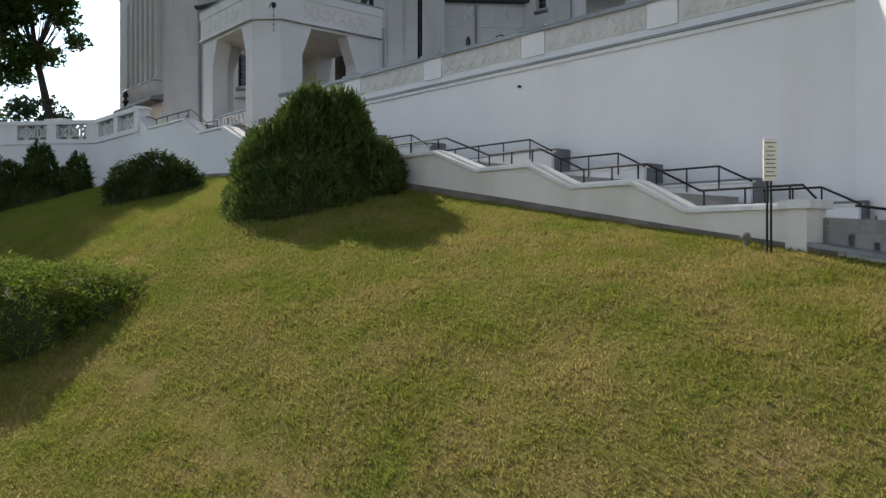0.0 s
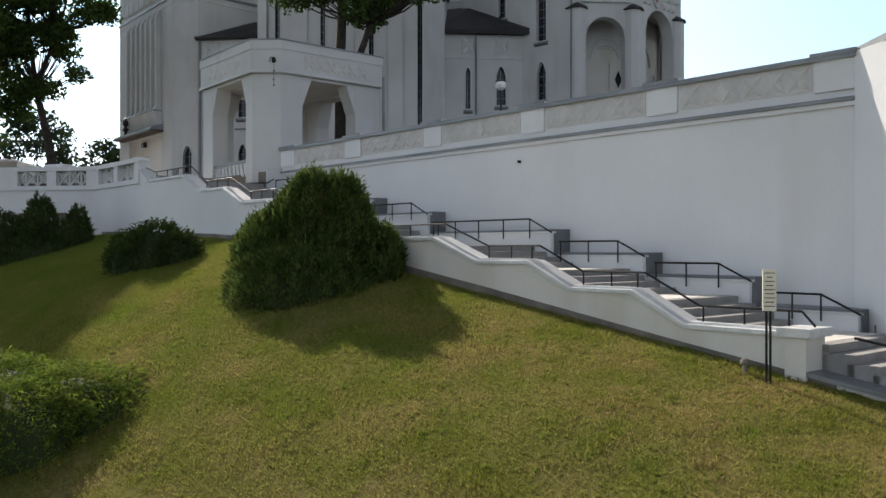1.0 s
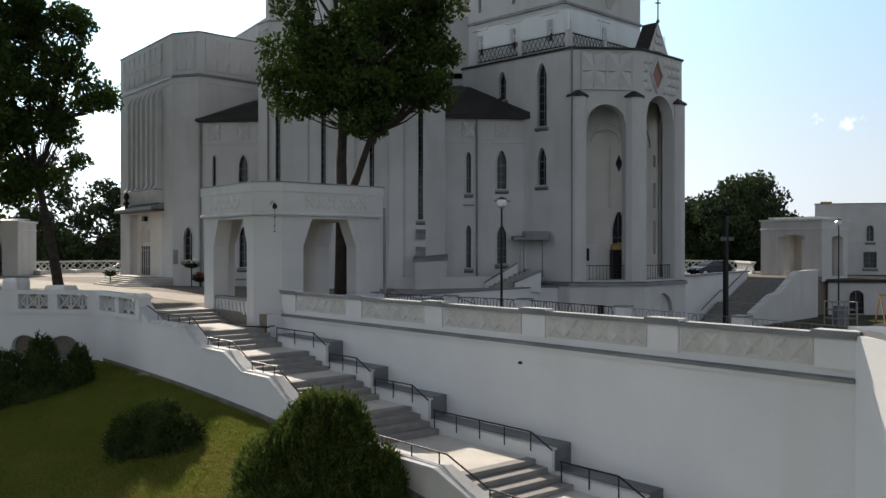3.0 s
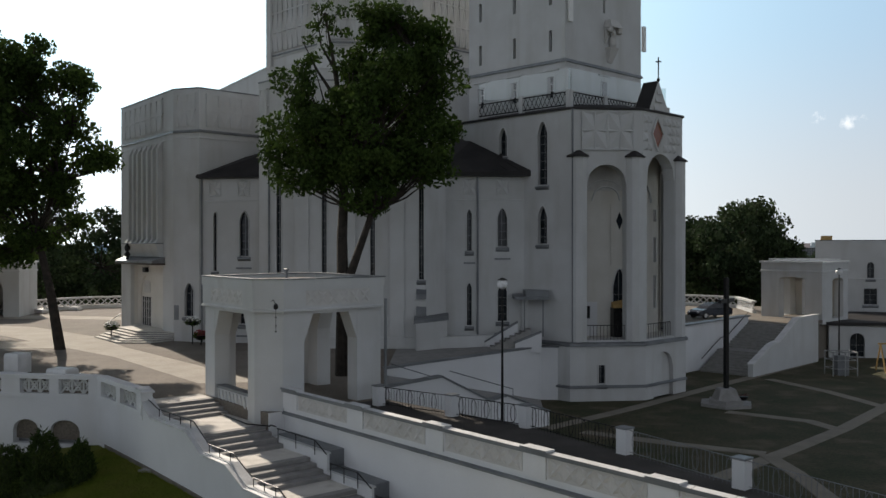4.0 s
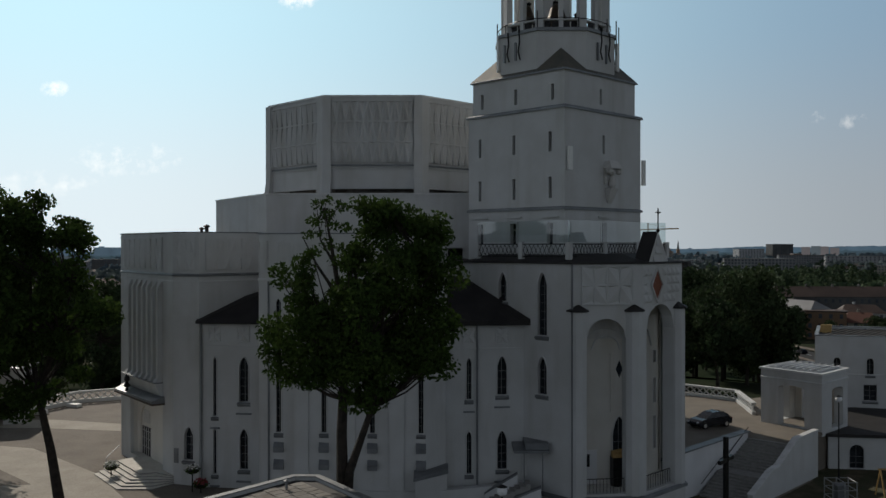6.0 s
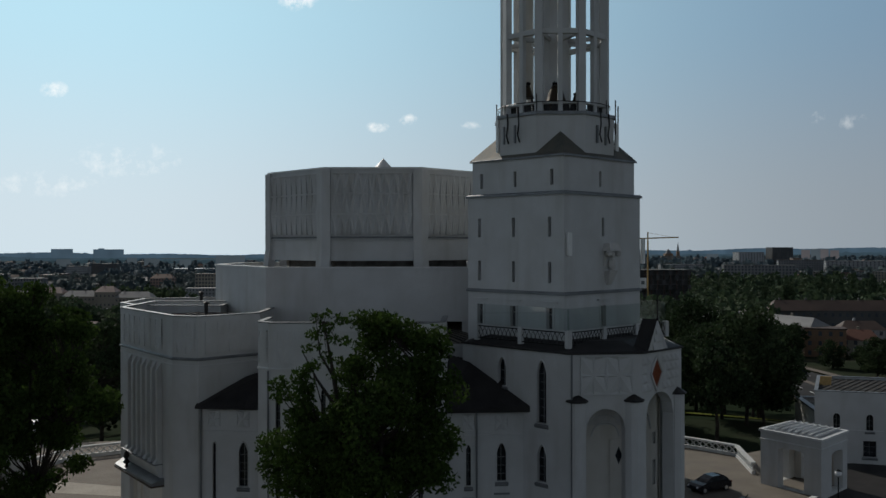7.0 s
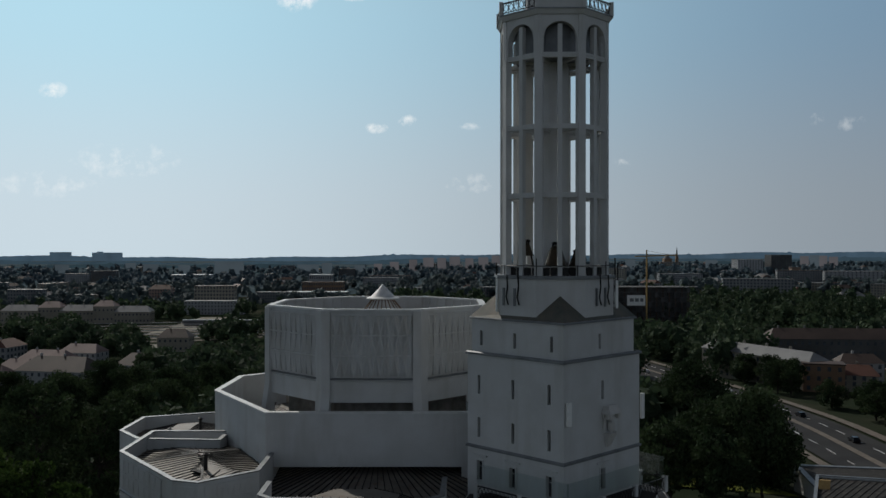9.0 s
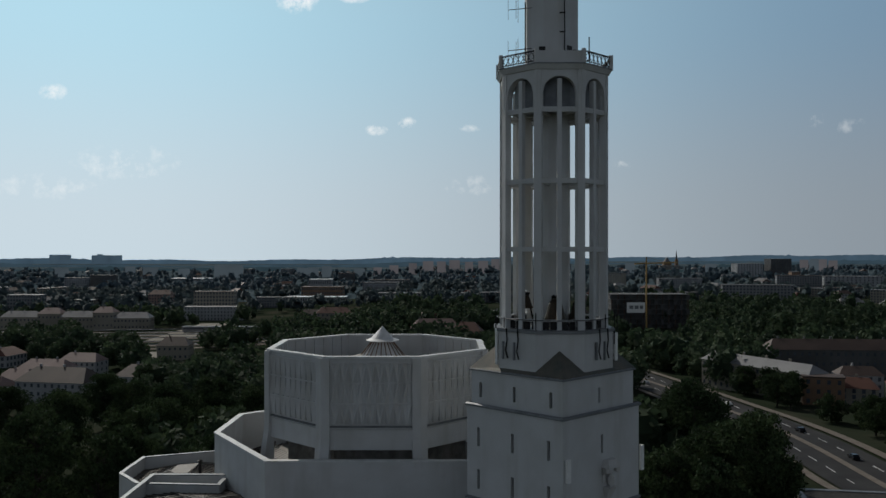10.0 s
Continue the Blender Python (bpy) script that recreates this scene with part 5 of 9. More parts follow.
DO, DI = inset(DR, -0.3), inset(DR, 0.35)
for i in range(8):
    # a broad flat pilaster folded round each corner, running down as a splayed leg
    a, b, c = DR[i - 1], DR[i], DR[(i + 1) % 8]
    L = (Vector(b) - Vector(a)).length
    plan = [off(a, b, L - 0.62, -0.3), DO[i], off(b, c, 0.62, -0.3), off(b, c, 0.62, 0.3), DI[i], off(a, b, L - 0.62, 0.3)]
    out = (Vector(b) - Vector((CX, CY))).normalized()
    foot_plan = [tuple(Vector(w_) + out * 0.75) for w_ in plan[:3]] + plan[3:]
    m = Build().prism(plan, 32.4, 39.45)
    m.taper(foot_plan, 27.0, plan, 32.4)
    part("drum_pier", m, PLASTER, church, "flat corner pilaster ending in a splayed leg")
for i in (3, 4, 5, 6):
    p, q = DR[i], DR[(i + 1) % 8]
    L = (Vector(q) - Vector(p)).length
    m = Build()
    folded(m, p, q, 0.72, L - 0.72, 33.75, 39.1, 9, 3, 0.24, 0.045)
    part("lattice_relief", m, PLASTER, church, "shallow folded lens relief on the drum panel")
for i in range(8):
    p, q = DR[i], DR[(i + 1) % 8]
    L = (Vector(q) - Vector(p)).length
    for k in range(1, 7):
        part("inner_rib", Build().prism([off(p, q, L * k / 7 - 0.05, 0.4), off(p, q, L * k / 7 + 0.05, 0.4), off(p, q, L * k / 7 + 0.05, 0.5), off(p, q, L * k / 7 - 0.05, 0.5)], 37.2, 39.4), PLASTER, church)
part("drum_roof", Build().taper(inset(DR, 0.5), 36.5, octagon(CX, CY, 1.8), 38.6), ROOFM, church)
LX = CX + 0.28
part("lantern", Build().spin(LX, CY, [(2.45, 38.1), (1.05, 39.85), (1.0, 39.95)], 24), COPING, church, "small pale ribbed metal roof skirt")
part("lantern_cone", Build().spin(LX, CY, [(1.62, 39.93), (1.64, 40.02), (1.15, 40.2), (0.55, 40.8), (0.03, 41.38)], 20), COPING, church, "pale metal cone with a wide brim")
for k in range(24):
    w_ = k * math.pi / 12
    part("lantern_rib", Build().bar((LX + 2.49 * math.cos(w_), CY + 2.49 * math.sin(w_), 38.1), (LX + 1.1 * math.cos(w_), CY + 1.1 * math.sin(w_), 39.85), 0.05, 5), BROWNDOOR, church)

# ---- tower ----
# base block with the arcaded porch
TB = [(1.5, 68.2), (8.75, 60.85), (13.88, 61.4), (17.57, 65.0), (17.9, 72), (12, 78), (4, 78)]
h_tb = {0: [edge_hole(TB[0], TB[1], 4.36, 0.85, 22.4, 24.5, 0.7), edge_hole(TB[0], TB[1], 7.0, 0.95, 20.1, 24.6, 0.9), edge_hole(TB[0], TB[1], 7.0, 0.9, 15.9, 18.6, 0.8)]}
low_tb = inset(TB, -0.25)
h_low = {1: [(2.0, 2.5, 6.2, 7.5, 0)], 2: [(1.0, 3.6, 5.0, 8.2, 1.3)]}
w = Build()
for i in range(7):
    w.panel(low_tb[i], low_tb[(i + 1) % 7], 4.5, 9.0, h_low.get(i, ()), 0.4)
w.face(*[(*p, 9.0) for p in low_tb])
base = part("tower_base", w, PLASTER, church)
window_set(base, low_tb[1], low_tb[2], [h_low[1][0]], 0.35)
part("base_door", Build().panel(off(low_tb[2], low_tb[3], 0.9, 0.3), off(low_tb[2], low_tb[3], 3.7, 0.3), 4.9, 8.3), PLASTER, church, "white panelled arched door")
ledge(church, low_tb, 8.8, 0.3, 0.15, True, SHEET, "moulding")
ledge(church, low_tb, 5.9, 0.2, 0.1, True, SHEET, "moulding")
w = Build()
ARCH = {1: [(1.15, 3.95, 9.2, 21.4, 1.4)], 2: [(0.45, 4.05, 9.2, 22.3, 1.8)], 3: [(0.75, 2.65, 9.2, 21.6, 0.95)]}
for i in range(7):
    w.panel(TB[i], TB[(i + 1) % 7], 9.0, 25.3, list(h_tb.get(i, [])) + ARCH.get(i, []), 0.9 if i in ARCH else 0.35)
w.face(*[(*p, 25.3) for p in TB])
tw = part("tower_base_wall", w, PLASTER, church)
window_set(tw, TB[0], TB[1], h_tb[0])
# porch inside, in cream that puts its warm bounced light into the colour
pin = inset(TB, 0.9)
pb = inset(TB, 2.6)
back = [pb[1], (13.45, 63.97), (16.6, 67.93)]
for i, hs in ((0, [(2.5, 3.55, 9.3, 14.1, 1.3)]), (1, [(4.05, 4.4, 17.6, 18.5, 0), (4.05, 4.4, 14.5, 16.4, 0), (4.05, 4.4, 11.0, 13.5, 0)])):
    m = Build().panel(back[i], back[i + 1], 9.2, 22.6, hs, 0.3)
    b = part("porch_wall", m, CREAM, church, "porch back wall, cream for the warm light bounced inside")
    window_set(b, back[i], back[i + 1], hs, 0.3, sill=i == 0)
part("porch_panel", Build().prism([off(back[0], back[1], 2.35, -0.1), off(back[0], back[1], 3.7, -0.1), off(back[0], back[1], 3.7, 0.0), off(back[0], back[1], 2.35, 0.0)], 14.4, 18.7), CREAM, church)
part("porch_frieze", Build().prism([off(back[0], back[1], 0.0, -0.08), off(back[0], back[1], 3.75, -0.08), off(back[0], back[1], 3.75, 0.0), off(back[0], back[1], 0.0, 0.0)], 19.75, 21.6), ROUGHCAST, church)
part("lozenge_pane", Build().face(*[(*off(back[0], back[1], s_, -0.13), z) for s_, z in ((2.98, 16.9), (3.24, 17.55), (2.98, 18.2), (2.72, 17.55))]), GLASS, church, "dark lozenge window in the porch")
part("altar", Build().prism([off(back[0], back[1], 2.3, -0.9), off(back[0], back[1], 3.6, -0.9), off(back[0], back[1], 3.6, -0.12), off(back[0], back[1], 2.3, -0.12)], 9.2, 11.3), IRON, church, "dark stone altar table in the porch")
part("altar_cloth", Build().prism([off(back[0], back[1], 2.28, -0.95), off(back[0], back[1], 3.62, -0.95), off(back[0], back[1], 3.62, -0.4), off(back[0], back[1], 2.28, -0.4)], 11.3, [11.55, 11.75, 11.95, 11.7]), WOODY, church, "orange-brown cover on the altar table")
part("side_door", Build().prism([off(back[0], back[1], 0.25, -0.05), off(back[0], back[1], 1.35, -0.05), off(back[0], back[1], 1.35, 0.0), off(back[0], back[1], 0.25, 0.0)], 9.22, 11.7), RENDERED, church, "white side door with a dark grille")
part("door_grille", Build().prism([off(back[0], back[1], 0.5, -0.08), off(back[0], back[1], 0.8, -0.08), off(back[0], back[1], 0.8, -0.05), off(back[0], back[1], 0.5, -0.05)], 10.5, 11.4), IRON, church)
m = Build()
m.face((*pin[1], 9.2), (*back[0], 9.2), (*back[0], 22.6), (*pin[1], 22.6))
m.face(*[(*p, 22.5) for p in (pin[1], back[0], back[1], back[2], pin[3], pin[2])])
m.face(*[(*p, 9.21) for p in (pin[1], pin[2], pin[3], back[2], back[1], back[0])])
m.panel(back[2], pin[3], 9.2, 22.6, [(0.3, 2.15, 9.2, 21.6, 0.92)], 0.05)
part("porch_shell", m, CREAM, church)
rb = Build()
for i, s0, s1 in ((0, 0.3, 3.5), (1, 0.3, 3.5)):
    for k in range(2):
        arc = arch_points((s0 + s1) / 2, (s1 - s0) / 2 * (1 - 0.35 * k), 19.0, 1.5 - 0.5 * k, 6)
        rb.tube([(*off(back[i], back[i + 1], s, -0.05 - 0.3 * k), z) for s, z in arc], 0.06, 5)
part("vault_rib", rb, PLASTER, church)
star_band(TB[1], TB[2], 0.75, 4.4, 22.4, 25.05, 2, church, 0.2)
for s_b, rows_b in ((0.02, (0, 1, 2, 3)), (0.58, (0, 3)), (2.5, (0, 3)), (3.08, (0, 1, 2, 3)), (3.66, (0, 1, 2, 3)), (4.24, (1, 2, 3))):
    for r_ in rows_b:
        def boss(i, j, k):
            return (*off(TB[2], TB[3], s_b + 0.5 * i, -k), 22.45 + 0.64 * r_ + 0.55 * j)
        m, tip = Build(), boss(0.62, 0.3, 0.17)
        ring = [boss(0, 0, 0.01), boss(1, 0, 0.01), boss(1, 1, 0.01), boss(0, 1, 0.01)]
        for k in range(4):
            m.face(ring[k], ring[(k + 1) % 4], tip)
        part("relief_boss", m, PLASTER, church, "small pyramid-shaped relief block")
for i, s0, s1 in ((1, 1.2, 3.9), (2, 0.5, 4.0)):
    pr = Build()
    pr.beam((*off(TB[i], TB[i + 1], s0, 0.3), 10.2), (*off(TB[i], TB[i + 1], s1, 0.3), 10.2), 0.05, 0.05)
    for k in range(12):
        s = s0 + (s1 - s0) * k / 11
        pr.bar((*off(TB[i], TB[i + 1], s, 0.3), 9.2), (*off(TB[i], TB[i + 1], s, 0.3), 10.2), 0.02, 4)
    part("porch_railing", pr, IRON, church, "dark iron porch railing")
# columns in front of the porch piers, with small dark hoods
for i, s in ((1, 0.55), (1, 4.55), (2, 4.65)):
    x, y = off(TB[i], TB[i + 1], s, 0.15)
    part("porch_column", Build().prism([(x + 0.62 * math.cos(k * math.pi / 4 + 0.39), y + 0.62 * math.sin(k * math.pi / 4 + 0.39)) for k in range(8)], 9.1, 21.9), PLASTER, church)
    part("hood", Build().spin(x, y, [(0.8, 21.9), (0.8, 22.0), (0.3, 22.3), (0.05, 22.45)], 8), DARKROOF, church, "small dark metal hood")
GS = 1.85
ga = [off(TB[2], TB[3], GS - 1.25, -0.05), off(TB[2], TB[3], GS + 1.45, -0.05)]
gb = [off(TB[2], TB[3], GS - 1.25, 1.2), off(TB[2], TB[3], GS + 1.45, 1.2)]
tip, tipb = (*off(TB[2], TB[3], GS, -0.05), 27.5), (*off(TB[2], TB[3], GS, 1.2), 27.5)
part("gable", Build().face((*ga[0], 25.2), (*ga[1], 25.2), tip), PLASTER, church, "steep pointed gable")
for z0, w_ in ((25.35, 0.62), (25.95, 0.42), (26.5, 0.24)):
    part("relief_boss", Build().taper([off(TB[2], TB[3], GS - w_, -0.18), off(TB[2], TB[3], GS + w_, -0.18), off(TB[2], TB[3], GS + w_, -0.04), off(TB[2], TB[3], GS - w_, -0.04)], z0, [off(TB[2], TB[3], GS - w_, -0.06), off(TB[2], TB[3], GS + w_, -0.06), off(TB[2], TB[3], GS + w_, -0.04), off(TB[2], TB[3], GS - w_, -0.04)], z0 + 0.45), PLASTER, church)
part("gable_roof", Build().face((*ga[1], 25.2), (*gb[1], 25.2), tipb, tip).face((*gb[0], 25.2), (*ga[0], 25.2), tip, tipb).face((*gb[1], 25.2), (*gb[0], 25.2), tipb), DARKROOF, church)
part("gable_cross", Build().bar((tip[0], tip[1], 27.4), (tip[0], tip[1], 29.15), 0.045).bar((tip[0] - 0.2, tip[1], 28.85), (tip[0] + 0.2, tip[1], 28.85), 0.045).spin(tip[0], tip[1], [(0.05, 27.4), (0.14, 27.55), (0.05, 27.7)], 8).spin(tip[0], tip[1], [(0.04, 28.75), (0.11, 28.85), (0.04, 28.95)], 8), IRON, church, "iron cross on the gable")
lz = [(1.75, 22.46), (2.5, 23.68), (1.75, 24.9), (1.0, 23.68)]
part("lozenge_window", Build().face(*[(*off(TB[2], TB[3], s, -0.03), z) for s, z in lz]), RED, church, "red stained-glass lozenge")
lf = Build()
for (s0, z0), (s1, z1) in zip(lz, lz[1:] + lz[:1]):
    lf.bar((*off(TB[2], TB[3], s0, -0.06), z0), (*off(TB[2], TB[3], s1, -0.06), z1), 0.09, 5)
part("lozenge_frame", lf, PLASTER, church)
part("roof", Build().taper(inset(TB, 0.1), 25.3, inset(TB, 2.2), 25.9), DARKROOF, church, "dark metal terrace roof")
ledge(church, TB, 25.2, 0.18, 0.14, True, DARKROOF)
# terrace balustrade and glass screen
tr = [(2.6, 68.0), (8.8, 61.9), (17.77, 70.31), (16.17, 72.21)]
pan, scr = Build(), Build()
for p, q, n_b in ((tr[0], tr[1], 2), (tr[1], tr[2], 3), (tr[2], tr[3], 1)):
    L = (Vector(q) - Vector(p)).length
    for i in range(n_b + 1):
        part("terrace_post", Build().prism([off(p, q, L * i / n_b - 0.17, -0.15), off(p, q, L * i / n_b + 0.17, -0.15), off(p, q, L * i / n_b + 0.17, 0.2), off(p, q, L * i / n_b - 0.17, 0.2)], 25.5, 26.75), PLASTER, church)
    for i in range(n_b * 11):
        s0, s1 = L * i / (n_b * 11), L * (i + 1) / (n_b * 11)
        for u, v in ((s0, s1), (s1, s0)):
            pan.beam((*off(p, q, u, 0), 25.75), (*off(p, q, v, 0), 26.55), 0.04, 0.05)
    for z in (25.7, 26.6):
        pan.beam((*off(p, q, 0, 0), z), (*off(p, q, L, 0), z), 0.08, 0.08)
    scr.face((*off(p, q, 0, 0.1), 26.75), (*off(p, q, L, 0.1), 26.75), (*off(p, q, L, 0.1), 28.3), (*off(p, q, 0, 0.1), 28.3))
part("terrace_lattice", pan, IRON, church, "dark iron lattice balustrade")
GLASSY = bpy.data.materials.new("clear_screen_glass")
GLASSY.use_nodes = True
gn = GLASSY.node_tree
tb_, gl_, mx_ = gn.nodes.new("ShaderNodeBsdfTransparent"), gn.nodes.new("ShaderNodeBsdfGlossy"), gn.nodes.new("ShaderNodeMixShader")
gl_.inputs["Roughness"].default_value = 0.02
tb_.inputs[0].default_value = (0.86, 0.92, 0.92, 1)
mx_.inputs[0].default_value = 0.16
gn.links.new(tb_.outputs[0], mx_.inputs[1])
gn.links.new(gl_.outputs[0], mx_.inputs[2])
gn.links.new(mx_.outputs[0], gn.nodes["Material Output"].inputs[0])
sg = part("glass_screen", scr, GLASSY, church, "clear glass wind screen")
sg.visible_shadow = False

# square shaft
def slit_row(p, q, fr_list, z0, z1, w_=0.3):
    L = (Vector(q) - Vector(p)).length
    return [(L * f - w_ / 2, L * f + w_ / 2, z0, z1, 0) for f in fr_list]


SH = [(2.0, 70.5), (8.74, 63.7), (15.74, 70.5), (8.9, 77.3)]
holes = {0: [], 1: []}
for z0, z1 in ((30.0, 31.56), (33.42, 34.88)):
    holes[0] += slit_row(SH[0], SH[1], (0.127, 0.495, 0.86), z0, z1)
tall = slit_row(SH[0], SH[1], (0.14, 0.495, 0.866), 26.6, 28.16, 0.62)
holes[0] += tall
tall_r = slit_row(SH[1], SH[2], (0.49,), 26.6, 28.2, 0.62)
holes[1] += slit_row(SH[1], SH[2], (0.49,), 33.45, 34.87) + tall_r
w = Build()
for i in range(4):
    w.panel(SH[i], SH[(i + 1) % 4], 25.0, 36.6, holes.get(i, ()))
shaft = part("tower_shaft", w, PLASTER, church)
for i in (0, 1):
    window_set(shaft, SH[i], SH[(i + 1) % 4], holes[i], sill=False, bars=False)
for i, hs in ((0, tall), (1, tall_r)):
    for s0, s1, z0, z1, _ in hs:
        for a0, a1, b0, b1, k_ in ((s0 - 0.12, s0, z0, z1, 0.07), (s1, s1 + 0.12, z0, z1, 0.07), (s0 - 0.12, s1 + 0.12, z1, z1 + 0.12, 0.07), (s0 - 0.45, s1 + 0.45, z1 + 0.4, z1 + 0.5, 0.16)):
            part("window_surround", Build().prism([off(SH[i], SH[i + 1], a0, -k_), off(SH[i], SH[i + 1], a1, -k_), off(SH[i], SH[i + 1], a1, 0.01), off(SH[i], SH[i + 1], a0, 0.01)], b0, b1), PLASTER, church)
        c_ = (s0 + s1) / 2
        part("glazing_bar", Build().bar((*off(SH[i], SH[i + 1], c_, 0.28), z0), (*off(SH[i], SH[i + 1], c_, 0.28), z1), 0.03, 4).bar((*off(SH[i], SH[i + 1], s0, 0.28), z1 - 0.5), (*off(SH[i], SH[i + 1], s1, 0.28), z1 - 0.5), 0.03, 4), PLASTER, shaft)
ledge(church, SH, 29.12, 0.25, 0.12)
ledge(church, SH, 36.52, 0.26, 0.14)
S2 = [(2.35, 70.5), (8.78, 64.05), (15.28, 70.5), (8.85, 76.95)]
holes = {0: slit_row(S2[0], S2[1], (0.108, 0.488, 0.877), 37.25, 38.42), 1: slit_row(S2[1], S2[2], (0.495,), 37.25, 38.42)}
w = Build()
for i in range(4):
    w.panel(S2[i], S2[(i + 1) % 4], 36.5, 39.45, holes.get(i, ()))
w.face(*[(*p, 39.45) for p in S2])
shaft2 = part("tower_shaft", w, PLASTER, church)
for i in (0, 1):
    window_set(shaft2, S2[i], S2[(i + 1) % 4], holes[i], sill=False, bars=False)
# broach roof from the square to the octagon
OC = octagon(8.85, 70.5, 4.45)
EV = inset(S2, -0.12)
br = Build()
for i in range(4):
    p, q = EV[i], EV[(i + 1) % 4]
    th = math.atan2(p[1] - 70.5, p[0] - 8.85)
    r_o = 4.45 / math.cos(math.pi / 8)
    k0, k1, k2 = [(8.85 + r_o * math.cos(th + u * math.pi / 8), 70.5 + r_o * math.sin(th + u * math.pi / 8)) for u in (-1, 1, 3)]
    mid = ((k0[0] + k1[0]) / 2, (k0[1] + k1[1]) / 2)
    br.face((*p, 39.5), (*k1, 39.75), (*mid, 41.35)).face((*k0, 39.75), (*p, 39.5), (*mid, 41.35))
    br.face((*p, 39.5), (*q, 39.5), (*k2, 39.75), (*k1, 39.75))
part("broach_roof", br, GREENROOF, church, "weathered copper corner roof")
ledge(church, EV, 39.34, 0.15, 0.05)
part("octagon_base", Build().prism(OC, 39.2, 42.6), PLASTER, church)
part("octagon_cap", Build().prism(octagon(8.85, 70.5, 4.6), 42.6, 42.85), SHEET, church)
# open lattice shaft
LO = octagon(8.85, 70.5, 4.08)
for x, y in LO:
    ang = math.atan2(y - 70.5, x - 8.85)
    part("lattice_column", Build().box(x - 0.28 * math.cos(ang), y - 0.28 * math.sin(ang), 42.8, 62.58, 0.5, 0.6, ang), PLASTER, church)
for i in range(8):
    p, q = LO[i], LO[(i + 1) % 8]
    L = (Vector(q) - Vector(p)).length
    part("mullion", Build().prism([off(p, q, L / 2 - 0.17, 0.02), off(p, q, L / 2 + 0.17, 0.02), off(p, q, L / 2 + 0.17, 0.42), off(p, q, L / 2 - 0.17, 0.42)], 42.8, 61.9), PLASTER, church)
    for z in (43.5, 48.8, 54.0, 59.4):
        m = Build()
        m.prism([off(p, q, 0.2, 0.05), off(p, q, L - 0.2, 0.05), off(p, q, L - 0.2, 0.45), off(p, q, 0.2, 0.45)], z, z + (0.12 if z < 44 else 0.38))
        part("lattice_beam", m, PLASTER, church)
    m = Build().panel(p, q, 59.6, 62.6, [(0.42, L - 0.42, 59.6, 62.1, (L - 0.84) / 2)], 0.6)
    part("arcade_wall", m, PLASTER, church)
# drum inside the arcade, its deep shade put into a dark metal colour
part("inner_drum", Build().spin(8.85, 70.5, [(2.9, 59.6), (3.05, 59.8), (3.05, 62.5)], 20), SHEET, church, "round inner drum behind the top arches, dark colour for its shade")
part("lattice_core", Build().prism(octagon(8.85, 70.5, 1.15), 42.8, 62.0), PLASTER, church, "concrete stair core")
for z in (48.8, 54.0, 59.4):
    for x, y in LO:
        part("radial_beam", Build().beam((x + (8.85 - x) * 0.18, y + (70.5 - y) * 0.18, z + 0.19), (8.85 + (x - 8.85) * 0.1, 70.5 + (y - 70.5) * 0.1, z + 0.19), 0.3, 0.3), PLASTER, church)
part("gallery_cornice", Build().taper(octagon(8.85, 70.5, 4.2), 62.6, octagon(8.85, 70.5, 4.4), 62.95), PLASTER, church)
part("gallery_floor", Build().prism(octagon(8.85, 70.5, 4.45), 62.95, 63.05), SHEET, church)
GO = octagon(8.85, 70.5, 4.3)
for i in range(8):
    p, q = GO[i], GO[(i + 1) % 8]
    L = (Vector(q) - Vector(p)).length
    if (p[1] + q[1]) / 2 < 67:
        part("gallery_parapet", Build().prism([off(p, q, 0.1, -0.05), off(p, q, L - 0.1, -0.05), off(p, q, L - 0.1, 0.12), off(p, q, 0.1, 0.12)], 63.05, 63.95), PLASTER, church, "solid white gallery parapet")
        part("gallery_post", Build().box(*p, 63.05, 64.1, 0.3, 0.3), PLASTER, church)
        continue
    m = Build().beam((*p, 63.95), (*q, 63.95), 0.1, 0.1).beam((*p, 63.2), (*q, 63.2), 0.06, 0.06)
    for k in range(7):
        s = L * (k + 0.5) / 7
        m.bar((*off(p, q, s, 0), 63.1), (*off(p, q, s, 0), 63.95), 0.035, 4)
        m.bar((*off(p, q, s - L / 14, 0), 63.2), (*off(p, q, s + L / 14, 0), 63.9), 0.03, 4)
        m.bar((*off(p, q, s + L / 14, 0), 63.2), (*off(p, q, s - L / 14, 0), 63.9), 0.03, 4)
    part("gallery_railing", m, IRON, church, "dark wrought-iron gallery railing")
    part("gallery_post", Build().box(*p, 63.05, 64.1, 0.3, 0.3), PLASTER, church)
for x_, z_ in ((7.75, 64.2), (10.4, 64.0)):
    part("shaft_hatch", Build().box(x_, 68.44 if x_ < 9 else 68.75, z_, z_ + 0.55, 0.5, 0.12, 0.0 if x_ < 9 else 0.78), IRON, church, "small dark hatch in the shaft")
part("upper_shaft", Build().prism(octagon(8.7, 70.5, 2.03), 63.0, 80.0), PLASTER, church)
part("shaft_door", Build().prism([off((9.55, 68.46), (10.73, 69.66), 0.25, -0.06), off((9.55, 68.46), (10.73, 69.66), 0.8, -0.06), off((9.55, 68.46), (10.73, 69.66), 0.8, 0.02), off((9.55, 68.46), (10.73, 69.66), 0.25, 0.02)], 63.1, 64.9), IRON, church, "dark steel door in the shaft")
part("cable_run", Build().tube([(9.45, 68.38, 63.2), (9.5, 68.36, 66.0), (9.42, 68.38, 72.0)], 0.05, 5), IRON, church)
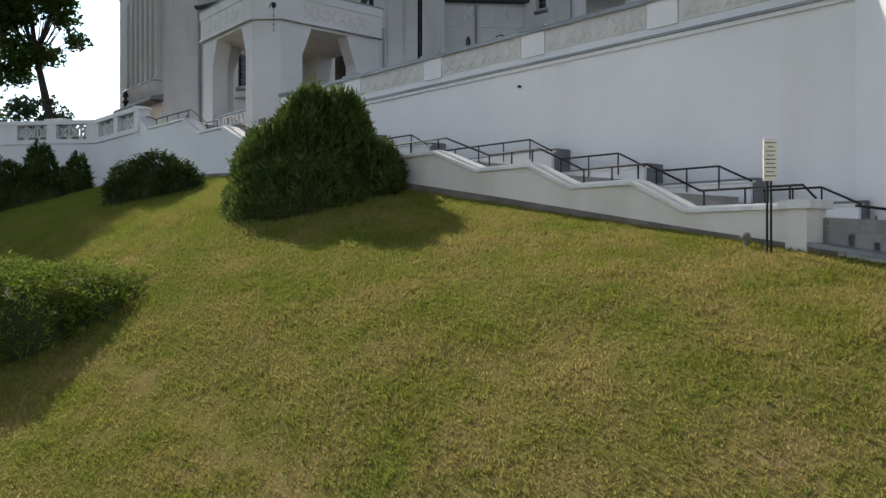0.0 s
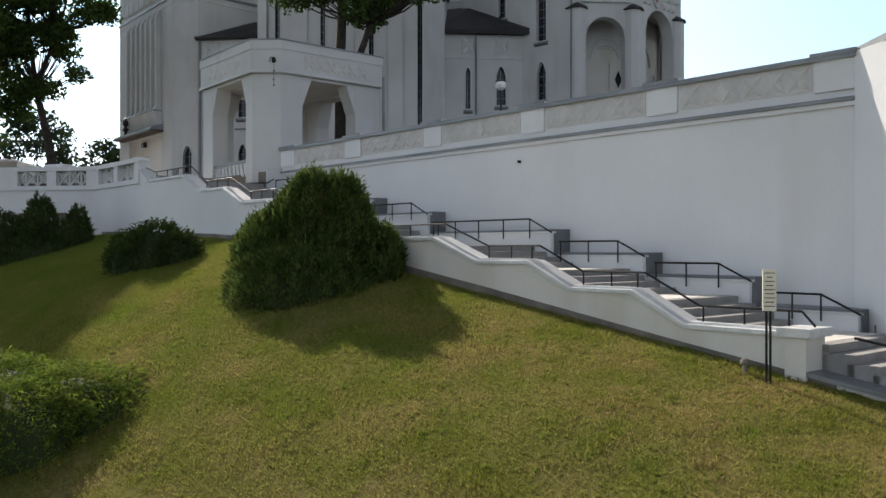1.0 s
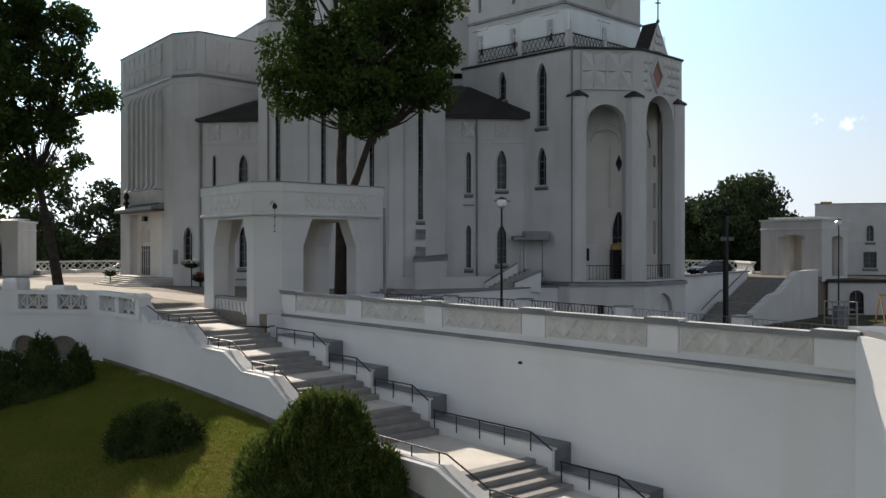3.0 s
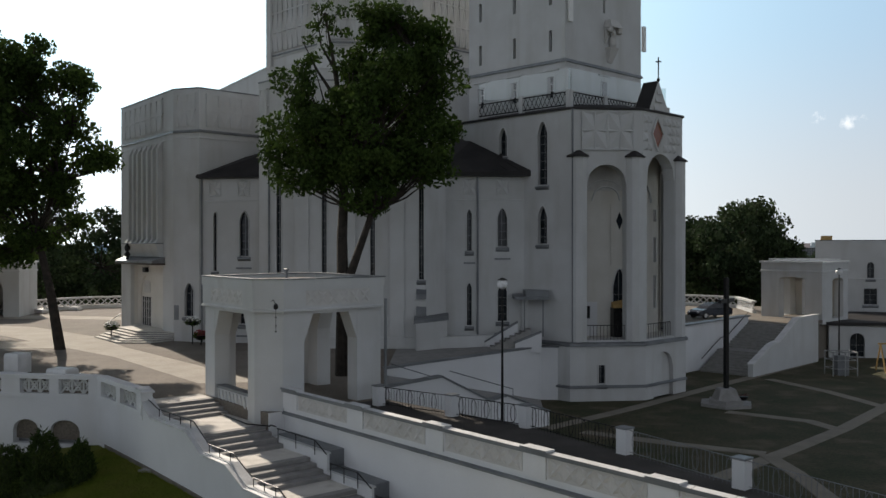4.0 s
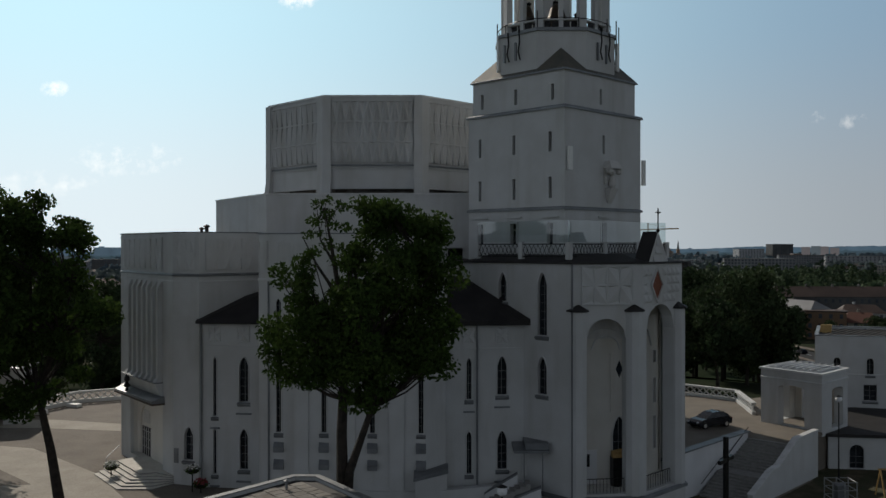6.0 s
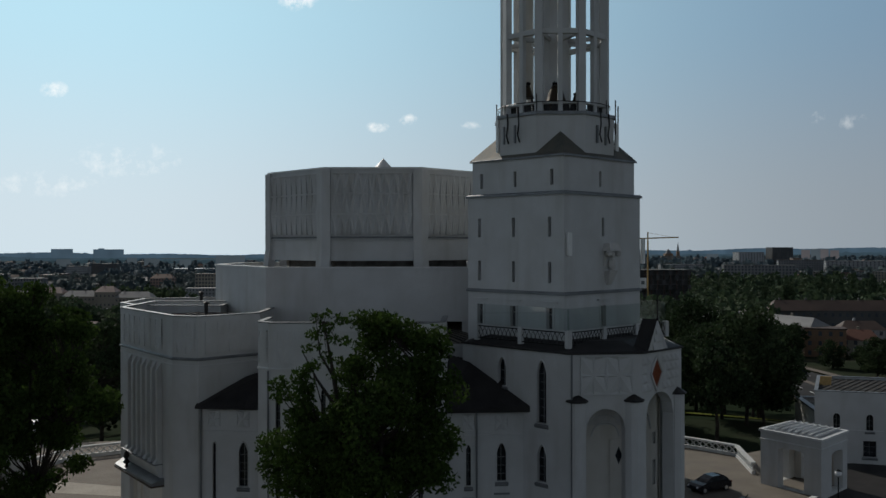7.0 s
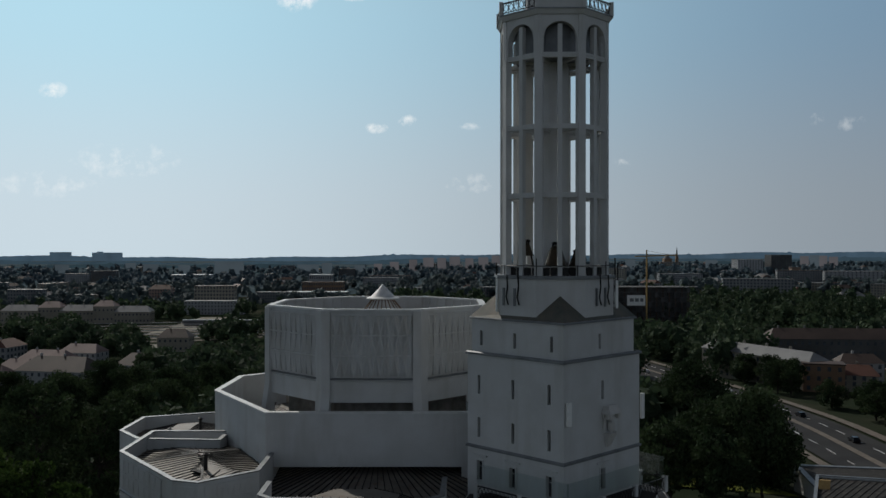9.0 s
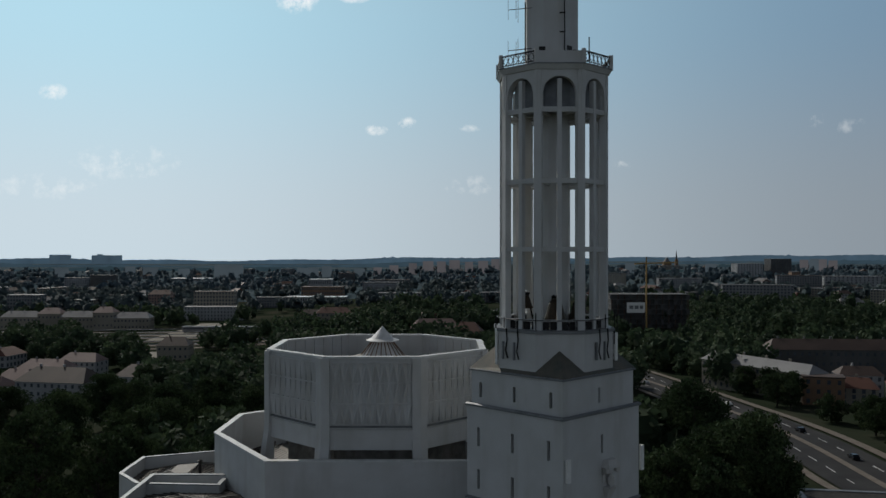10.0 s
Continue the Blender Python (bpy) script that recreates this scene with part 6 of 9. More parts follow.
for k in range(5):
    part("cable_clip", Build().bar((9.1, 68.38, 64.4 + 1.5 * k), (9.55, 68.38, 64.4 + 1.5 * k), 0.045, 5), IRON, church)
for x, y, z0, z1 in ((6.3, 67.0, 63.3, 67.8), (11.2, 67.2, 63.3, 65.2), (13.6, 69.5, 41.5, 44.2), (13.9, 70, 40, 43.8), (4.2, 69.0, 40.5, 43.8)):
    ant = Build().bar((x, y, z0), (x, y, z1), 0.05, 5)
    if x == 6.3:
        for z in (64.1, 67.2):
            ant.bar((5.0, 67.0, z), (6.8, 67.1, z + 0.2), 0.035, 4)
            for xe, he in ((5.0, 0.75), (5.6, 0.7), (5.75, 0.95), (6.3, 0.6)):
                ant.bar((xe, 67.0, z - he), (xe, 67.0, z + he), 0.022, 4)
    part("antenna", ant, IRON, church, "dark mast aerial")
for x, y, z0, z1, s in ((13.7, 69.6, 40.2, 42.4, 0.3), (4.3, 68.8, 40.0, 42.8, 0.3), (16.0, 70.6, 31.3, 33.3, 0.35), (9.15, 63.85, 32.0, 33.7, 0.4)):
    part("antenna_panel", Build().box(x, y, z0, z1, s, 0.2, 0.7), WHITEPAINT, church, "white panel aerial")
# bells, frames and cables inside the foot of the open lattice
BRONZE = mat("dull_bronze", (0.05, 0.04, 0.03), (0.08, 0.06, 0.04), 3, 0.4, 0.8, 0.05, 20)
for x, y, r_, zt in ((8.75, 68.2, 1.05, 45.2), (10.6, 69.6, 0.7, 44.6), (6.6, 69.4, 0.6, 45.4), (9.2, 73.2, 0.9, 45.0)):
    zb = zt - 1.75 * r_
    part("bell", Build().spin(x, y, [(r_, zb), (r_ * 0.86, zb + 0.25 * r_), (r_ * 0.66, zb + 0.8 * r_), (r_ * 0.5, zb + 1.35 * r_), (r_ * 0.3, zb + 1.65 * r_), (0.05, zt)], 18), BRONZE, church, "bronze bell hung in the open lattice")
    part("bell_frame", Build().bar((x - r_ * 1.1, y, 42.9), (x - 0.1, y, zt + 0.25), 0.07, 5).bar((x + r_ * 1.1, y, 42.9), (x + 0.1, y, zt + 0.25), 0.07, 5).bar((x - 0.3, y, zt + 0.1), (x + 0.3, y, zt + 0.1), 0.1, 5), IRON, church)
part("cable_duct", Build().box(6.8, 71.2, 45.7, 59.6, 0.6, 0.5, 0.3), CREAM, church, "pale duct down the inside of the lattice")
rng = random.Random(8)
for k in range(34):
    w_ = k * 2 * math.pi / 34
    part("guard_mesh", Build().box(8.85 + 3.95 * math.cos(w_), 70.5 + 3.95 * math.sin(w_), 42.8, 43.45, 0.62, 0.04, w_ + math.pi / 2), IRON, church)
for k in range(9):
    w_ = k * 0.7 + 0.1
    x, y = 8.85 + 4.5 * math.cos(w_), 70.5 + 4.5 * math.sin(w_)
    part("cable_post", Build().bar((x, y, 42.7), (x, y, 43.5 + 0.7 * rng.random()), 0.04, 5), IRON, church)
for w_ in (-2.55, -2.3, -0.85, -0.6, -0.35):
    x, y = 8.85 + 4.72 * math.cos(w_), 70.5 + 4.72 * math.sin(w_)
    part("cable_run", Build().tube([(x, y, 42.9), (x + 0.05, y, 42.0), (x - 0.06, y - 0.05, 41.2), (x + 0.1, y, 40.6)], 0.06, 5), IRON, church)
    part("feeder_box", Build().box(x - 0.25, y - 0.05, 40.4 + 0.3 * rng.random(), 41.9, 0.16, 0.14, w_), SHEET, church)
part("cable_ring", Build().tube([(8.85 + 4.5 * math.cos(k * 0.3927 + 0.39), 70.5 + 4.5 * math.sin(k * 0.3927 + 0.39), 43.6) for k in range(17)], 0.035, 5), IRON, church, "dark guard rail round the lattice foot")
# weathered niche carving on the shaft: hood, worn figure and console in one piece
def on_sh(s_, k_):
    return off(SH[1], SH[2], s_, k_)


m = Build()
m.taper([on_sh(4.7, -0.75), on_sh(6.2, -0.75), on_sh(6.2, 0.02), on_sh(4.7, 0.02)], 32.35, [on_sh(4.9, -0.5), on_sh(6.0, -0.5), on_sh(6.0, 0.02), on_sh(4.9, 0.02)], 32.95)
for a_ in (4.85, 6.05):
    m.spin(*on_sh(a_, -0.5), [(0.1, 31.9), (0.24, 32.0), (0.26, 32.3), (0.12, 32.4)], 7)
m.spin(*on_sh(5.55, -0.28), [(0.14, 30.85), (0.3, 31.1), (0.28, 31.6), (0.12, 31.8), (0.2, 31.95), (0.18, 32.2), (0.05, 32.33)], 8)
m.prism([on_sh(4.8, -0.12), on_sh(5.05, -0.12), on_sh(5.05, 0.02), on_sh(4.8, 0.02)], 31.2, 32.4)
m.taper([on_sh(5.2, -0.1), on_sh(5.7, -0.1), on_sh(5.7, 0.02), on_sh(5.2, 0.02)], 29.75, [on_sh(4.9, -0.6), on_sh(5.9, -0.6), on_sh(5.9, 0.02), on_sh(4.9, 0.02)], 30.85)
part("niche_carving", m, ROUGHCAST, church, "weathered stone niche carving with a hood")

# ---- plants ----


def leaf_cloud(b, rng, c, r, n, size, flat=0.7):
    """Many small leaves round a centre."""
    for _ in range(n):
        d = Vector((rng.gauss(0, 1), rng.gauss(0, 1), rng.gauss(0, 1))).normalized() * (rng.random() ** 0.4)
        p = Vector(c) + Vector((d.x * r, d.y * r, d.z * r * flat))
        e = Vector((rng.gauss(0, 1), rng.gauss(0, 1), rng.gauss(0, 0.6))).normalized()
        g_ = e.orthogonal().normalized()
        g_.rotate(Matrix.Rotation(rng.random() * 6.28, 3, e))
        k = size * (0.6 + 0.8 * rng.random())
        q = e.cross(g_)
        b.face(p - g_ * k, p + q * k * 0.55, p + g_ * k, p - q * k * 0.55)


def tree(name, x, y, z, trunk, clumps, leaves, size, label, seed, r0=0.4, mat_=LEAF, group="trees"):
    """trunk: points of each stem with a radius at foot; clumps: (dx, dy, dz, radius) of foliage."""
    rng = random.Random(seed)
    ob = tagged(new(name), label, "tree", group)
    m = Build()
    for stem, rad in trunk:
        k = len(stem) - 1
        for i in range(k):
            m.bar(Vector(stem[i]) + Vector((x, y, z)), Vector(stem[i + 1]) + Vector((x, y, z)), rad * (1 - i / (k + 0.4)), 8, rad * (1 - (i + 1) / (k + 0.4)))
    heads = [Vector(s[i]) for s, _ in trunk[:2] for i in (len(s) // 2, -1)]
    for c in clumps:
        v = Vector(c[:3])
        h = min(heads, key=lambda w_: (w_ - v).length + (4 if w_.z > v.z else 0))
        mid = h.lerp(v, 0.5) + Vector((0, 0, -0.3))
        o = Vector((x, y, z))
        thin = 0.35 if c[3] < 0.55 else 1.0
        m.bar(h + o, mid + o, r0 * 0.2 * thin, 5, r0 * 0.13 * thin)
        m.bar(mid + o, v + o, r0 * 0.13 * thin, 5, r0 * 0.05 * thin)
    part("trunk", m, BARK, ob, "dark rough bark")
    f = Build()
    for c in clumps:
        leaf_cloud(f, rng, (x + c[0], y + c[1], z + c[2]), c[3], int(leaves * c[3] ** 2), size)
    part("crown", f, mat_, ob)
    return ob


def crown(rng, cx, cy, z0, z1, r, n, cr):
    """Foliage clumps spread over an uneven egg-shaped crown."""
    out = []
    for k in range(n):
        t = (k + rng.random()) / n
        z = z0 + (z1 - z0) * t
        prof = r * (math.sin(math.pi * (0.12 + 0.83 * t)) ** 0.7)
        w = rng.random() * 6.283
        d = prof * (0.35 + 0.65 * rng.random() ** 0.6)
        out.append((cx + d * math.cos(w), cy + d * math.sin(w), z, cr * (0.7 + 0.6 * rng.random())))
    return out


def lobed_crown(rng, lobes, n, cr):
    """Foliage clumps in and on uneven lobes (dx, dy, dz, rx, ry, rz)."""
    out = []
    total = sum(q[3] * q[5] for q in lobes)
    for dx, dy, dz, rx, ry, rz in lobes:
        for _ in range(max(3, int(n * rx * rz / total))):
            d = Vector((rng.gauss(0, 1), rng.gauss(0, 1), rng.gauss(0, 1))).normalized() * (0.35 + 0.65 * rng.random() ** 0.5)
            out.append((dx + d.x * rx, dy + d.y * ry, dz + d.z * rz, cr * (0.6 + 0.7 * rng.random())))
    return out


rng = random.Random(5)
MAPLE = [(-2.6, 0, 13.2, 2.4, 2.4, 2.2), (0.6, -0.4, 13.6, 3.0, 3.0, 3.2), (3.3, 0.2, 13.6, 1.9, 2.2, 2.2), (0.2, 0, 11.2, 2.9, 2.6, 1.6), (-3.6, 0.3, 11.7, 0.9, 1.2, 1.0), (-1.6, 0.2, 15.6, 1.7, 1.9, 1.4),
         (2.4, -0.2, 16.6, 2.2, 2.2, 1.8), (0.9, 0.3, 16.6, 1.5, 2.0, 2.2), (2.0, 0.2, 19.5, 1.35, 1.5, 1.5), (3.7, 0.1, 18.6, 0.7, 0.9, 1.0), (0.7, 0.2, 19.4, 0.8, 1.0, 1.6), (4.6, 0, 15.6, 0.7, 0.9, 0.9), (4.2, 0, 11.4, 1.1, 1.2, 0.9), (-3.3, 0, 16.6, 1.0, 1.2, 1.0), (4.5, 0, 17.0, 1.0, 1.2, 1.2), (4.0, 0, 19.2, 1.0, 1.1, 1.0), (4.3, 0.2, 13.4, 1.3, 1.5, 1.3)]
tree("maple_tree", -4.9, 48.5, 8.2, [([(-0.75, 0, -0.3), (-0.7, 0, 4), (-0.75, 0, 8), (-0.6, 0.2, 12), (-0.9, 0.2, 15.6), (-1.3, 0.1, 18.2), (-1.7, 0, 20.4)], 0.42), ([(-0.5, 0, -0.3), (-0.44, -0.1, 4), (-0.3, -0.2, 5.9), (0.35, -0.3, 7.7), (0.95, -0.3, 9.4), (1.4, -0.2, 12), (1.7, 0, 17), (1.9, 0, 20.2)], 0.34),
     ([(-0.9, 0.2, 15.4), (-2.1, 0.1, 17.2), (-2.9, 0, 18.8)], 0.12), ([(-1.1, 0.1, 17.2), (-1.9, 0, 18.6), (-2.1, 0, 20.4)], 0.09)],
     lobed_crown(rng, MAPLE, 250, 0.95) + [(-2.1, 0, 20.6, 0.45), (-1.6, 0, 20.8, 0.4), (-0.8, 0.1, 20.5, 0.5), (-1.2, 0, 19.4, 0.45), (-2.6, 0, 18.9, 0.4), (-2.0, 0, 19.0, 0.3), (-0.5, 0, 19.3, 0.4), (-0.7, 0.1, 18.2, 0.4), (-1.5, 0, 18.4, 0.5), (-2.4, 0.1, 17.9, 0.55), (-2.9, 0, 17.6, 0.5), (-1.0, 0.1, 17.4, 0.6), (-2.2, 0, 19.7, 0.5), (-1.5, 0.2, 20.0, 0.5)], 255, 0.125, "broad green maple with two dark stems behind the pavilion", 11)
tree("ash_tree", -26.7, 60.8, 8.4, [([(0.2, 0, -0.3), (-0.5, 0, 4), (-1.4, 0, 8), (-1.9, 0, 12), (-1.8, 0, 19)], 0.4), ([(-1.4, 0, 8), (0.0, 0.3, 12), (0.8, 0.4, 15)], 0.2)],
     lobed_crown(rng, [(-2.1, 0, 20.8, 1.5, 1.6, 1.7), (0.0, 0.2, 19.2, 2.0, 1.8, 1.2), (1.9, 0, 18.2, 1.0, 1.2, 0.9), (-2.8, 0.3, 17.6, 2.3, 2.2, 1.7), (0.4, -0.3, 15.8, 2.0, 2.0, 1.3), (2.4, 0, 13.7, 1.2, 1.4, 1.5), (-1.6, 0.2, 13.0, 2.3, 2.3, 1.7), (-3.2, -0.3, 10.6, 1.9, 1.9, 1.4), (0.5, 0.3, 11.0, 1.4, 1.6, 1.0), (-1.6, -0.2, 8.2, 1.6, 1.6, 1.1), (-3.2, 0, 6.9, 1.3, 1.3, 0.8), (1.2, 0.4, 8.9, 0.8, 0.9, 0.6)], 165, 0.92), 200, 0.15, "tall slender dark green ash tree on the forecourt", 12)


def shrub(name, x, y, z, lobes, n, size, label, seed, mat_, sprays=0.5, group="shrubs"):
    """A dense evergreen: an inner mass coloured dark for the shade within, and many upright sprays on uneven lobes (dx,
    dy, rx, ry, h).
    """
    rng = random.Random(seed)
    ob = tagged(new(name), label, "shrub", group)
    f = Build()
    for dx, dy, rx, ry, h, zb in lobes:
        core = Build()
        rings = []
        for k in range(7):
            t = k / 6
            rr = min(1, 0.84 + 0.5 * t) * math.sqrt(max(0, 1 - t ** 3.2)) * 0.88
            rings.append([(x + dx + rx * rr * math.cos(w_ * math.pi / 6), y + dy + ry * rr * math.sin(w_ * math.pi / 6), z + zb + (h - zb) * t * 0.93) for w_ in range(12)])
        for r1, r2 in zip(rings, rings[1:]):
            for k in range(12):
                core.face(r1[k], r1[(k + 1) % 12], r2[(k + 1) % 12], r2[k])
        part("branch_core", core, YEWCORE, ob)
        area = int(n * (rx + ry) * h * (4.4 if size < 0.15 else 1))
        for _ in range(area):
            t = rng.random() ** 0.8
            w_ = rng.random() * 6.283
            bumpy = 1 + 0.26 * noise.noise(Vector((math.cos(w_) * 2.2 + dx, math.sin(w_) * 2.2 + dy, t * 4 + seed))) + 0.3 * noise.noise(Vector((math.cos(w_) * 6.5 + dx, math.sin(w_) * 6.5 + dy, t * 6 + seed)))
            rr = min(1, 0.84 + 0.5 * t) * math.sqrt(max(0, 1 - t ** 3.2)) * (0.86 + 0.2 * rng.random()) * bumpy
            p = Vector((x + dx + rx * rr * math.cos(w_), y + dy + ry * rr * math.sin(w_), z + zb + (h - zb) * t * (1 + 0.3 * (bumpy - 1)) + 0.22 * rng.random() ** 2))
            out = Vector((math.cos(w_), math.sin(w_), 0.0))
            up = (Vector((0, 0, 1)) * sprays + out * (1.2 - sprays) + Vector((rng.gauss(0, 0.35), rng.gauss(0, 0.35), rng.gauss(0, 0.3)))).normalized()
            side = up.cross(Vector((rng.gauss(0, 1), rng.gauss(0, 1), rng.gauss(0, 1)))).normalized()
            k = size * (0.6 + 0.9 * rng.random())
            f.face(p - side * k * 0.12, p + up * k * 0.45 + side * k * 0.17, p + up * k * 1.25, p + up * k * 0.5 - side * k * 0.19)
    part("foliage", f, mat_, ob)
    return ob


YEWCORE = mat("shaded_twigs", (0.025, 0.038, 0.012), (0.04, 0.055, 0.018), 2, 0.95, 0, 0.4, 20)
shrub("thuja_bush", -3.3, 24.3, 3.45, [(-0.35, 0, 1.1, 1.1, 3.75, -0.6), (0.5, 0.1, 0.95, 1.0, 3.7, 0.0), (-1.5, -0.2, 1.0, 1.2, 2.6, -0.6), (1.5, 0.1, 0.85, 1.0, 2.3, -0.6), (-0.2, -0.5, 1.85, 1.0, 2.0, -0.7), (-0.9, 0, 0.8, 0.9, 3.2, 0.0), (-0.5, -1.25, 1.75, 0.95, 1.7, -0.9)], 820, 0.095, "large rounded dark green thuja bush on the lawn", 21, YEW, 0.75)
shrub("juniper_bush", -9.7, 29.7, height(-9.85, 29.7) - 0.1, [(-0.75, 0, 0.9, 0.9, 1.0, -0.7), (0.05, 0, 1.2, 1.1, 1.38, -0.7), (0.85, -0.2, 0.8, 0.85, 1.05, -0.7)], 560, 0.1, "low dark juniper bush on the slope", 22, DARKYEW, 0.4)
shrub("hedge_bush", -18.4, 38.6, 4.6, [(-3.5, 0, 1.6, 1.2, 2.4, -0.5), (-0.9, 0, 1.1, 1.1, 2.1, -0.5), (0.75, 0, 0.7, 0.8, 2.75, -0.5), (2.35, 0.1, 0.6, 0.7, 2.3, -0.5), (0.8, -0.2, 1.9, 0.9, 1.4, -0.5)], 300, 0.13, "dark green evergreen bushes below the balustrade", 23, DARKYEW, 0.7)
shrub("spreading_juniper", -8.6, 19.9, 1.15, [(-2.4, 1.2, 2.6, 2.2, 1.5, -0.8), (0.2, 0.3, 1.9, 1.7, 1.35, -0.8), (1.2, -0.3, 1.2, 1.2, 1.0, -0.8), (-0.8, -1.0, 2.0, 1.5, 1.25, -0.8), (-2.5, -1.5, 2.4, 1.8, 1.2, -0.8)], 640, 0.085, "wide spreading bright green juniper on the lawn", 24, JUNIPER, 0.35)

# ---- right-hand court, gate and stairs ----
court = thing("court", "paved upper court beyond the church tower", "court", "structure")
part("paving", Build().prism([(1.2, 70), (17.6, 72), (21.2, 75.9), (27.9, 81.9), (31.2, 79.2), (36, 84.2), (40.5, 88.4), (40.5, 94), (44, 100), (38.2, 104), (34.2, 101.5), (29.4, 105.4), (17, 112.4), (-19.8, 112.4)], 3.5, 8.66), COURTPAVE, court)
part("wall", Build().prism([(17.6, 71.4), (21.3, 75.3), (21.0, 75.6), (17.3, 71.9)], 4.0, [9.0, 9.0, 9.0, 9.0]), RENDERED, court)
part("coping", Build().prism([(17.7, 71.2), (21.5, 75.2), (20.9, 75.7), (17.2, 72.0)], 9.0, 9.12), SHEET, court)
part("wall", Build().prism([(21.3, 75.3), (28.2, 81.6), (27.9, 81.9), (21.0, 75.6)], 4.0, [9.0, 9.2, 9.2, 9.0]), RENDERED, court)
part("coping", Build().prism([(21.5, 75.2), (28.4, 81.5), (27.8, 82.1), (20.9, 75.7)], [9.0, 9.2, 9.2, 9.0], [9.12, 9.32, 9.32, 9.12]), SHEET, court)
part("landing", Build().prism([(28.0, 81.95), (31.3, 79.0), (36.0, 83.7), (32.0, 89.0), (29.6, 86.5)], 8.4, 8.675), COURTPAVE, court, "paved landing before the gate")
gs = thing("gate_steps", "long flight of grey steps with white sloping side walls", "steps")
d0, d1 = Vector((23.5, 73.85)), Vector((29.75, 80.35))
perp = Vector((0.72, -0.694)) * 2.2
run = d1 - d0
for i in range(20):
    # nine risers, a landing, then eleven more
    f0 = i * 0.043 if i < 9 else 0.16 + i * 0.042
    f1 = (i + 1) * 0.043 if i < 8 else 0.55 if i == 8 else 0.16 + (i + 1) * 0.042
    z = 5.0 + 3.66 * (i + 1) / 20
    a_, e_ = d0 + run * f0, d0 + run * (f1 + 0.01)
    part("step", Build().prism([tuple(a_ - perp), tuple(a_ + perp), tuple(e_ + perp), tuple(e_ - perp)], z - 0.6, z), STEP, gs)
for t0, t1, za, zb in ((-0.03, 0.38, 6.0, 7.35), (0.38, 0.55, 7.35, 7.5), (0.55, 0.98, 7.5, 9.25), (0.98, 1.5, 9.25, 9.3)):
    a_, e_ = d0 + run * t0 + perp, d0 + run * t1 + perp
    o_ = perp * 0.19
    pts = [tuple(a_), tuple(a_ + o_), tuple(e_ + o_), tuple(e_)]
    part("side_wall", Build().prism(pts, 4.0, [za, za, zb, zb]), PLASTER, gs)
    o2 = perp * 0.03
    part("coping", Build().prism([tuple(a_ - o2), tuple(a_ + o_ + o2), tuple(e_ + o_ + o2), tuple(e_ - o2)], [za, za, zb, zb], [za + 0.1, za + 0.1, zb + 0.1, zb + 0.1]), COPING, gs)
part("rail", Build().tube([(*(d0 + run * f - perp * 0.93), z) for f, z in ((0.0, 6.1), (0.38, 7.6), (0.55, 7.8), (1.0, 9.6))], 0.04, 6), IRON, gs)


def gate_house(pts, z0, z1, label, openings):
    ob = thing("gate_pavilion", label, "pavilion", group="gate pavilions")
    w = Build()
    for i in range(4):
        w.panel(pts[i], pts[(i + 1) % 4], z0, z1, openings.get(i, []), 0.9)
    part("wall", w, PLASTER, ob)
    ii = inset(pts, 0.9)
    w = Build()
    for i in range(4):
        j = (i + 1) % 4
        L = (Vector(pts[j]) - Vector(pts[i])).length
        sh = [(L - 0.9 - h[1] - 0.0, L - 0.9 - h[0], h[2], h[3], h[4]) for h in openings.get(i, [])]
        w.panel(ii[j], ii[i], z0, z1 - 0.8, sh, 0.0)
    part("inner_wall", w, CREAM, ob)
    part("ceiling", Build().face(*[(*p, z1 - 0.82) for p in ii[::-1]]), PLASTER, ob)
    part("cornice", Build().prism(inset(pts, -0.15), z1, z1 + 0.18), COPING, ob)
    part("roof", Build().taper(inset(pts, 0.2), z1 + 0.18, inset(pts, 2.2), z1 + 0.4), SHEET, ob, "pale patched flat roof")
    m = Build()
    a, b, c_, d_ = inset(pts, 0.3)
    for i in range(8):
        t = (i + 0.5) / 8
        p, q = Vector(a).lerp(Vector(b), t), Vector(d_).lerp(Vector(c_), t)
        m.beam((p.x, p.y, z1 + 0.36), (q.x, q.y, z1 + 0.36), 0.06, 0.1)
    part("roof_seam", m, COPING, ob)
    ledge(ob, pts, z1 - 0.9, 0.2, 0.08, True, PLASTER, "moulding")
    return ob


gate_house([(32.1, 89.1), (36.0, 83.85), (40.45, 88.2), (36.7, 92.9)], 8.2, 14.05, "white gate pavilion with arched openings at the head of the steps", {0: [(1.95, 4.75, 8.7, 12.72, 0.3)], 1: [(2.4, 5.1, 8.7, 12.6, 0.3)], 2: [(1.9, 4.4, 8.7, 12.6, 0.3)], 3: [(2.0, 4.6, 8.7, 12.6, 0.3)]})
gate_house([(-48.5, 86.5), (-42.8, 88.5), (-43.5, 94), (-49, 94)], 8.1, 14.0, "white gate pavilion with an arched opening beside the forecourt", {0: [(1.8, 4.6, 8.2, 12.6, 1.2)]})

pres = thing("presbytery", "white plastered two-storey parish building with small windows", "house")
LOWB = [(37.0, 84.7), (62, 81.5), (62, 98), (40, 98)]
part("lower_wall", Build().panel(LOWB[0], LOWB[1], 4.0, 8.1, [(1.9, 3.3, 5.1, 7.4, 0.65), (6.0, 7.4, 5.1, 7.4, 0.65)], 0.3), PLASTER, pres)
part("lower_wall", Build().panel(LOWB[3], LOWB[0], 4.0, 8.1), PLASTER, pres)
part("lower_roof", Build().prism(inset(LOWB, -0.3), 8.1, 8.4), DARKROOF, pres)
UP = [(41.9, 99.4), (64.4, 93.2), (69.4, 104.7), (47.1, 110.9)]
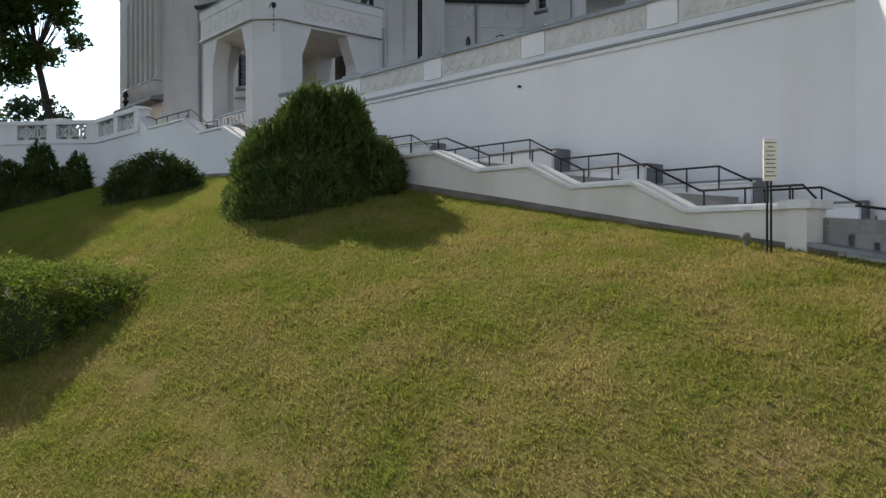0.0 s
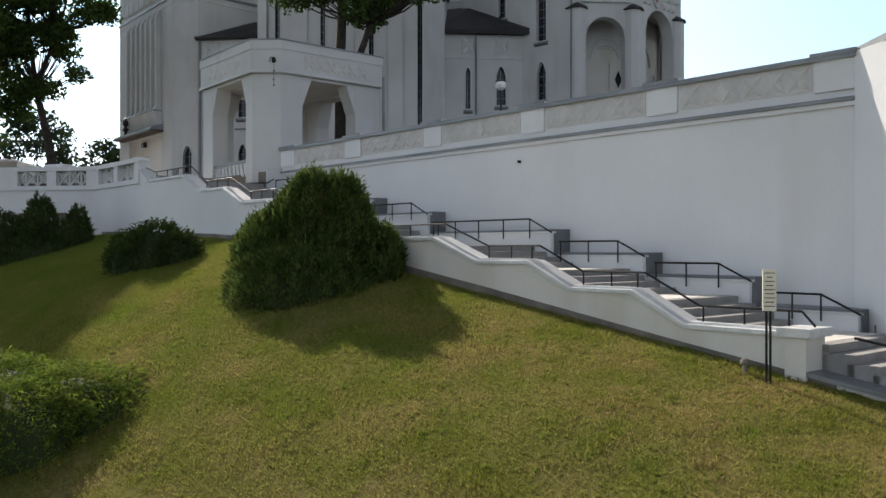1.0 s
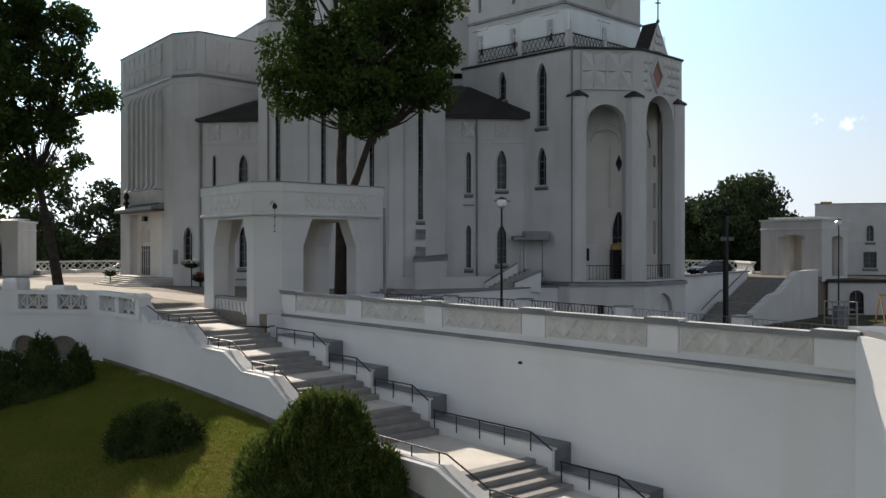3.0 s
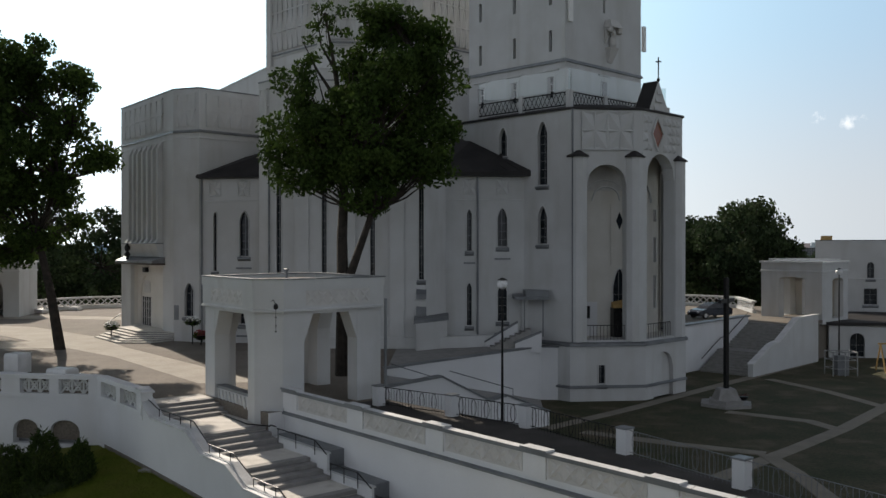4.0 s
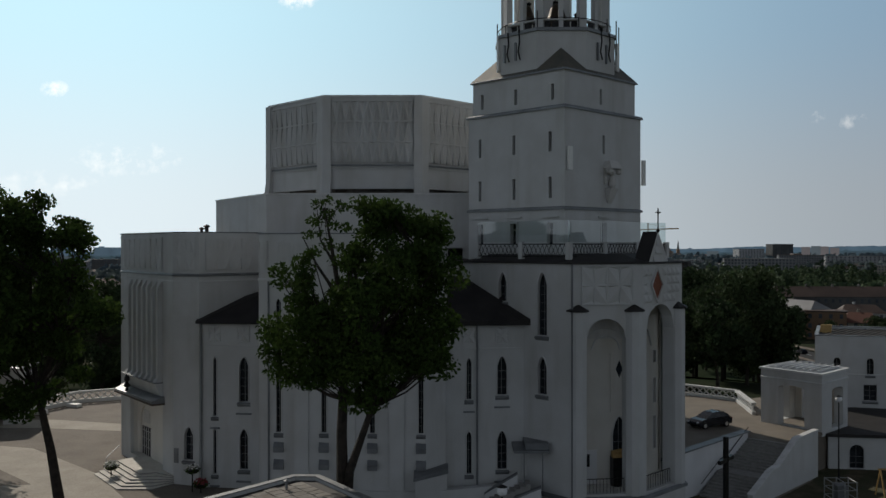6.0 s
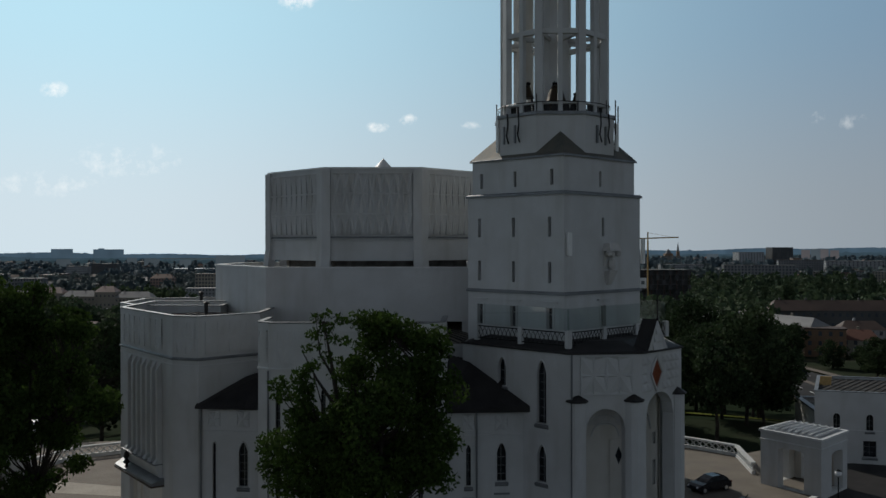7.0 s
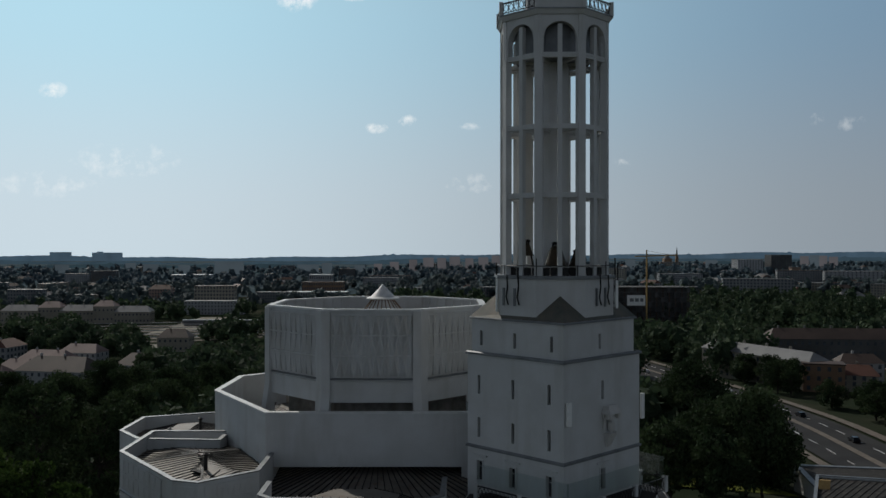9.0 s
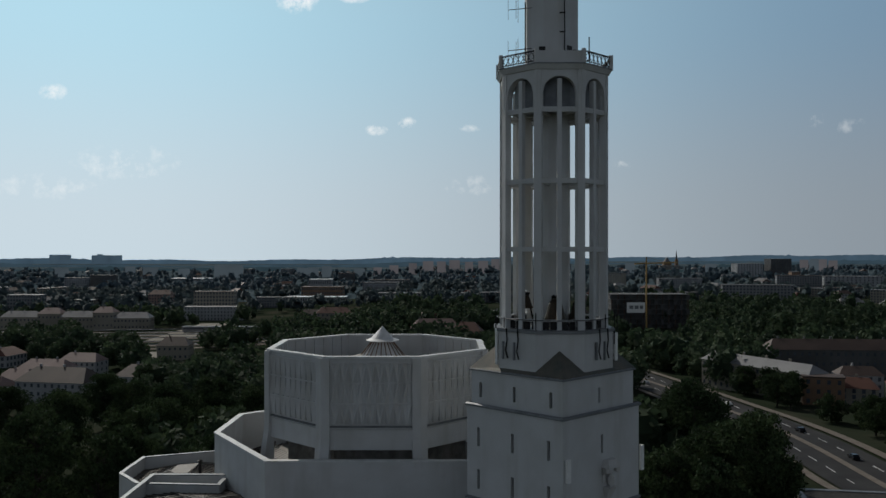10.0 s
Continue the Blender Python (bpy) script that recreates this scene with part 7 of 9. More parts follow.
hs = [(1.9, 2.7, 12.1, 13.95, 0.45), (5.3, 6.1, 12.1, 13.95, 0.45), (5.0, 6.4, 9.2, 11.0, 0), (9.0, 9.8, 12.1, 13.95, 0.45), (8.7, 10.1, 9.2, 11.0, 0)]
upw = block(pres, UP, 7.9, 16.3, {0: hs}, roof=16.05, roof_mat=FLATROOF)
window_set(upw, LOWB[0], LOWB[1], [(1.9, 3.3, 5.1, 7.4, 0.65), (6.0, 7.4, 5.1, 7.4, 0.65)], 0.3)
ledge(pres, UP, 12.0, 0.15, 0.06, True, PLASTER, "moulding")
# flat dark roofs of the low sheds behind the parish house
shed = thing("low_shed", "low flat-roofed shed with dark roofing and a pale edge", "shed")
SHD = [(58, 122), (84, 118), (86, 158), (64.5, 161.5)]
part("wall", Build().prism(SHD, -8, 4.9), PLASTER, shed)
part("roof", Build().prism(inset(SHD, 0.3), 4.9, 5.02), FLATROOF, shed)
for i in range(4):
    j = (i + 1) % 4
    o_, k_ = inset(SHD, -0.1), inset(SHD, 0.9)
    part("roof_edge", Build().prism([o_[i], o_[j], k_[j], k_[i]], 4.9, 5.2), SHEET, shed)
part("roof_hatch", Build().taper([(45.0, 105.3), (46.2, 105.0), (46.4, 105.6), (45.2, 105.9)], 16.05, [(45.4, 106.1), (46.6, 105.8), (46.8, 106.1), (45.6, 106.4)], 16.95), WOODY, pres, "tilted orange timber hatch on the roof")

# low lattice walls that close the court
for pts, lab in (([(17, 111.6), (29.2, 104.6), (33.3, 100.6), (32.4, 92.6)], "low white lattice wall behind the court"), ([(-48, 88), (-44.2, 94.5), (-41.6, 100), (-36, 103.2), (-24, 106)], "low white lattice wall behind the forecourt")):
    fw = thing("lattice_wall", lab, "wall", group="lattice walls")
    for p, q in zip(pts, pts[1:]):
        L = (Vector(q) - Vector(p)).length
        part("base", Build().prism([off(p, q, 0, 0), off(p, q, L, 0), off(p, q, L, 0.4), off(p, q, 0, 0.4)], 7.8, 9.0), PLASTER, fw)
        part("handrail", Build().prism([off(p, q, 0, -0.05), off(p, q, L, -0.05), off(p, q, L, 0.45), off(p, q, 0, 0.45)], 9.75, 9.95), PLASTER, fw)
        k = int(L / 0.8)
        m = Build()
        for i in range(k):
            s0, s1 = L * i / k, L * (i + 1) / k
            m.beam((*off(p, q, s0, 0.2), 9.0), (*off(p, q, s1, 0.2), 9.75), 0.12, 0.14).beam((*off(p, q, s1, 0.2), 9.0), (*off(p, q, s0, 0.2), 9.75), 0.12, 0.14)
        part("lattice_panel", m, PLASTER, fw)

# ramp walls below the church
ramp = thing("wall_ramp", "white ramp walls with grey copings below the church", "ramp wall", "structure")
for pts, tops in (([(-3.35, 51.3), (6.7, 61.4), (8.5, 61.3)], [8.56, 8.66, 8.66]), ([(-3.1, 44.6), (-0.12, 47.15), (2.57, 49.4), (3.58, 50.3), (6.28, 52.6)], [8.5, 8.7, 6.98, 7.16, 5.82])):
    for (p, za), (q, zb) in zip(zip(pts, tops), zip(pts[1:], tops[1:])):
        L = (Vector(q) - Vector(p)).length
        o = [off(p, q, 0, 0), off(p, q, L, 0), off(p, q, L, 0.35), off(p, q, 0, 0.35)]
        part("wall", Build().prism(o, 4.0, [za, zb, zb, za]), RENDERED, ramp)
        o2 = [off(p, q, -0.03, -0.08), off(p, q, L + 0.03, -0.08), off(p, q, L + 0.03, 0.43), off(p, q, -0.03, 0.43)]
        part("coping", Build().prism(o2, [za, zb, zb, za], [za + 0.1, zb + 0.1, zb + 0.1, za + 0.1]), SHEET, ramp)
part("floor", Build().prism([(-3.34, 51.5), (6.65, 61.6), (8.4, 61.55), (6, 63.2), (-0.2, 63), (-3.34, 62)], 4, 8.6), STEP, ramp)
sd = Build()
for i in range(8):
    sd.prism([(3.2 + i * 0.35, 60.95), (3.55 + i * 0.35, 60.95), (3.55 + i * 0.35, 62.19), (3.2 + i * 0.35, 62.19)], 8.5, 8.75 + 0.17 * i)
part("door_steps", sd, STEP, ramp)
part("ramp_floor", Build().prism([(-3.1, 44.9), (6.2, 52.8), (6.7, 61.35), (-3.34, 51.25)], 3.9, [8.1, 5.02, 5.02, 8.2]), STEP, ramp)
for xa, xb, y, za, zb in ((4.9, 6.7, 60.6, 9.0, 9.75), (2.9, 5.2, 62.2, 8.9, 10.3)):
    part("door_wall", Build().prism([(xa, y), (xb, y), (xb, y + 0.32), (xa, y + 0.32)], 8.4, [za, zb, zb, za]), RENDERED, ramp)
    part("coping", Build().prism([(xa - 0.06, y - 0.06), (xb, y - 0.06), (xb, y + 0.38), (xa - 0.06, y + 0.38)], [za, zb, zb, za], [za + 0.12, zb + 0.12, zb + 0.12, za + 0.12]), SHEET, ramp)
for a, b in (((-3.0, 49.5, 9.1), (0.0, 50.6, 8.0)), ((0.3, 48.1, 8.9), (4.0, 51.3, 7.4))):
    part("handrail", Build().bar(a, b, 0.028, 6), SHEET, ramp)
    part("baluster", Build().bar((b[0], b[1], b[2] - 1.6), b, 0.024, 6), SHEET, ramp)

# railing along the walkway
fence = thing("walkway_railing", "low wrought-iron railing between white posts on the terrace walk", "railing")
FL = [S(-18.0, 8.4), S(-14.0, 9.3), S(-10.3, 10.0), S(-5.0, 9.44), S(0.0, 8.6), S(5.5, 7.8)]
for n_p, p in enumerate(FL):
    part("post", Build().box(*p, 8.3, 9.42, 0.42, 0.42, -0.87), RENDERED, fence)
    part("post_cap", Build().box(*p, 9.42, 9.48, 0.48, 0.48, -0.87), SHEET, fence)
for n_s, (p, q) in enumerate(zip(FL, FL[1:])):
    L = (Vector(q) - Vector(p)).length
    m = Build()
    thick, iron = (0.012, IRON) if n_s < 3 else (0.008, SHEET)
    for z in (8.65, 9.4):
        m.beam((*off(p, q, 0.25, 0), z), (*off(p, q, L - 0.25, 0), z), 2 * thick, 2.4 * thick)
    k = int(L / 0.2)
    for i in range(k):
        s = 0.4 + (L - 0.8) * i / k
        part("baluster", Build().bar((*off(p, q, s, 0), 8.5), (*off(p, q, s, 0), 9.4), thick, 4), iron, fence)
        if i % 4 == 0:
            for u in (-1, 1):
                part("scroll", Build().tube([(*off(p, q, s + 0.1, 0), 8.66), (*off(p, q, s + 0.1 + 0.12 * u, 0), 8.85), (*off(p, q, s + 0.1 + 0.15 * u, 0), 9.03), (*off(p, q, s + 0.1 + 0.12 * u, 0), 9.2), (*off(p, q, s + 0.1, 0), 9.39)], thick, 4), iron, fence)
    part("railing_frame", m, iron, fence)

# ---- court furniture ----
cross = thing("cross", "tall dark timber cross on a stepped stone base", "cross")
KX, KY = 19.0, 59.3
part("upright", Build().box(KX, KY, 6.0, 13.6, 0.26, 0.26, 0.5), IRON, cross)
part("crossbar", Build().beam((KX - 0.75, KY - 0.95, 12.05), (KX + 0.75, KY + 0.95, 12.05), 0.22, 0.26), IRON, cross)
part("base_slab", Build().prism([(KX + 1.85 * math.cos(k * math.pi / 3 + 0.2), KY + 1.85 * math.sin(k * math.pi / 3 + 0.2)) for k in range(6)], 4.9, 5.2), STEP, cross, "grey stone slab")
part("slab_step", Build().prism([(KX + 1.25 * math.cos(k * math.pi / 3 + 0.2), KY + 1.25 * math.sin(k * math.pi / 3 + 0.2)) for k in range(6)], 5.2, 5.42), STEP, cross)
part("plinth", Build().taper([(KX - 0.75, KY - 0.75), (KX + 0.75, KY - 0.75), (KX + 0.75, KY + 0.75), (KX - 0.75, KY + 0.75)], 5.42, [(KX - 0.5, KY - 0.5), (KX + 0.5, KY - 0.5), (KX + 0.5, KY + 0.5), (KX - 0.5, KY + 0.5)], 6.15), STEP, cross)
pot = thing("flower_bowl", "small red flower bowl beside the cross", "flower bowl")
part("bowl", Build().spin(KX + 1.0, KY - 0.55, [(0.14, 5.42), (0.26, 5.58), (0.3, 5.68)], 10), IRON, pot)
rng = random.Random(90)
bloom = Build()
for _ in range(40):
    w_, d_ = rng.random() * 6.283, 0.3 * rng.random() ** 0.5
    c_ = Vector((KX + 1.0 + d_ * math.cos(w_), KY - 0.55 + d_ * math.sin(w_), 5.7 + 0.15 * rng.random()))
    bloom.face(c_ + Vector((0.06, 0, 0.02)), c_ + Vector((0, 0.06, -0.01)), c_ + Vector((-0.06, 0, 0.02)), c_ + Vector((0, -0.06, 0.03)))
part("blossom", bloom, FLOWERR, pot)


def lamp_post(x, y, z, h, label):
    ob = thing("lamp_post", label, "lamp post", group="lamp posts")
    part("pole", Build().bar((x, y, z), (x, y, z + h), 0.075, 8, 0.05), IRON, ob)
    part("base", Build().spin(x, y, [(0.16, z), (0.16, z + 0.5), (0.08, z + 0.8)], 8), IRON, ob)
    part("globe", Build().spin(x, y, [(0.08, z + h), (0.26, z + h + 0.12), (0.3, z + h + 0.3), (0.2, z + h + 0.46), (0.05, z + h + 0.5)], 12), LENS, ob, "clear rounded lamp globe")
    part("cap", Build().spin(x, y, [(0.22, z + h + 0.46), (0.3, z + h + 0.48), (0.05, z + h + 0.6)], 10), IRON, ob)
    return ob


lamp_post(3.0, 45.6, 5.0, 8.5, "tall slim black lamp post with a globe beside the railing")
lamp_post(33.2, 74.0, 5.0, 8.3, "tall slim black lamp post with a globe by the gate steps")

sign = thing("signboard", "cream notice board with dark lines on two dark posts", "sign")
SX, SY = 5.73, 15.5
part("post", Build().bar((SX - 0.02, SY + 0.02, 2.6), (SX - 0.02, SY + 0.02, 4.9), 0.022, 6), IRON, sign)
part("post", Build().bar((SX + 0.05, SY + 0.02, 2.6), (SX + 0.05, SY + 0.02, 4.9), 0.022, 6), IRON, sign)
part("board", Build().prism([(SX - 0.1, SY - 0.03), (SX + 0.14, SY - 0.03), (SX + 0.14, SY), (SX - 0.1, SY)], 4.2, 4.93), SIGN, sign)
wr = Build()
for k, w_ in enumerate((0.2, 0.1, 0.17, 0.13, 0.19, 0.16, 0.2, 0.15, 0.19)):
    wr.prism([(SX + 0.02 - w_ / 2, SY - 0.034), (SX + 0.02 + w_ / 2, SY - 0.034), (SX + 0.02 + w_ / 2, SY - 0.03), (SX + 0.02 - w_ / 2, SY - 0.03)], 4.86 - k * 0.073, 4.875 - k * 0.073)
part("text_line", wr, IRON, sign)
bol = thing("lawn_light", "small grey mushroom garden light on the lawn", "garden light")
part("stem", Build().bar((5.5, 16.0, 2.7), (5.5, 16.0, 3.23), 0.045, 10), PLINTH, bol)
part("cap", Build().spin(5.5, 16.0, [(0.085, 3.2), (0.09, 3.24), (0.06, 3.29), (0.01, 3.31)], 12), PLINTH, bol)


zs_ = height(-12.9, 38.5)
tagged(Build().prism([(-13.4, 38.4), (-12.7, 38.2), (-12.4, 38.7), (-13.0, 38.95)], zs_ - 0.1, [zs_ + 0.1, zs_ + 0.16, zs_ + 0.14, zs_ + 0.12]).obj("stone_slab", STEP), "flat grey stone lying in the grass", "stone")

# parked car
car = thing("car", "dark parked saloon car on the court", "car")
CA = Matrix.Translation((26.2, 86.7, 8.66)) @ Matrix.Rotation(radians(207), 4, "Z")


def car_poly(b, prof, half, taper=0.0):
    """A body from a side outline, rounded in at the top."""
    top = max(z for _, z in prof)
    for u in (-1, 1):
        ring = [CA @ Vector((x, u * (half - taper * z / top), z)) for x, z in prof]
        b.face(*(ring if u < 0 else ring[::-1]))
    n = len(prof)
    for i in range(n):
        (x0, z0), (x1, z1) = prof[i], prof[(i + 1) % n]
        b.face(CA @ Vector((x0, half - taper * z0 / top, z0)), CA @ Vector((x1, half - taper * z1 / top, z1)), CA @ Vector((x1, -half + taper * z1 / top, z1)), CA @ Vector((x0, -half + taper * z0 / top, z0)))


b = Build()
car_poly(b, [(-2.05, 0.3), (2.05, 0.28), (2.16, 0.45), (2.12, 0.66), (1.75, 0.84), (0.95, 0.98), (-1.7, 1.02), (-2.05, 0.92), (-2.12, 0.6)], 0.9, 0.07)
part("body", b, CARPAINT, car)
b = Build()
car_poly(b, [(1.15, 0.95), (0.75, 1.2), (0.2, 1.43), (-0.9, 1.46), (-1.6, 1.3), (-1.98, 0.98)], 0.84, 0.22)
part("cabin", b, GLASS, car, "dark car windows")
b = Build()
car_poly(b, [(0.25, 1.42), (0.1, 1.475), (-0.9, 1.5), (-1.4, 1.43), (-1.45, 1.37)], 0.64, 0.03)
part("roof", b, CARPAINT, car)
for wx in (-1.35, 1.4):
    for u in (-1, 1):
        wh = part("wheel", Build().bar(CA @ Vector((wx, u * 0.7, 0.32)), CA @ Vector((wx, u * 0.9, 0.32)), 0.32, 14), TYRE, car)
        part("rim", Build().bar(CA @ Vector((wx, u * 0.895, 0.32)), CA @ Vector((wx, u * 0.91, 0.32)), 0.2, 10), CHROME, wh)
for u in (-1, 1):
    part("headlight", Build().bar(CA @ Vector((2.1, u * 0.62, 0.65)), CA @ Vector((2.24, u * 0.62, 0.63)), 0.1, 8), LENS, car)
    part("tail_light", Build().bar(CA @ Vector((-2.2, u * 0.68, 0.78)), CA @ Vector((-2.26, u * 0.68, 0.78)), 0.09, 6), RED, car)

# playground by the parish building
play = thing("climbing_frame", "small grey metal climbing frame on the garden lawn", "climbing frame")
CLX, CLY = 32.0, 72.4
for dx in (0, 1.0, 2.0):
    for dy in (0, 1.6):
        part("post", Build().bar((CLX + dx, CLY + dy, 4.9), (CLX + dx, CLY + dy, 7.0), 0.05, 6), GALV, play)
for z in (5.6, 6.3, 6.95):
    for dy in (0, 1.6):
        part("rung", Build().bar((CLX, CLY + dy, z), (CLX + 2.0, CLY + dy, z), 0.04, 6), GALV, play)
    for dx in (0, 1.0, 2.0):
        part("rung", Build().bar((CLX + dx, CLY, z), (CLX + dx, CLY + 1.6, z), 0.04, 6), GALV, play)
part("box", Build().box(CLX + 1.0, CLY + 0.8, 5.0, 6.6, 0.9, 0.9), SHEET, play)
swing = thing("swing", "yellow timber A-frame swing", "swing")
for x in (37.2, 39.6):
    for u in (-1, 1):
        part("leg", Build().bar((x, 75 + u * 0.9, 4.9), (x, 75, 7.4), 0.07, 6), WOODY, swing)
part("beam", Build().bar((37.0, 75, 7.4), (39.8, 75, 7.4), 0.08, 6), WOODY, swing)
for x in (38.0, 38.8):
    part("rope", Build().bar((x, 75, 7.4), (x, 75, 5.6), 0.02, 4), IRON, swing)
part("seat", Build().box(38.4, 75, 5.55, 5.62, 0.9, 0.3), WOODY, swing)

# pale stone blocks and slabs lying on the forecourt
for x, y, w_, d_, h_, tilt, lab in ((-19.4, 44.6, 1.3, 0.9, 0.95, 0.0, "pale weathered stone block by the balustrade"), (-19.9, 48.1, 1.5, 0.5, 0.14, 0.1, "low pale stone slab on the forecourt"), (-23.5, 47.6, 1.6, 0.9, 0.3, 0.0, "pale stone slab beside the balustrade"), (-24.0, 49.4, 1.1, 0.9, 1.15, 0.0, "pale stone block standing on the forecourt"), (-43.0, 93.4, 1.7, 0.9, 0.45, 0.0, "low white bench slab by the lattice wall"), (-41.0, 97.5, 1.5, 0.8, 0.4, 0.0, "low white bench slab by the far wall")):
    st = thing("stone_block", lab, "stone", group="forecourt stones")
    part("block", soften_box(x, y, 8.6, h_, w_, d_, tilt), COPING, st)
    part("footing", Build().box(x, y, 8.56, 8.66, w_ * 1.12, d_ * 1.12, -0.4), PAVING, st)

# flower stands by the church
rng = random.Random(31)
for x, y, zt, mt, lab in ((-25.6, 67.6, 9.6, FLOWERW, "tiered stand of white flowers by the entrance"), (-17.6, 63.6, 9.3, FLOWERR, "iron flower stand with dark red blooms"), (-18.3, 63.9, 10.3, FLOWERW, "iron flower stand with white blooms")):
    st = thing("flower_stand", lab, "flower stand", group="flower stands")
    part("frame", Build().bar((x, y, 8.2), (x, y, zt), 0.05, 6).spin(x, y, [(0.35, zt - 0.3), (0.5, zt)], 10), IRON, st)
    f = Build()
    leaf_cloud(f, rng, (x, y, zt + 0.1), 0.55, 160, 0.09, 0.5)
    part("blossom", f, mt, st)
    f = Build()
    leaf_cloud(f, rng, (x, y, zt - 0.05), 0.6, 160, 0.1, 0.5)
    part("foliage", f, LEAF, st)

# ---- trees round the church ----
# the second and third trees stand mostly unseen, added to shade the lawn
TREES = [(-39.5, 71, 8.2, 20, 4.6), (-32.6, 61.2, 8.2, 23, 3.7), (-31.2, 56, 8.2, 19.5, 3.9), (-49, 78, 8.0, 16, 5.0), (-34, 126, 5, 15, 6.0), (-51, 131, 3, 18, 5.5), (-59, 128, 3, 22, 6.5), (-27, 134, 4, 13, 5.0), (-70, 150, 0, 17, 7),
         (47.4, 138, 2.5, 19.6, 7.4), (52.7, 184, -3, 24, 8), (39, 126, 3.0, 15.5, 5), (34, 132, 3.0, 15.5, 5.5), (46, 146, 0.5, 18.5, 7.5), (50, 138, 0.5, 17, 6.0), (30, 140, 2, 14, 6), (56, 176, -3, 18, 7.5), (57, 160, -3, 17, 6), (48, 205, -5, 18, 7), (60, 212, -5, 18, 7),
         (-82, 172, -3, 18, 7.5), (-98, 160, -3, 18, 7), (-64, 182, -4, 19, 7.5), (-90, 205, -5, 20, 8), (-48, 190, -4, 18, 7), (-112, 190, -5, 18, 8), (-72, 232, -6, 19, 8), (-34, 200, -4, 17, 7), (-50, 240, -7, 18, 8), (-20, 225, -6, 18, 8), (-105, 240, -8, 18, 8),
         (-128, 222, -8, 18, 8), (-3, 215, -6, 17, 8), (12, 240, -7, 17, 7), (30, 250, -7, 18, 8), (72, 262, -7, 16, 7), (54, 290, -7, 17, 7),
         (-40, 150, 0, 17, 7), (-22, 152, 0, 16, 6.5), (-10, 165, -1, 16, 7), (-56, 160, -1, 17, 7), (-30, 172, -2, 17, 7), (-15, 190, -4, 17, 7), (-66, 205, -5, 18, 8), (-80, 140, 0, 17, 7), (-40, 222, -6, 18, 8), (2, 185, -4, 17, 7), (-95, 270, -9, 17, 8), (-75, 285, -9, 16, 8),
         (-205, 392, -14, 15, 7), (-118, 352, -12, 14, 6), (-115, 300, -10, 16, 8), (-135, 270, -10, 16, 8),
         (124, 235, -7, 12, 5), (129, 262, -7, 12, 5.5), (133, 248, -7, 13, 6), (126, 218, -6, 12, 5), (61, 170, -4, 15, 5.5), (126, 285, -8, 9.5, 4.6), (134, 279, -8, 9, 4.4), (123, 311, -8, 11, 3.6), (66, 188, -4, 16, 6), (74, 205, -5, 16, 6), (70, 235, -6, 16, 6), (121, 318, -8, 12, 5), (124, 333, -8, 12, 5), (119, 347, -9, 12, 5), (128, 322, -8, 12, 5), (144, 270, -8, 12, 5)]
for n_t, (x, y, z, h, r) in enumerate(TREES):
    rng = random.Random(100 + n_t)
    near = y < 100
    n_c = 95 if near else 40
    tree("broadleaf_tree", x, y, z - 0.4, [([(0, 0, -0.5), (0.2, 0, h * 0.3), (-0.2, 0.2, h * 0.55), (0.1, 0, h * 0.8)], 0.38)], crown(rng, 0, 0, h * (0.44 if (30 < x < 62 and y < 180) or -33 < x < -29 and y < 62 else 0.24), h, r, n_c, r * (0.27 if near else 0.34)), 105 if near else 34, 0.18 if near else 0.32,
         ("tall leafy tree beside the forecourt" if near else "rounded dark green tree beyond the church grounds"), 200 + n_t, 0.4, LEAF if near else PARKLEAF, "trees round the church")

# open lawn between the trees beyond the court
gr_ = Build()
gxs, gys = [36 + 2.5 * k for k in range(11)], [150 + 2.5 * k for k in range(9)]
gr_.v = [(x, y, height(x, y) + 0.12) for y in gys for x in gxs]
gr_.f = [(j * 11 + i, j * 11 + i + 1, (j + 1) * 11 + i + 1, (j + 1) * 11 + i) for j in range(8) for i in range(10)]
tagged(gr_.obj("lawn", LAWN), "sunlit mown green lawn between park trees", "lawn", kind="structure")

# ---- road ----
road = thing("road", "wide asphalt city road with white lane marks and a pale median", "road", "structure")
RC = [(101, 120), (103.3, 205), (103.8, 263), (98, 323), (92, 385), (84, 450), (68, 520), (40, 600), (0, 690)]


def ribbon(b, pts, k0, k1, dz):
    ring = []
    for i, p in enumerate(pts):
        a_, c_ = Vector(pts[max(0, i - 1)]), Vector(pts[min(len(pts) - 1, i + 1)])
        d = (c_ - a_).normalized()
        n_ = Vector((d.y, -d.x))
        for k in (k0, k1):
            w_ = Vector(p) + n_ * k
            ring.append((w_.x, w_.y, height(w_.x, w_.y) + dz))
    for i in range(len(pts) - 1):
        b.face(ring[2 * i], ring[2 * i + 1], ring[2 * i + 3], ring[2 * i + 2])
    return b


def refine(pts, n=6):
    v = [Vector(p) for p in pts]
    out = []
    for i in range(len(v) - 1):
        p0_, p1_, p2_, p3_ = v[max(0, i - 1)], v[i], v[i + 1], v[min(len(v) - 1, i + 2)]
        for k in range(n):
            t = k / n
            out.append(tuple(0.5 * (2 * p1_ + (p2_ - p0_) * t + (2 * p0_ - 5 * p1_ + 4 * p2_ - p3_) * t * t + (3 * p1_ - p0_ - 3 * p2_ + p3_) * t ** 3)))
    return out + [tuple(v[-1])]


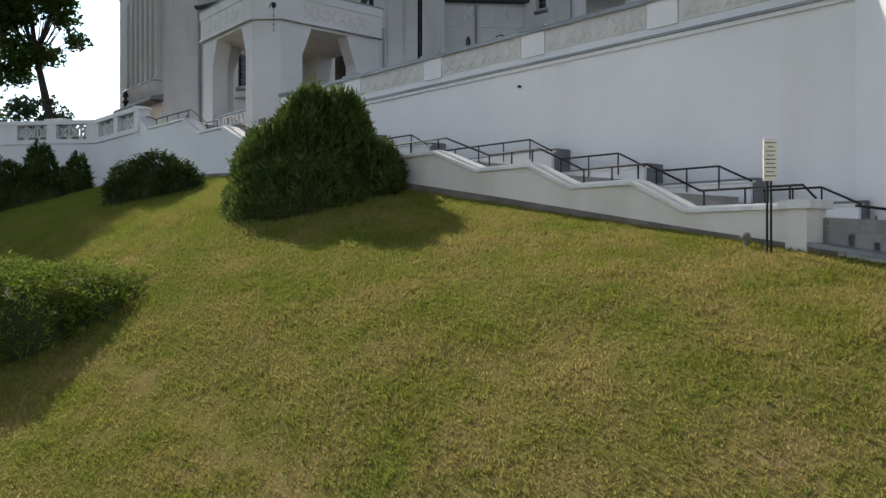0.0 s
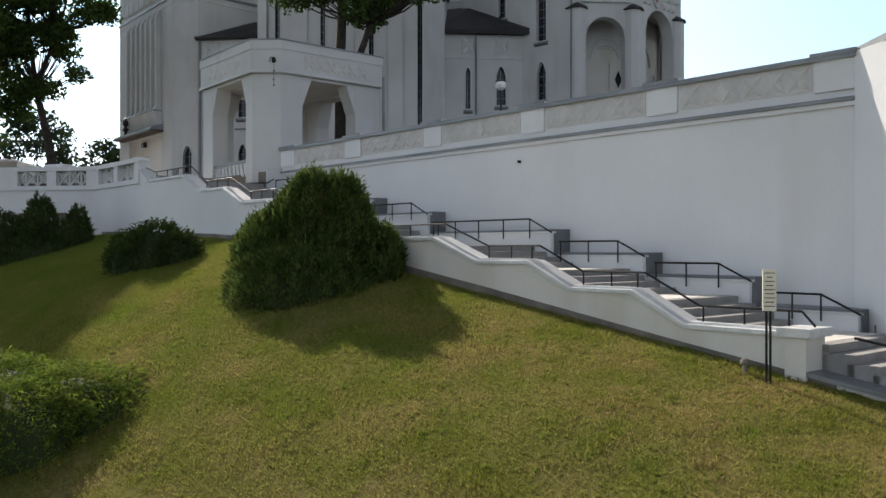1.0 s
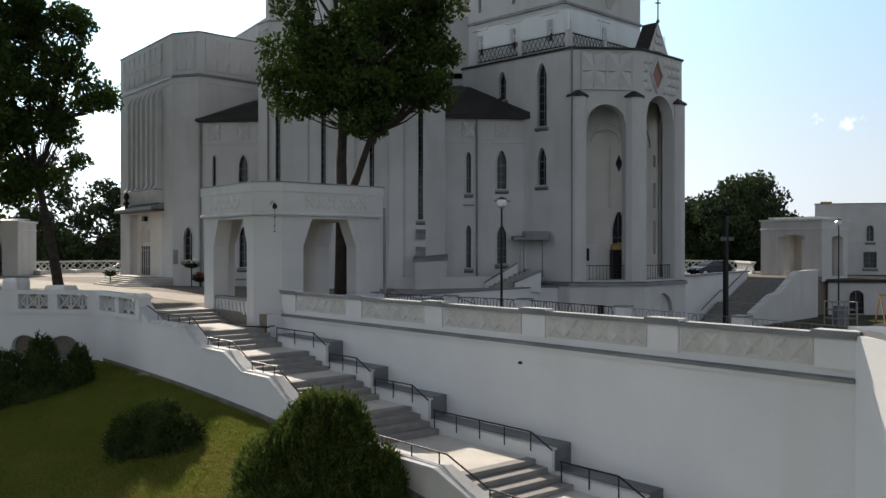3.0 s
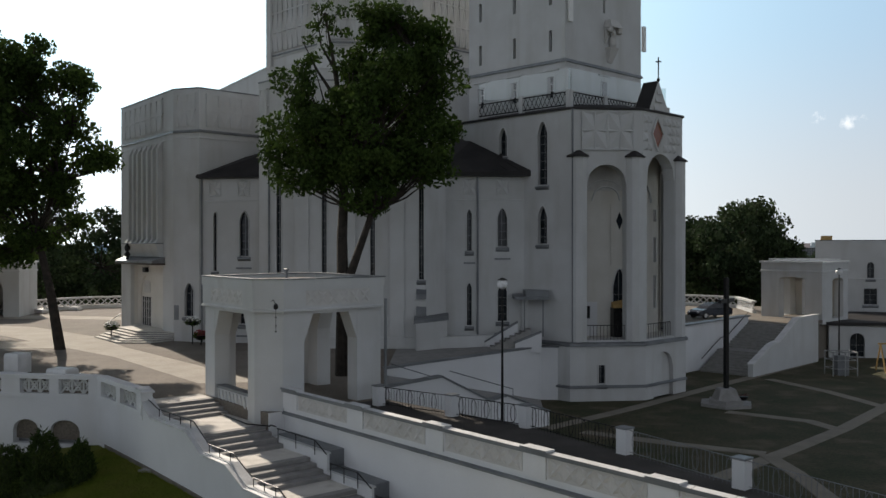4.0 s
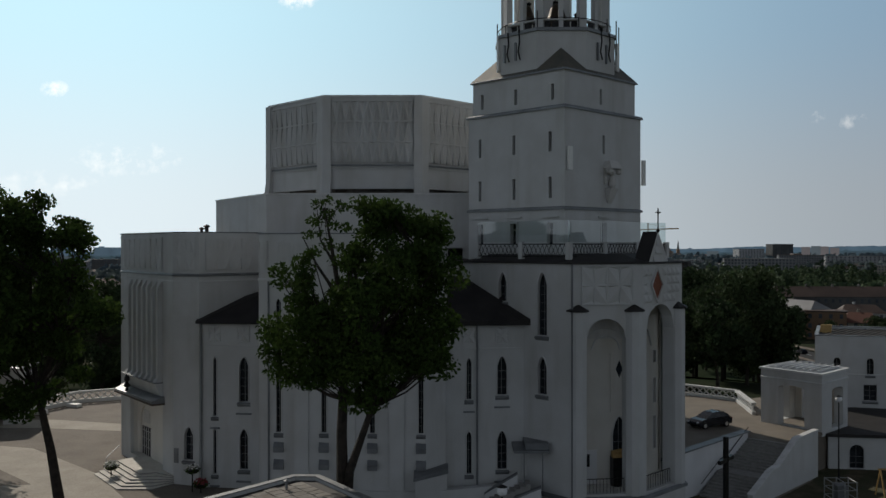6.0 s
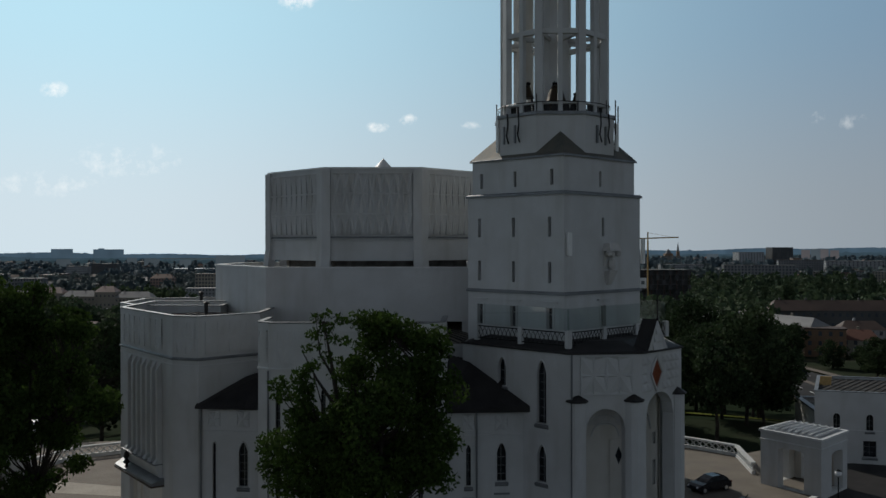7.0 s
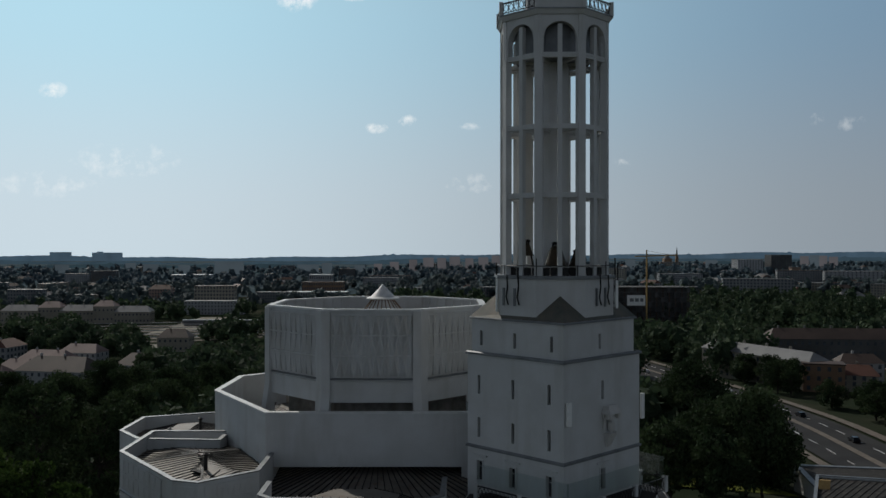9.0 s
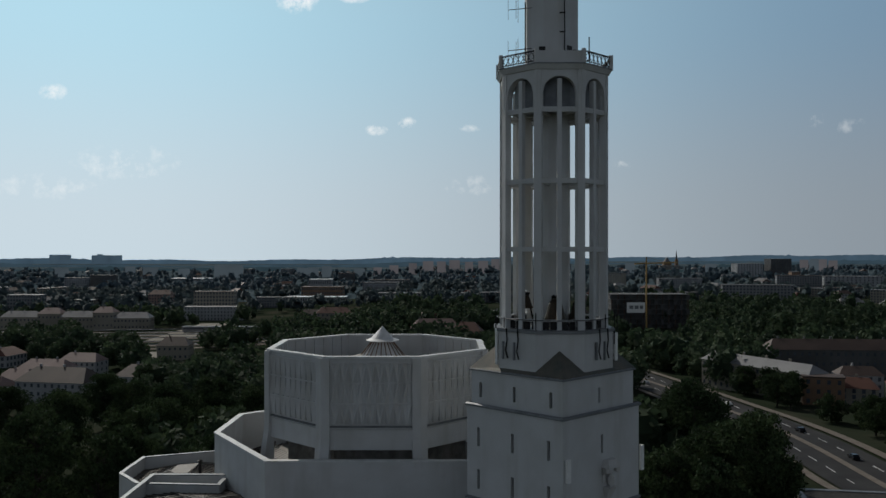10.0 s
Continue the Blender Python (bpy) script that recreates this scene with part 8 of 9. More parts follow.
RF = refine(RC, 10)
part("carriageway", ribbon(Build(), RF, -11, 11, 0.35), ASPHALT, road)
part("median", ribbon(Build(), RF, -1.0, 1.0, 0.5), PAVING, road)
part("footway", ribbon(Build(), RF, 12.5, 15.5, 0.45), PAVING, road)
part("footway", ribbon(Build(), RF, -14.5, -12.0, 0.45), PAVING, road)
marks = Build()
for i in range(len(RF) - 1):
    if i % 2 == 0:
        for k in (-6.1, 5.9):
            ribbon(marks, RF[i:i + 2], k, k + 0.25, 0.40)
part("lane_mark", marks, WHITEPAINT, road)


def far_car(x, y, ang, m_, label):
    ob = thing("car", label, "car", group="cars on the road")
    z = height(x, y) + 0.36
    mt = Matrix.Translation((x, y, z)) @ Matrix.Rotation(ang, 4, "Z")
    b_ = Build()
    for prof, half in (([(-2.1, 0.3), (2.1, 0.3), (2.1, 0.75), (0.9, 0.9), (-2.1, 0.9)], 0.88), ([(0.9, 0.9), (0.3, 1.4), (-1.4, 1.4), (-1.9, 0.9)], 0.75)):
        ring = [[mt @ Vector((px_, u * half, pz_)) for px_, pz_ in prof] for u in (-1, 1)]
        b_.face(*ring[0]).face(*ring[1][::-1])
        for i in range(len(prof)):
            j = (i + 1) % len(prof)
            b_.face(ring[1][i], ring[1][j], ring[0][j], ring[0][i])
    part("body", b_, m_, ob)
    for wx in (-1.3, 1.3):
        part("axle", Build().bar(mt @ Vector((wx, -0.9, 0.3)), mt @ Vector((wx, 0.9, 0.3)), 0.32, 10), TYRE, ob)


for x, y, k, m_, lab in ((108.5, 232, 1.5, CARPAINT, "dark car on the road"), (109, 268, 1.6, CARPAINT, "black car on the road"), (103, 318, 1.8, WHITEPAINT, "white car on the road"), (88, 380, 1.7, CHROME, "silver car on the road"), (-118, 330, 0.3, WHITEPAINT, "white car parked by a house"), (-114, 336, 0.3, CHROME, "silver car parked by a house")):
    far_car(x, y, k, m_, lab)

# ---- the city ----
UNIT_WIN = Build().face((-0.6, 0, -0.8), (0.6, 0, -0.8), (0.6, 0, 0.8), (-0.6, 0, 0.8)).obj("pane_pattern", HWIN).data
bpy.data.objects.remove(bpy.data.objects["pane_pattern"])


def house(x, y, w, d, h, ang, wall, roof, label, pitched=True, floors=3, own_windows=False, bays=None):
    ob = thing("house" if h < 16 else "apartment_block", label, "building", group="city buildings")
    z = height(x, y) - 0.5
    c, s = math.cos(ang), math.sin(ang)

    def at(u, v):
        return (x + c * u - s * v, y + s * u + c * v)

    q = [at(-w / 2, -d / 2), at(w / 2, -d / 2), at(w / 2, d / 2), at(-w / 2, d / 2)]
    wl = part("wall", Build().prism(q, z, z + h), wall, ob)
    r = Build()
    if pitched:
        o = 0.5
        e = [at(-w / 2 - o, -d / 2 - o), at(w / 2 + o, -d / 2 - o), at(w / 2 + o, d / 2 + o), at(-w / 2 - o, d / 2 + o)]
        t0, t1 = at(-w / 2 + d * 0.25, 0), at(w / 2 - d * 0.25, 0)
        zt = z + h + d * 0.32
        za = z + h + 0.05
        r.face((*e[0], za), (*e[1], za), (*t1, zt), (*t0, zt)).face((*e[2], za), (*e[3], za), (*t0, zt), (*t1, zt)).face((*e[1], za), (*e[2], za), (*t1, zt)).face((*e[3], za), (*e[0], za), (*t0, zt)).face(*[(*p, za) for p in e[::-1]])
    else:
        r.prism(inset(q, -0.3), z + h, z + h + 0.5)
    rf = part("roof", r, roof, ob)
    if pitched and w > 12:
        for k in range(int(w // 12)):
            p = at(-w / 2 + 6 + 12 * k, 0.8)
            part("chimney", Build().box(*p, z + h + 1, z + h + d * 0.32 + 1.0, 0.8, 0.8, ang), wall, rf)
    bays = bays or max(2, int(w / 3.2))
    sides = [(q[0], q[1], bays)] + [(q[3], q[0], max(1, int(d / 4))), (q[1], q[2], max(1, int(d / 4)))]
    joined = Build()
    for p, e, n_ in sides:
        L = (Vector(e) - Vector(p)).length
        dv = (Vector(e) - Vector(p)).normalized()
        for f in range(floors):
            zc = z + h * (f + 0.58) / floors
            for k in range(n_):
                sx = L * (k + 0.5) / n_
                if own_windows:
                    wi = new("window", UNIT_WIN)
                    px_, py_ = off(p, e, sx, -0.05)
                    wi.parent = wl
                    wi.matrix_basis = Matrix.Translation((px_, py_, zc)) @ Matrix.Rotation(math.atan2(dv.y, dv.x), 4, "Z")
                else:
                    hw, hh = min(0.9, L / n_ * 0.3), h / floors * 0.28
                    joined.face((*off(p, e, sx - hw, -0.06), zc - hh), (*off(p, e, sx + hw, -0.06), zc - hh), (*off(p, e, sx + hw, -0.06), zc + hh), (*off(p, e, sx - hw, -0.06), zc + hh))
    if not own_windows:
        tagged(part("window_grid", joined, HWIN, wl), kind="stuff")
    return ob


W_, G_, C_, O_, D_ = HOUSE
house(127.5, 352, 56, 10.5, 11.5, radians(-64), C_, HROOF[3], "long cream apartment house with a pale metal roof", True, 3, True)
house(140, 324, 14, 9, 10.5, radians(-18), O_, HROOF[0], "tan rendered corner house with a flat roof", False, 3, True)
house(154, 326, 13, 11, 6.5, radians(-22), C_, HROOF[2], "cream house with a red tiled roof", True, 3, True)
house(168, 320, 11, 11, 8, radians(68), G_, HROOF[2], "grey gabled house with a red roof", True, 3, True)
house(163, 345, 16, 10, 9, radians(-10), W_, HROOF[0], "white house with a brown roof", True, 3, True)
house(206, 408, 110, 14, 13.5, radians(-4), D_, HROOF[0], "long brick terrace with a brown roof and chimneys", True, 3, True)
house(-172, 398, 34, 18, 11, radians(-12), W_, HROOF[0], "large white house with a red-brown mansard roof", True, 3, True)
house(-128, 372, 14, 14, 13, radians(-12), W_, HROOF[0], "white gabled house end", True, 4, True)
SOLID = []


def city(px0, px1, y, h, wall, roof, label, pitched=False, floors=4, d=13, ang=0.0, own=False):
    """A building whose front spans two sight lines (slopes of x over y) at the distance y."""
    x, w = (px0 + px1) / 2 * y, (px1 - px0) * y / max(0.5, math.cos(ang))
    SOLID.append((x, y, w / 2 + 8, d / 2 + 12))
    return house(x, y, w, d, h, ang, wall, roof, label, pitched, floors, own)


PINK = mat("facade_salmon", (0.3, 0.2, 0.165), (0.36, 0.25, 0.21), 0.08, 0.9, 0, 0.0, 1.5, vary=0.15)
ROSE = mat("roof_dusty_rose", (0.2, 0.13, 0.115), (0.26, 0.18, 0.16), 0.1, 0.7, 0, 0.0, 1.5, vary=0.15)
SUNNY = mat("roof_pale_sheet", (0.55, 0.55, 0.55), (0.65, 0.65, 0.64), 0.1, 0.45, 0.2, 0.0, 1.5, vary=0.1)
# railway station: a long hall with taller end pavilions
for a, b, h, lab in ((-0.497, -0.455, 12, "cream station wing with a pale hipped roof"), (-0.455, -0.43, 15, "cream station pavilion with a rose roof"), (-0.43, -0.393, 12, "cream station hall with tall windows"), (-0.393, -0.37, 16, "cream station pavilion with a hipped roof"), (-0.37, -0.33, 11, "low cream station annex")):
    city(a, b, 800, h, C_, ROSE if h > 13 else HROOF[3], lab, True, 2, 16, 0.04, True)
city(-0.32, -0.2855, 575, 10, C_, HROOF[0], "tan gabled railway house beside the tracks", True, 2, 16, 0.05, True)
city(-0.291, -0.225, 905, 14, W_, HROOF[3], "long white railway apartment house", False, 4, 14, 0.03, True)
city(-0.28, -0.235, 960, 27, C_, HROOF[0], "tall cream stepped apartment house", False, 7, 14, 0.03)
city(-0.331, -0.306, 1080, 18, PINK, HROOF[2], "pink gabled apartment house", True, 5, 16)
city(-0.427, -0.402, 1560, 22, W_, HROOF[0], "white and dark modern apartment block", False, 6)
city(-0.398, -0.369, 1590, 26, D_, HROOF[1], "dark modern apartment block with pale fins", False, 7)
city(-0.491, -0.452, 1020, 20, G_, HROOF[1], "grey slab apartment block behind trees", False, 5)
city(-0.307, -0.262, 2020, 6, W_, SUNNY, "low hall with a bright sunlit roof", False, 1, 40)
city(-0.158, -0.112, 1265, 18, O_, HROOF[0], "tan theatre building with a stage tower", False, 3, 30)
city(-0.15, -0.125, 1290, 28, W_, SUNNY, "pale stage tower with a bright roof", False, 3, 24)
city(-0.176, -0.108, 1180, 8, W_, SUNNY, "long low hall with a white roof", False, 1, 26)
city(-0.21, -0.165, 1100, 13, G_, HROOF[1], "grey low apartment block", False, 4)
city(-0.09, -0.045, 1320, 17, W_, HROOF[1], "white apartment block with rows of windows", False, 5)
city(-0.074, -0.024, 1080, 11, G_, HROOF[3], "grey low office block", False, 3)
city(-0.142, -0.104, 720, 15, C_, HROOF[2], "old house with a brown tiled roof", True, 4, 14, 0.1, True)
city(-0.035, 0.02, 640, 6, D_, ROSE, "low shed with a rose-grey roof", True, 1, 22, 0.05)
city(0.012, 0.046, 610, 6, D_, HROOF[2], "low shed with a red-brown roof", True, 1, 22, -0.1)
city(0.395, 0.405, 1420, 24, O_, HROOF[1], "ochre city office block", False, 7)
city(0.235, 0.29, 1050, 9, G_, HROOF[1], "low grey housing block among trees", False, 3)
for a, b, y in ((-0.5, -0.46, 425), (-0.475, -0.42, 470), (-0.43, -0.385, 500), (-0.53, -0.49, 395)):
    city(a, b, y, 10, W_, ROSE, "white town house with a rose-red roof", True, 3, 14, -0.15, True)
# a standing train on the tracks
train = thing("train", "long white and grey passenger train standing on the tracks", "train")
for k in range(6):
    x0 = -224 + k * 21
    z0 = height(-180, 760) + 0.6
    car_ = part("carriage", Build().prism([(x0, 758), (x0 + 20.2, 758), (x0 + 20.2, 761), (x0, 761)], z0 + 0.9, z0 + 4.4), HROOF[3], train)
    part("roof", Build().taper([(x0, 758), (x0 + 20.2, 758), (x0 + 20.2, 761), (x0, 761)], z0 + 4.4, [(x0 + 0.3, 758.7), (x0 + 19.9, 758.7), (x0 + 19.9, 760.3), (x0 + 0.3, 760.3)], z0 + 5.0), SUNNY, car_)
    part("window_band", Build().face((x0 + 1, 757.95, z0 + 2.4), (x0 + 19.2, 757.95, z0 + 2.4), (x0 + 19.2, 757.95, z0 + 3.5), (x0 + 1, 757.95, z0 + 3.5)), HWIN, car_)
    part("bogie", Build().box(x0 + 10, 759.5, z0 - 0.6, z0 + 0.9, 17, 2.2), IRON, car_)
tracks = thing("railway", "brown ballast beds with rusty rails", "railway", "structure")
BALLAST = mat("rusty_ballast", (0.09, 0.07, 0.055), (0.14, 0.115, 0.09), 0.05, 0.95, 0, 0.0, 1.0, (0.07, 0.06, 0.05), 0.02)
for k, y in enumerate((640, 662, 690, 715, 738, 765)):
    bed = Build()
    for x in range(-420, -60, 30):
        zz = [height(x + u * 30, y) + 0.25 for u in (0, 1)]
        bed.face((x, y - 5, zz[0]), (x + 30, y - 5, zz[1]), (x + 30, y + 5, zz[1]), (x, y + 5, zz[0]))
    part("ballast_bed", bed, BALLAST, tracks)
    rl = Build()
    for u in (-2.5, -1, 1, 2.5):
        rl.beam((-420, y + u, height(-300, y) + 0.45), (-60, y + u, height(-100, y) + 0.45), 0.15, 0.2)
    part("rail", rl, SHEET, tracks)
yard = thing("goods_yard", "pale dusty yard between the tracks and the trees", "yard", "structure")
for x0, x1, y0, y1 in ((-270, -190, 575, 620), (-420, -300, 470, 540), (-235, -205, 690, 860)):
    m = Build()
    n_ = 6
    for i in range(n_):
        for j in range(n_):
            q = [(x0 + (x1 - x0) * (i + u) / n_, y0 + (y1 - y0) * (j + v) / n_) for u, v in ((0, 0), (1, 0), (1, 1), (0, 1))]
            m.face(*[(*w_, height(*w_) + 0.3) for w_ in q])
    part("surface", m, GRAVEL, yard)
# building under construction with its crane
con = thing("building_shell", "unfinished dark concrete apartment block with open floors", "building")
z0 = height(160, 690) - 0.5
for f_ in range(8):
    part("floor_slab", Build().prism([(130, 678), (190, 678), (190, 702), (130, 702)], z0 + 3.8 * f_, z0 + 3.8 * f_ + 0.4), HOUSE[4], con)
    if f_ < 7:
        part("inner_wall", Build().prism([(131, 681), (189, 681), (189, 701), (131, 701)], z0 + 3.8 * f_ + 0.4, z0 + 3.8 * f_ + 3.8), HOUSE[4], con)
        for k in range(13):
            part("column", Build().box(130.6 + 4.9 * k, 678.6, z0 + 3.8 * f_ + 0.4, z0 + 3.8 * f_ + 3.8, 0.9 if (k + f_) % 3 else 2.6, 0.5), HROOF[0] if (k + f_) % 3 else HOUSE[4], con)
rng = random.Random(14)
for k in range(22):
    part("roof_prop", Build().bar((131 + 2.7 * k, 679, z0 + 27.0), (131 + 2.7 * k, 679, z0 + 28.1 + rng.random()), 0.12, 4), SHEET, con)
part("banner", Build().face((142, 677.5, 0), (156, 677.5, 0), (156, 677.5, 8), (142, 677.5, 8)), WHITEPAINT, con, "white advertising banner")
bar_ = Build()
for k, (a_, b_) in enumerate(((144, 147), (148, 151), (152, 154.5))):
    bar_.face((a_, 677.3, 3), (b_, 677.3, 3), (b_, 677.3, 5.6), (a_, 677.3, 5.6))
part("banner_mark", bar_, SHEET, con)
crane = thing("tower_crane", "yellow tower crane over the building site", "crane")
part("mast", Build().box(153, 660, -10, 37, 1.0, 1.0), WOODY, crane)
part("jib", Build().beam((144, 660, 38), (176, 660, 39), 0.9, 0.9), WOODY, crane)
part("apex", Build().bar((153, 660, 37), (153, 660, 43), 0.5, 5), WOODY, crane)
part("tie", Build().bar((153, 660, 42.5), (172, 660, 39), 0.12, 4), WOODY, crane)
house(640, 1850, 55, 30, 30, 0.1, W_, HROOF[1], "white slab-shaped city tower block", False, 10, False, 9)
house(705, 1850, 45, 30, 40, 0.1, D_, HROOF[1], "dark city tower block far off", False, 13, False, 8)
house(580, 1250, 80, 25, 22, -0.1, W_, HROOF[1], "white flat-roofed office block", False, 6, False, 14)

rng = random.Random(77)
n_h = 0
while n_h < 165:
    y = 420 * (10 ** (rng.random() ** 0.8 * 0.8))
    x = (rng.random() - 0.5) * 2 * y * 0.56
    if (abs(x - 100) < 60 and y < 470) or (abs(x - 40) < 60 and 470 < y < 620) or (x > 60 and y < 720) or (-0.5 < x / y < -0.18 and 560 < y < 900) or (-200 < x < 0 and y < 480):
        continue
    if any(abs(x - a_) < b_ + 30 and -d_ - 130 < y - y_ < d_ + 30 for a_, y_, b_, d_ in SOLID):
        n_h += 0.2
        continue
    big = rng.random() < 0.3 and y > 850
    w_ = rng.uniform(25, 70) if big else rng.uniform(12, 30)
    h_ = rng.choice((9, 12, 12, 15, 15, 24)) if big else rng.uniform(6, 10)
    if y > 1500 and big:
        h_ *= 1.1
    flat = big
    mt = rng.choice((W_, W_, G_, C_, C_, G_, D_))
    house(x, y, w_, rng.uniform(11, 15), h_, rng.choice((0.05, 0.1, -0.2, 0.3, 1.4, -0.9)), mt, rng.choice(HROOF) if not flat else rng.choice((HROOF[1], HROOF[3], HROOF[0])),
          {"facade_white": "white", "facade_grey": "grey", "facade_cream": "cream", "facade_dark": "dark"}[mt.name] + (" flat-roofed city apartment block" if flat else " city house with a pitched roof"), not flat, max(2, int(h_ / 3)))
    n_h += 1

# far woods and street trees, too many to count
rng = np.random.default_rng(9)
count = 8000
yy = 170 * 10 ** (rng.random(count) ** 0.9 * 1.2)
xx = (rng.random(count) - 0.5) * 2 * (yy * 0.56 + 20)
CLUMPS = [(-262, -205, 560, 600, 44), (-205, -175, 500, 560, 26), (-120, -60, 610, 690, 40), (-330, -250, 600, 640, 26), (-60, 40, 700, 980, 120), (205, 330, 470, 660, 150), (150, 320, 720, 1000, 130), (-120, -40, 300, 430, 70), (-300, -190, 850, 890, 24), (-520, -330, 1080, 1450, 110), (60, 125, 520, 640, 60), (-170, -130, 600, 700, 22)]
count_free = count
for x0, x1, y0, y1, k in CLUMPS:
    xx, yy = np.concatenate([xx, rng.uniform(x0, x1, k)]), np.concatenate([yy, rng.uniform(y0, y1, k)])
near_w, far_w, dim_w = [], [], []
for n_t, (x, y) in enumerate(zip(xx, yy)):
    if any(abs(x - a_) < b_ - 3 and -d_ - 0.035 * y < y - y_ < d_ - 4 for a_, y_, b_, d_ in SOLID):
        continue
    if n_t < count_free and ((-0.4 < x / y < -0.19 and 455 < y < 790) or (x / y < -0.35 and 320 < y < 560) or (-0.58 < x / y < -0.3 and 690 < y < 800) or (0.175 < x / y < 0.285 and 500 < y < 680)):
        continue
    dr_ = min(math.hypot(x - px_, y - py_) for px_, py_ in RF) if y < 640 else 99
    if dr_ < 19 or (math.hypot(x, y - 85) < 75) or (abs(x + 152) < 26 and abs(y - 385) < 20) or (abs(x - 140) < 22 and 300 < y < 372 and rng.random() < 0.7):
        continue
    if n_t < count_free and noise.noise(Vector((x * 0.004, y * 0.004, 3))) < -0.12 and y < 1500:
        continue
    # trees farther off take the paler leaf colours that hold the haze
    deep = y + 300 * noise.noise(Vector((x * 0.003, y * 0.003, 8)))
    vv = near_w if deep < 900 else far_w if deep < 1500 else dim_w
    z = height(x, y)
    h_ = 8 + 12 * rng.random() ** 1.3
    r = h_ * (0.3 + 0.16 * rng.random())
    if (50 < x < 132 and y < 330) or (120 < x < 190 and 258 < y < 372) or (140 < x < 275 and 330 < y < 425):
        continue
    n_l = 190 if y < 420 else 80 if y < 800 else 20
    k = r * (0.15 if y < 420 else 0.22 if y < 800 else 0.36)
    p = rng.normal(size=(n_l, 3))
    p /= np.linalg.norm(p, axis=1)[:, None]
    p *= (0.78 + 0.3 * rng.random((n_l, 1)))
    p = p * np.array([r, r, h_ * 0.42]) + np.array([x, y, z + h_ * 0.56])
    e = rng.normal(size=(n_l, 3))
    e /= np.linalg.norm(e, axis=1)[:, None]
    f = np.cross(e, rng.normal(size=(n_l, 3)))
    f /= np.linalg.norm(f, axis=1)[:, None]
    vv.append(np.stack([p - e * k, p + f * k * 0.7, p + e * k, p - f * k * 0.7], 1).reshape(-1, 3))
    # uneven inner mass of the crown
    lat, lon = np.meshgrid(np.linspace(-1.4, 1.5, 6), np.linspace(0, 2 * math.pi, 9)[:-1], indexing="ij")
    rad = 0.72 + 0.4 * (rng.random(lat.shape) - 0.5)
    ball = np.stack([x + r * rad * np.cos(lat) * np.cos(lon), y + r * rad * np.cos(lat) * np.sin(lon), z + h_ * 0.55 + h_ * 0.42 * rad * np.sin(lat)], 2)
    nxt = np.roll(ball, -1, axis=1)
    vv.append(np.stack([ball[:-1], nxt[:-1], nxt[1:], ball[1:]], 2).reshape(-1, 3))
for name_, rows_, m_, lab_ in (("woodland", near_w, FARLEAF, "dark green trees and woods spread through the city"), ("distant_woodland", far_w, DISTANT, "woods on the far side of the city, tinted blue-green for haze"), ("horizon_woodland", dim_w, HORIZON, "woods towards the horizon, tinted pale blue-grey for haze")):
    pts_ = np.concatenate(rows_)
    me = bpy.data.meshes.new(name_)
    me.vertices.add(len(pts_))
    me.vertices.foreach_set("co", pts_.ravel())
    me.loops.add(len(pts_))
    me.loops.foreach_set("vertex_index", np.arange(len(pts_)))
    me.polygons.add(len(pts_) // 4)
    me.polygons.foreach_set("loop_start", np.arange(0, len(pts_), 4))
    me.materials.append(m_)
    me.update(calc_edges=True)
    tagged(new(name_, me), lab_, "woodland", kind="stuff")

# slender poplars in a row beyond the road
rng_p = random.Random(55)
for k in range(16):
    x, y = 201 + 3.9 * k + rng_p.uniform(-1.5, 1.5), 520 + rng_p.uniform(-8, 30)
    h_ = rng_p.uniform(20, 30)
    tree("poplar_tree", x, y, height(x, y) - 0.4, [([(0, 0, -0.5), (0, 0, h_ * 0.5), (0.2, 0, h_ * 0.95)], 0.35)], [(rng_p.gauss(0, 0.7), rng_p.gauss(0, 0.7), h_ * t_, 1.5 + 1.0 * math.sin(math.pi * t_)) for t_ in np.linspace(0.1, 0.97, 16)], 14, 0.55, "tall slender poplar in a row", 300 + k, 0.35, FARLEAF, "poplars")
spire = thing("far_church", "distant brick church with a slim spire", "church", group="city buildings")
for x, w_, zt, zs in ((765, 26, 6, 22), (798, 9, 14, 44)):
    part("body", Build().box(x, 3000, -30, zt, w_, w_), HOUSE[3], spire)
    part("spire", Build().spin(x, 3000, [(w_ * 0.45, zt), (w_ * 0.3, zt + (zs - zt) * 0.4), (0.4, zs)], 8), HROOF[1], spire)

# far wooded ridges and skyline blocks glow faintly, with haze put into their colour
def haze_glow_mat(name, colour):
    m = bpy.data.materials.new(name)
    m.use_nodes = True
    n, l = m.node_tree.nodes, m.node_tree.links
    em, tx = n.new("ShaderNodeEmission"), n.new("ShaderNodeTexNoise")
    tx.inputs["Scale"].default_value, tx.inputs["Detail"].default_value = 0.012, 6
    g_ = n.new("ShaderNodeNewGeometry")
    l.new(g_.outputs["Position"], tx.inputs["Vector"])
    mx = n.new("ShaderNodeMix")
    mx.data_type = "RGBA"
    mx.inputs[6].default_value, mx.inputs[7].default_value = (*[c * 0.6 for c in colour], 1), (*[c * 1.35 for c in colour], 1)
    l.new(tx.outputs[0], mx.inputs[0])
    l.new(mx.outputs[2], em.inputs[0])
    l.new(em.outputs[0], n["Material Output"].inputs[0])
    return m


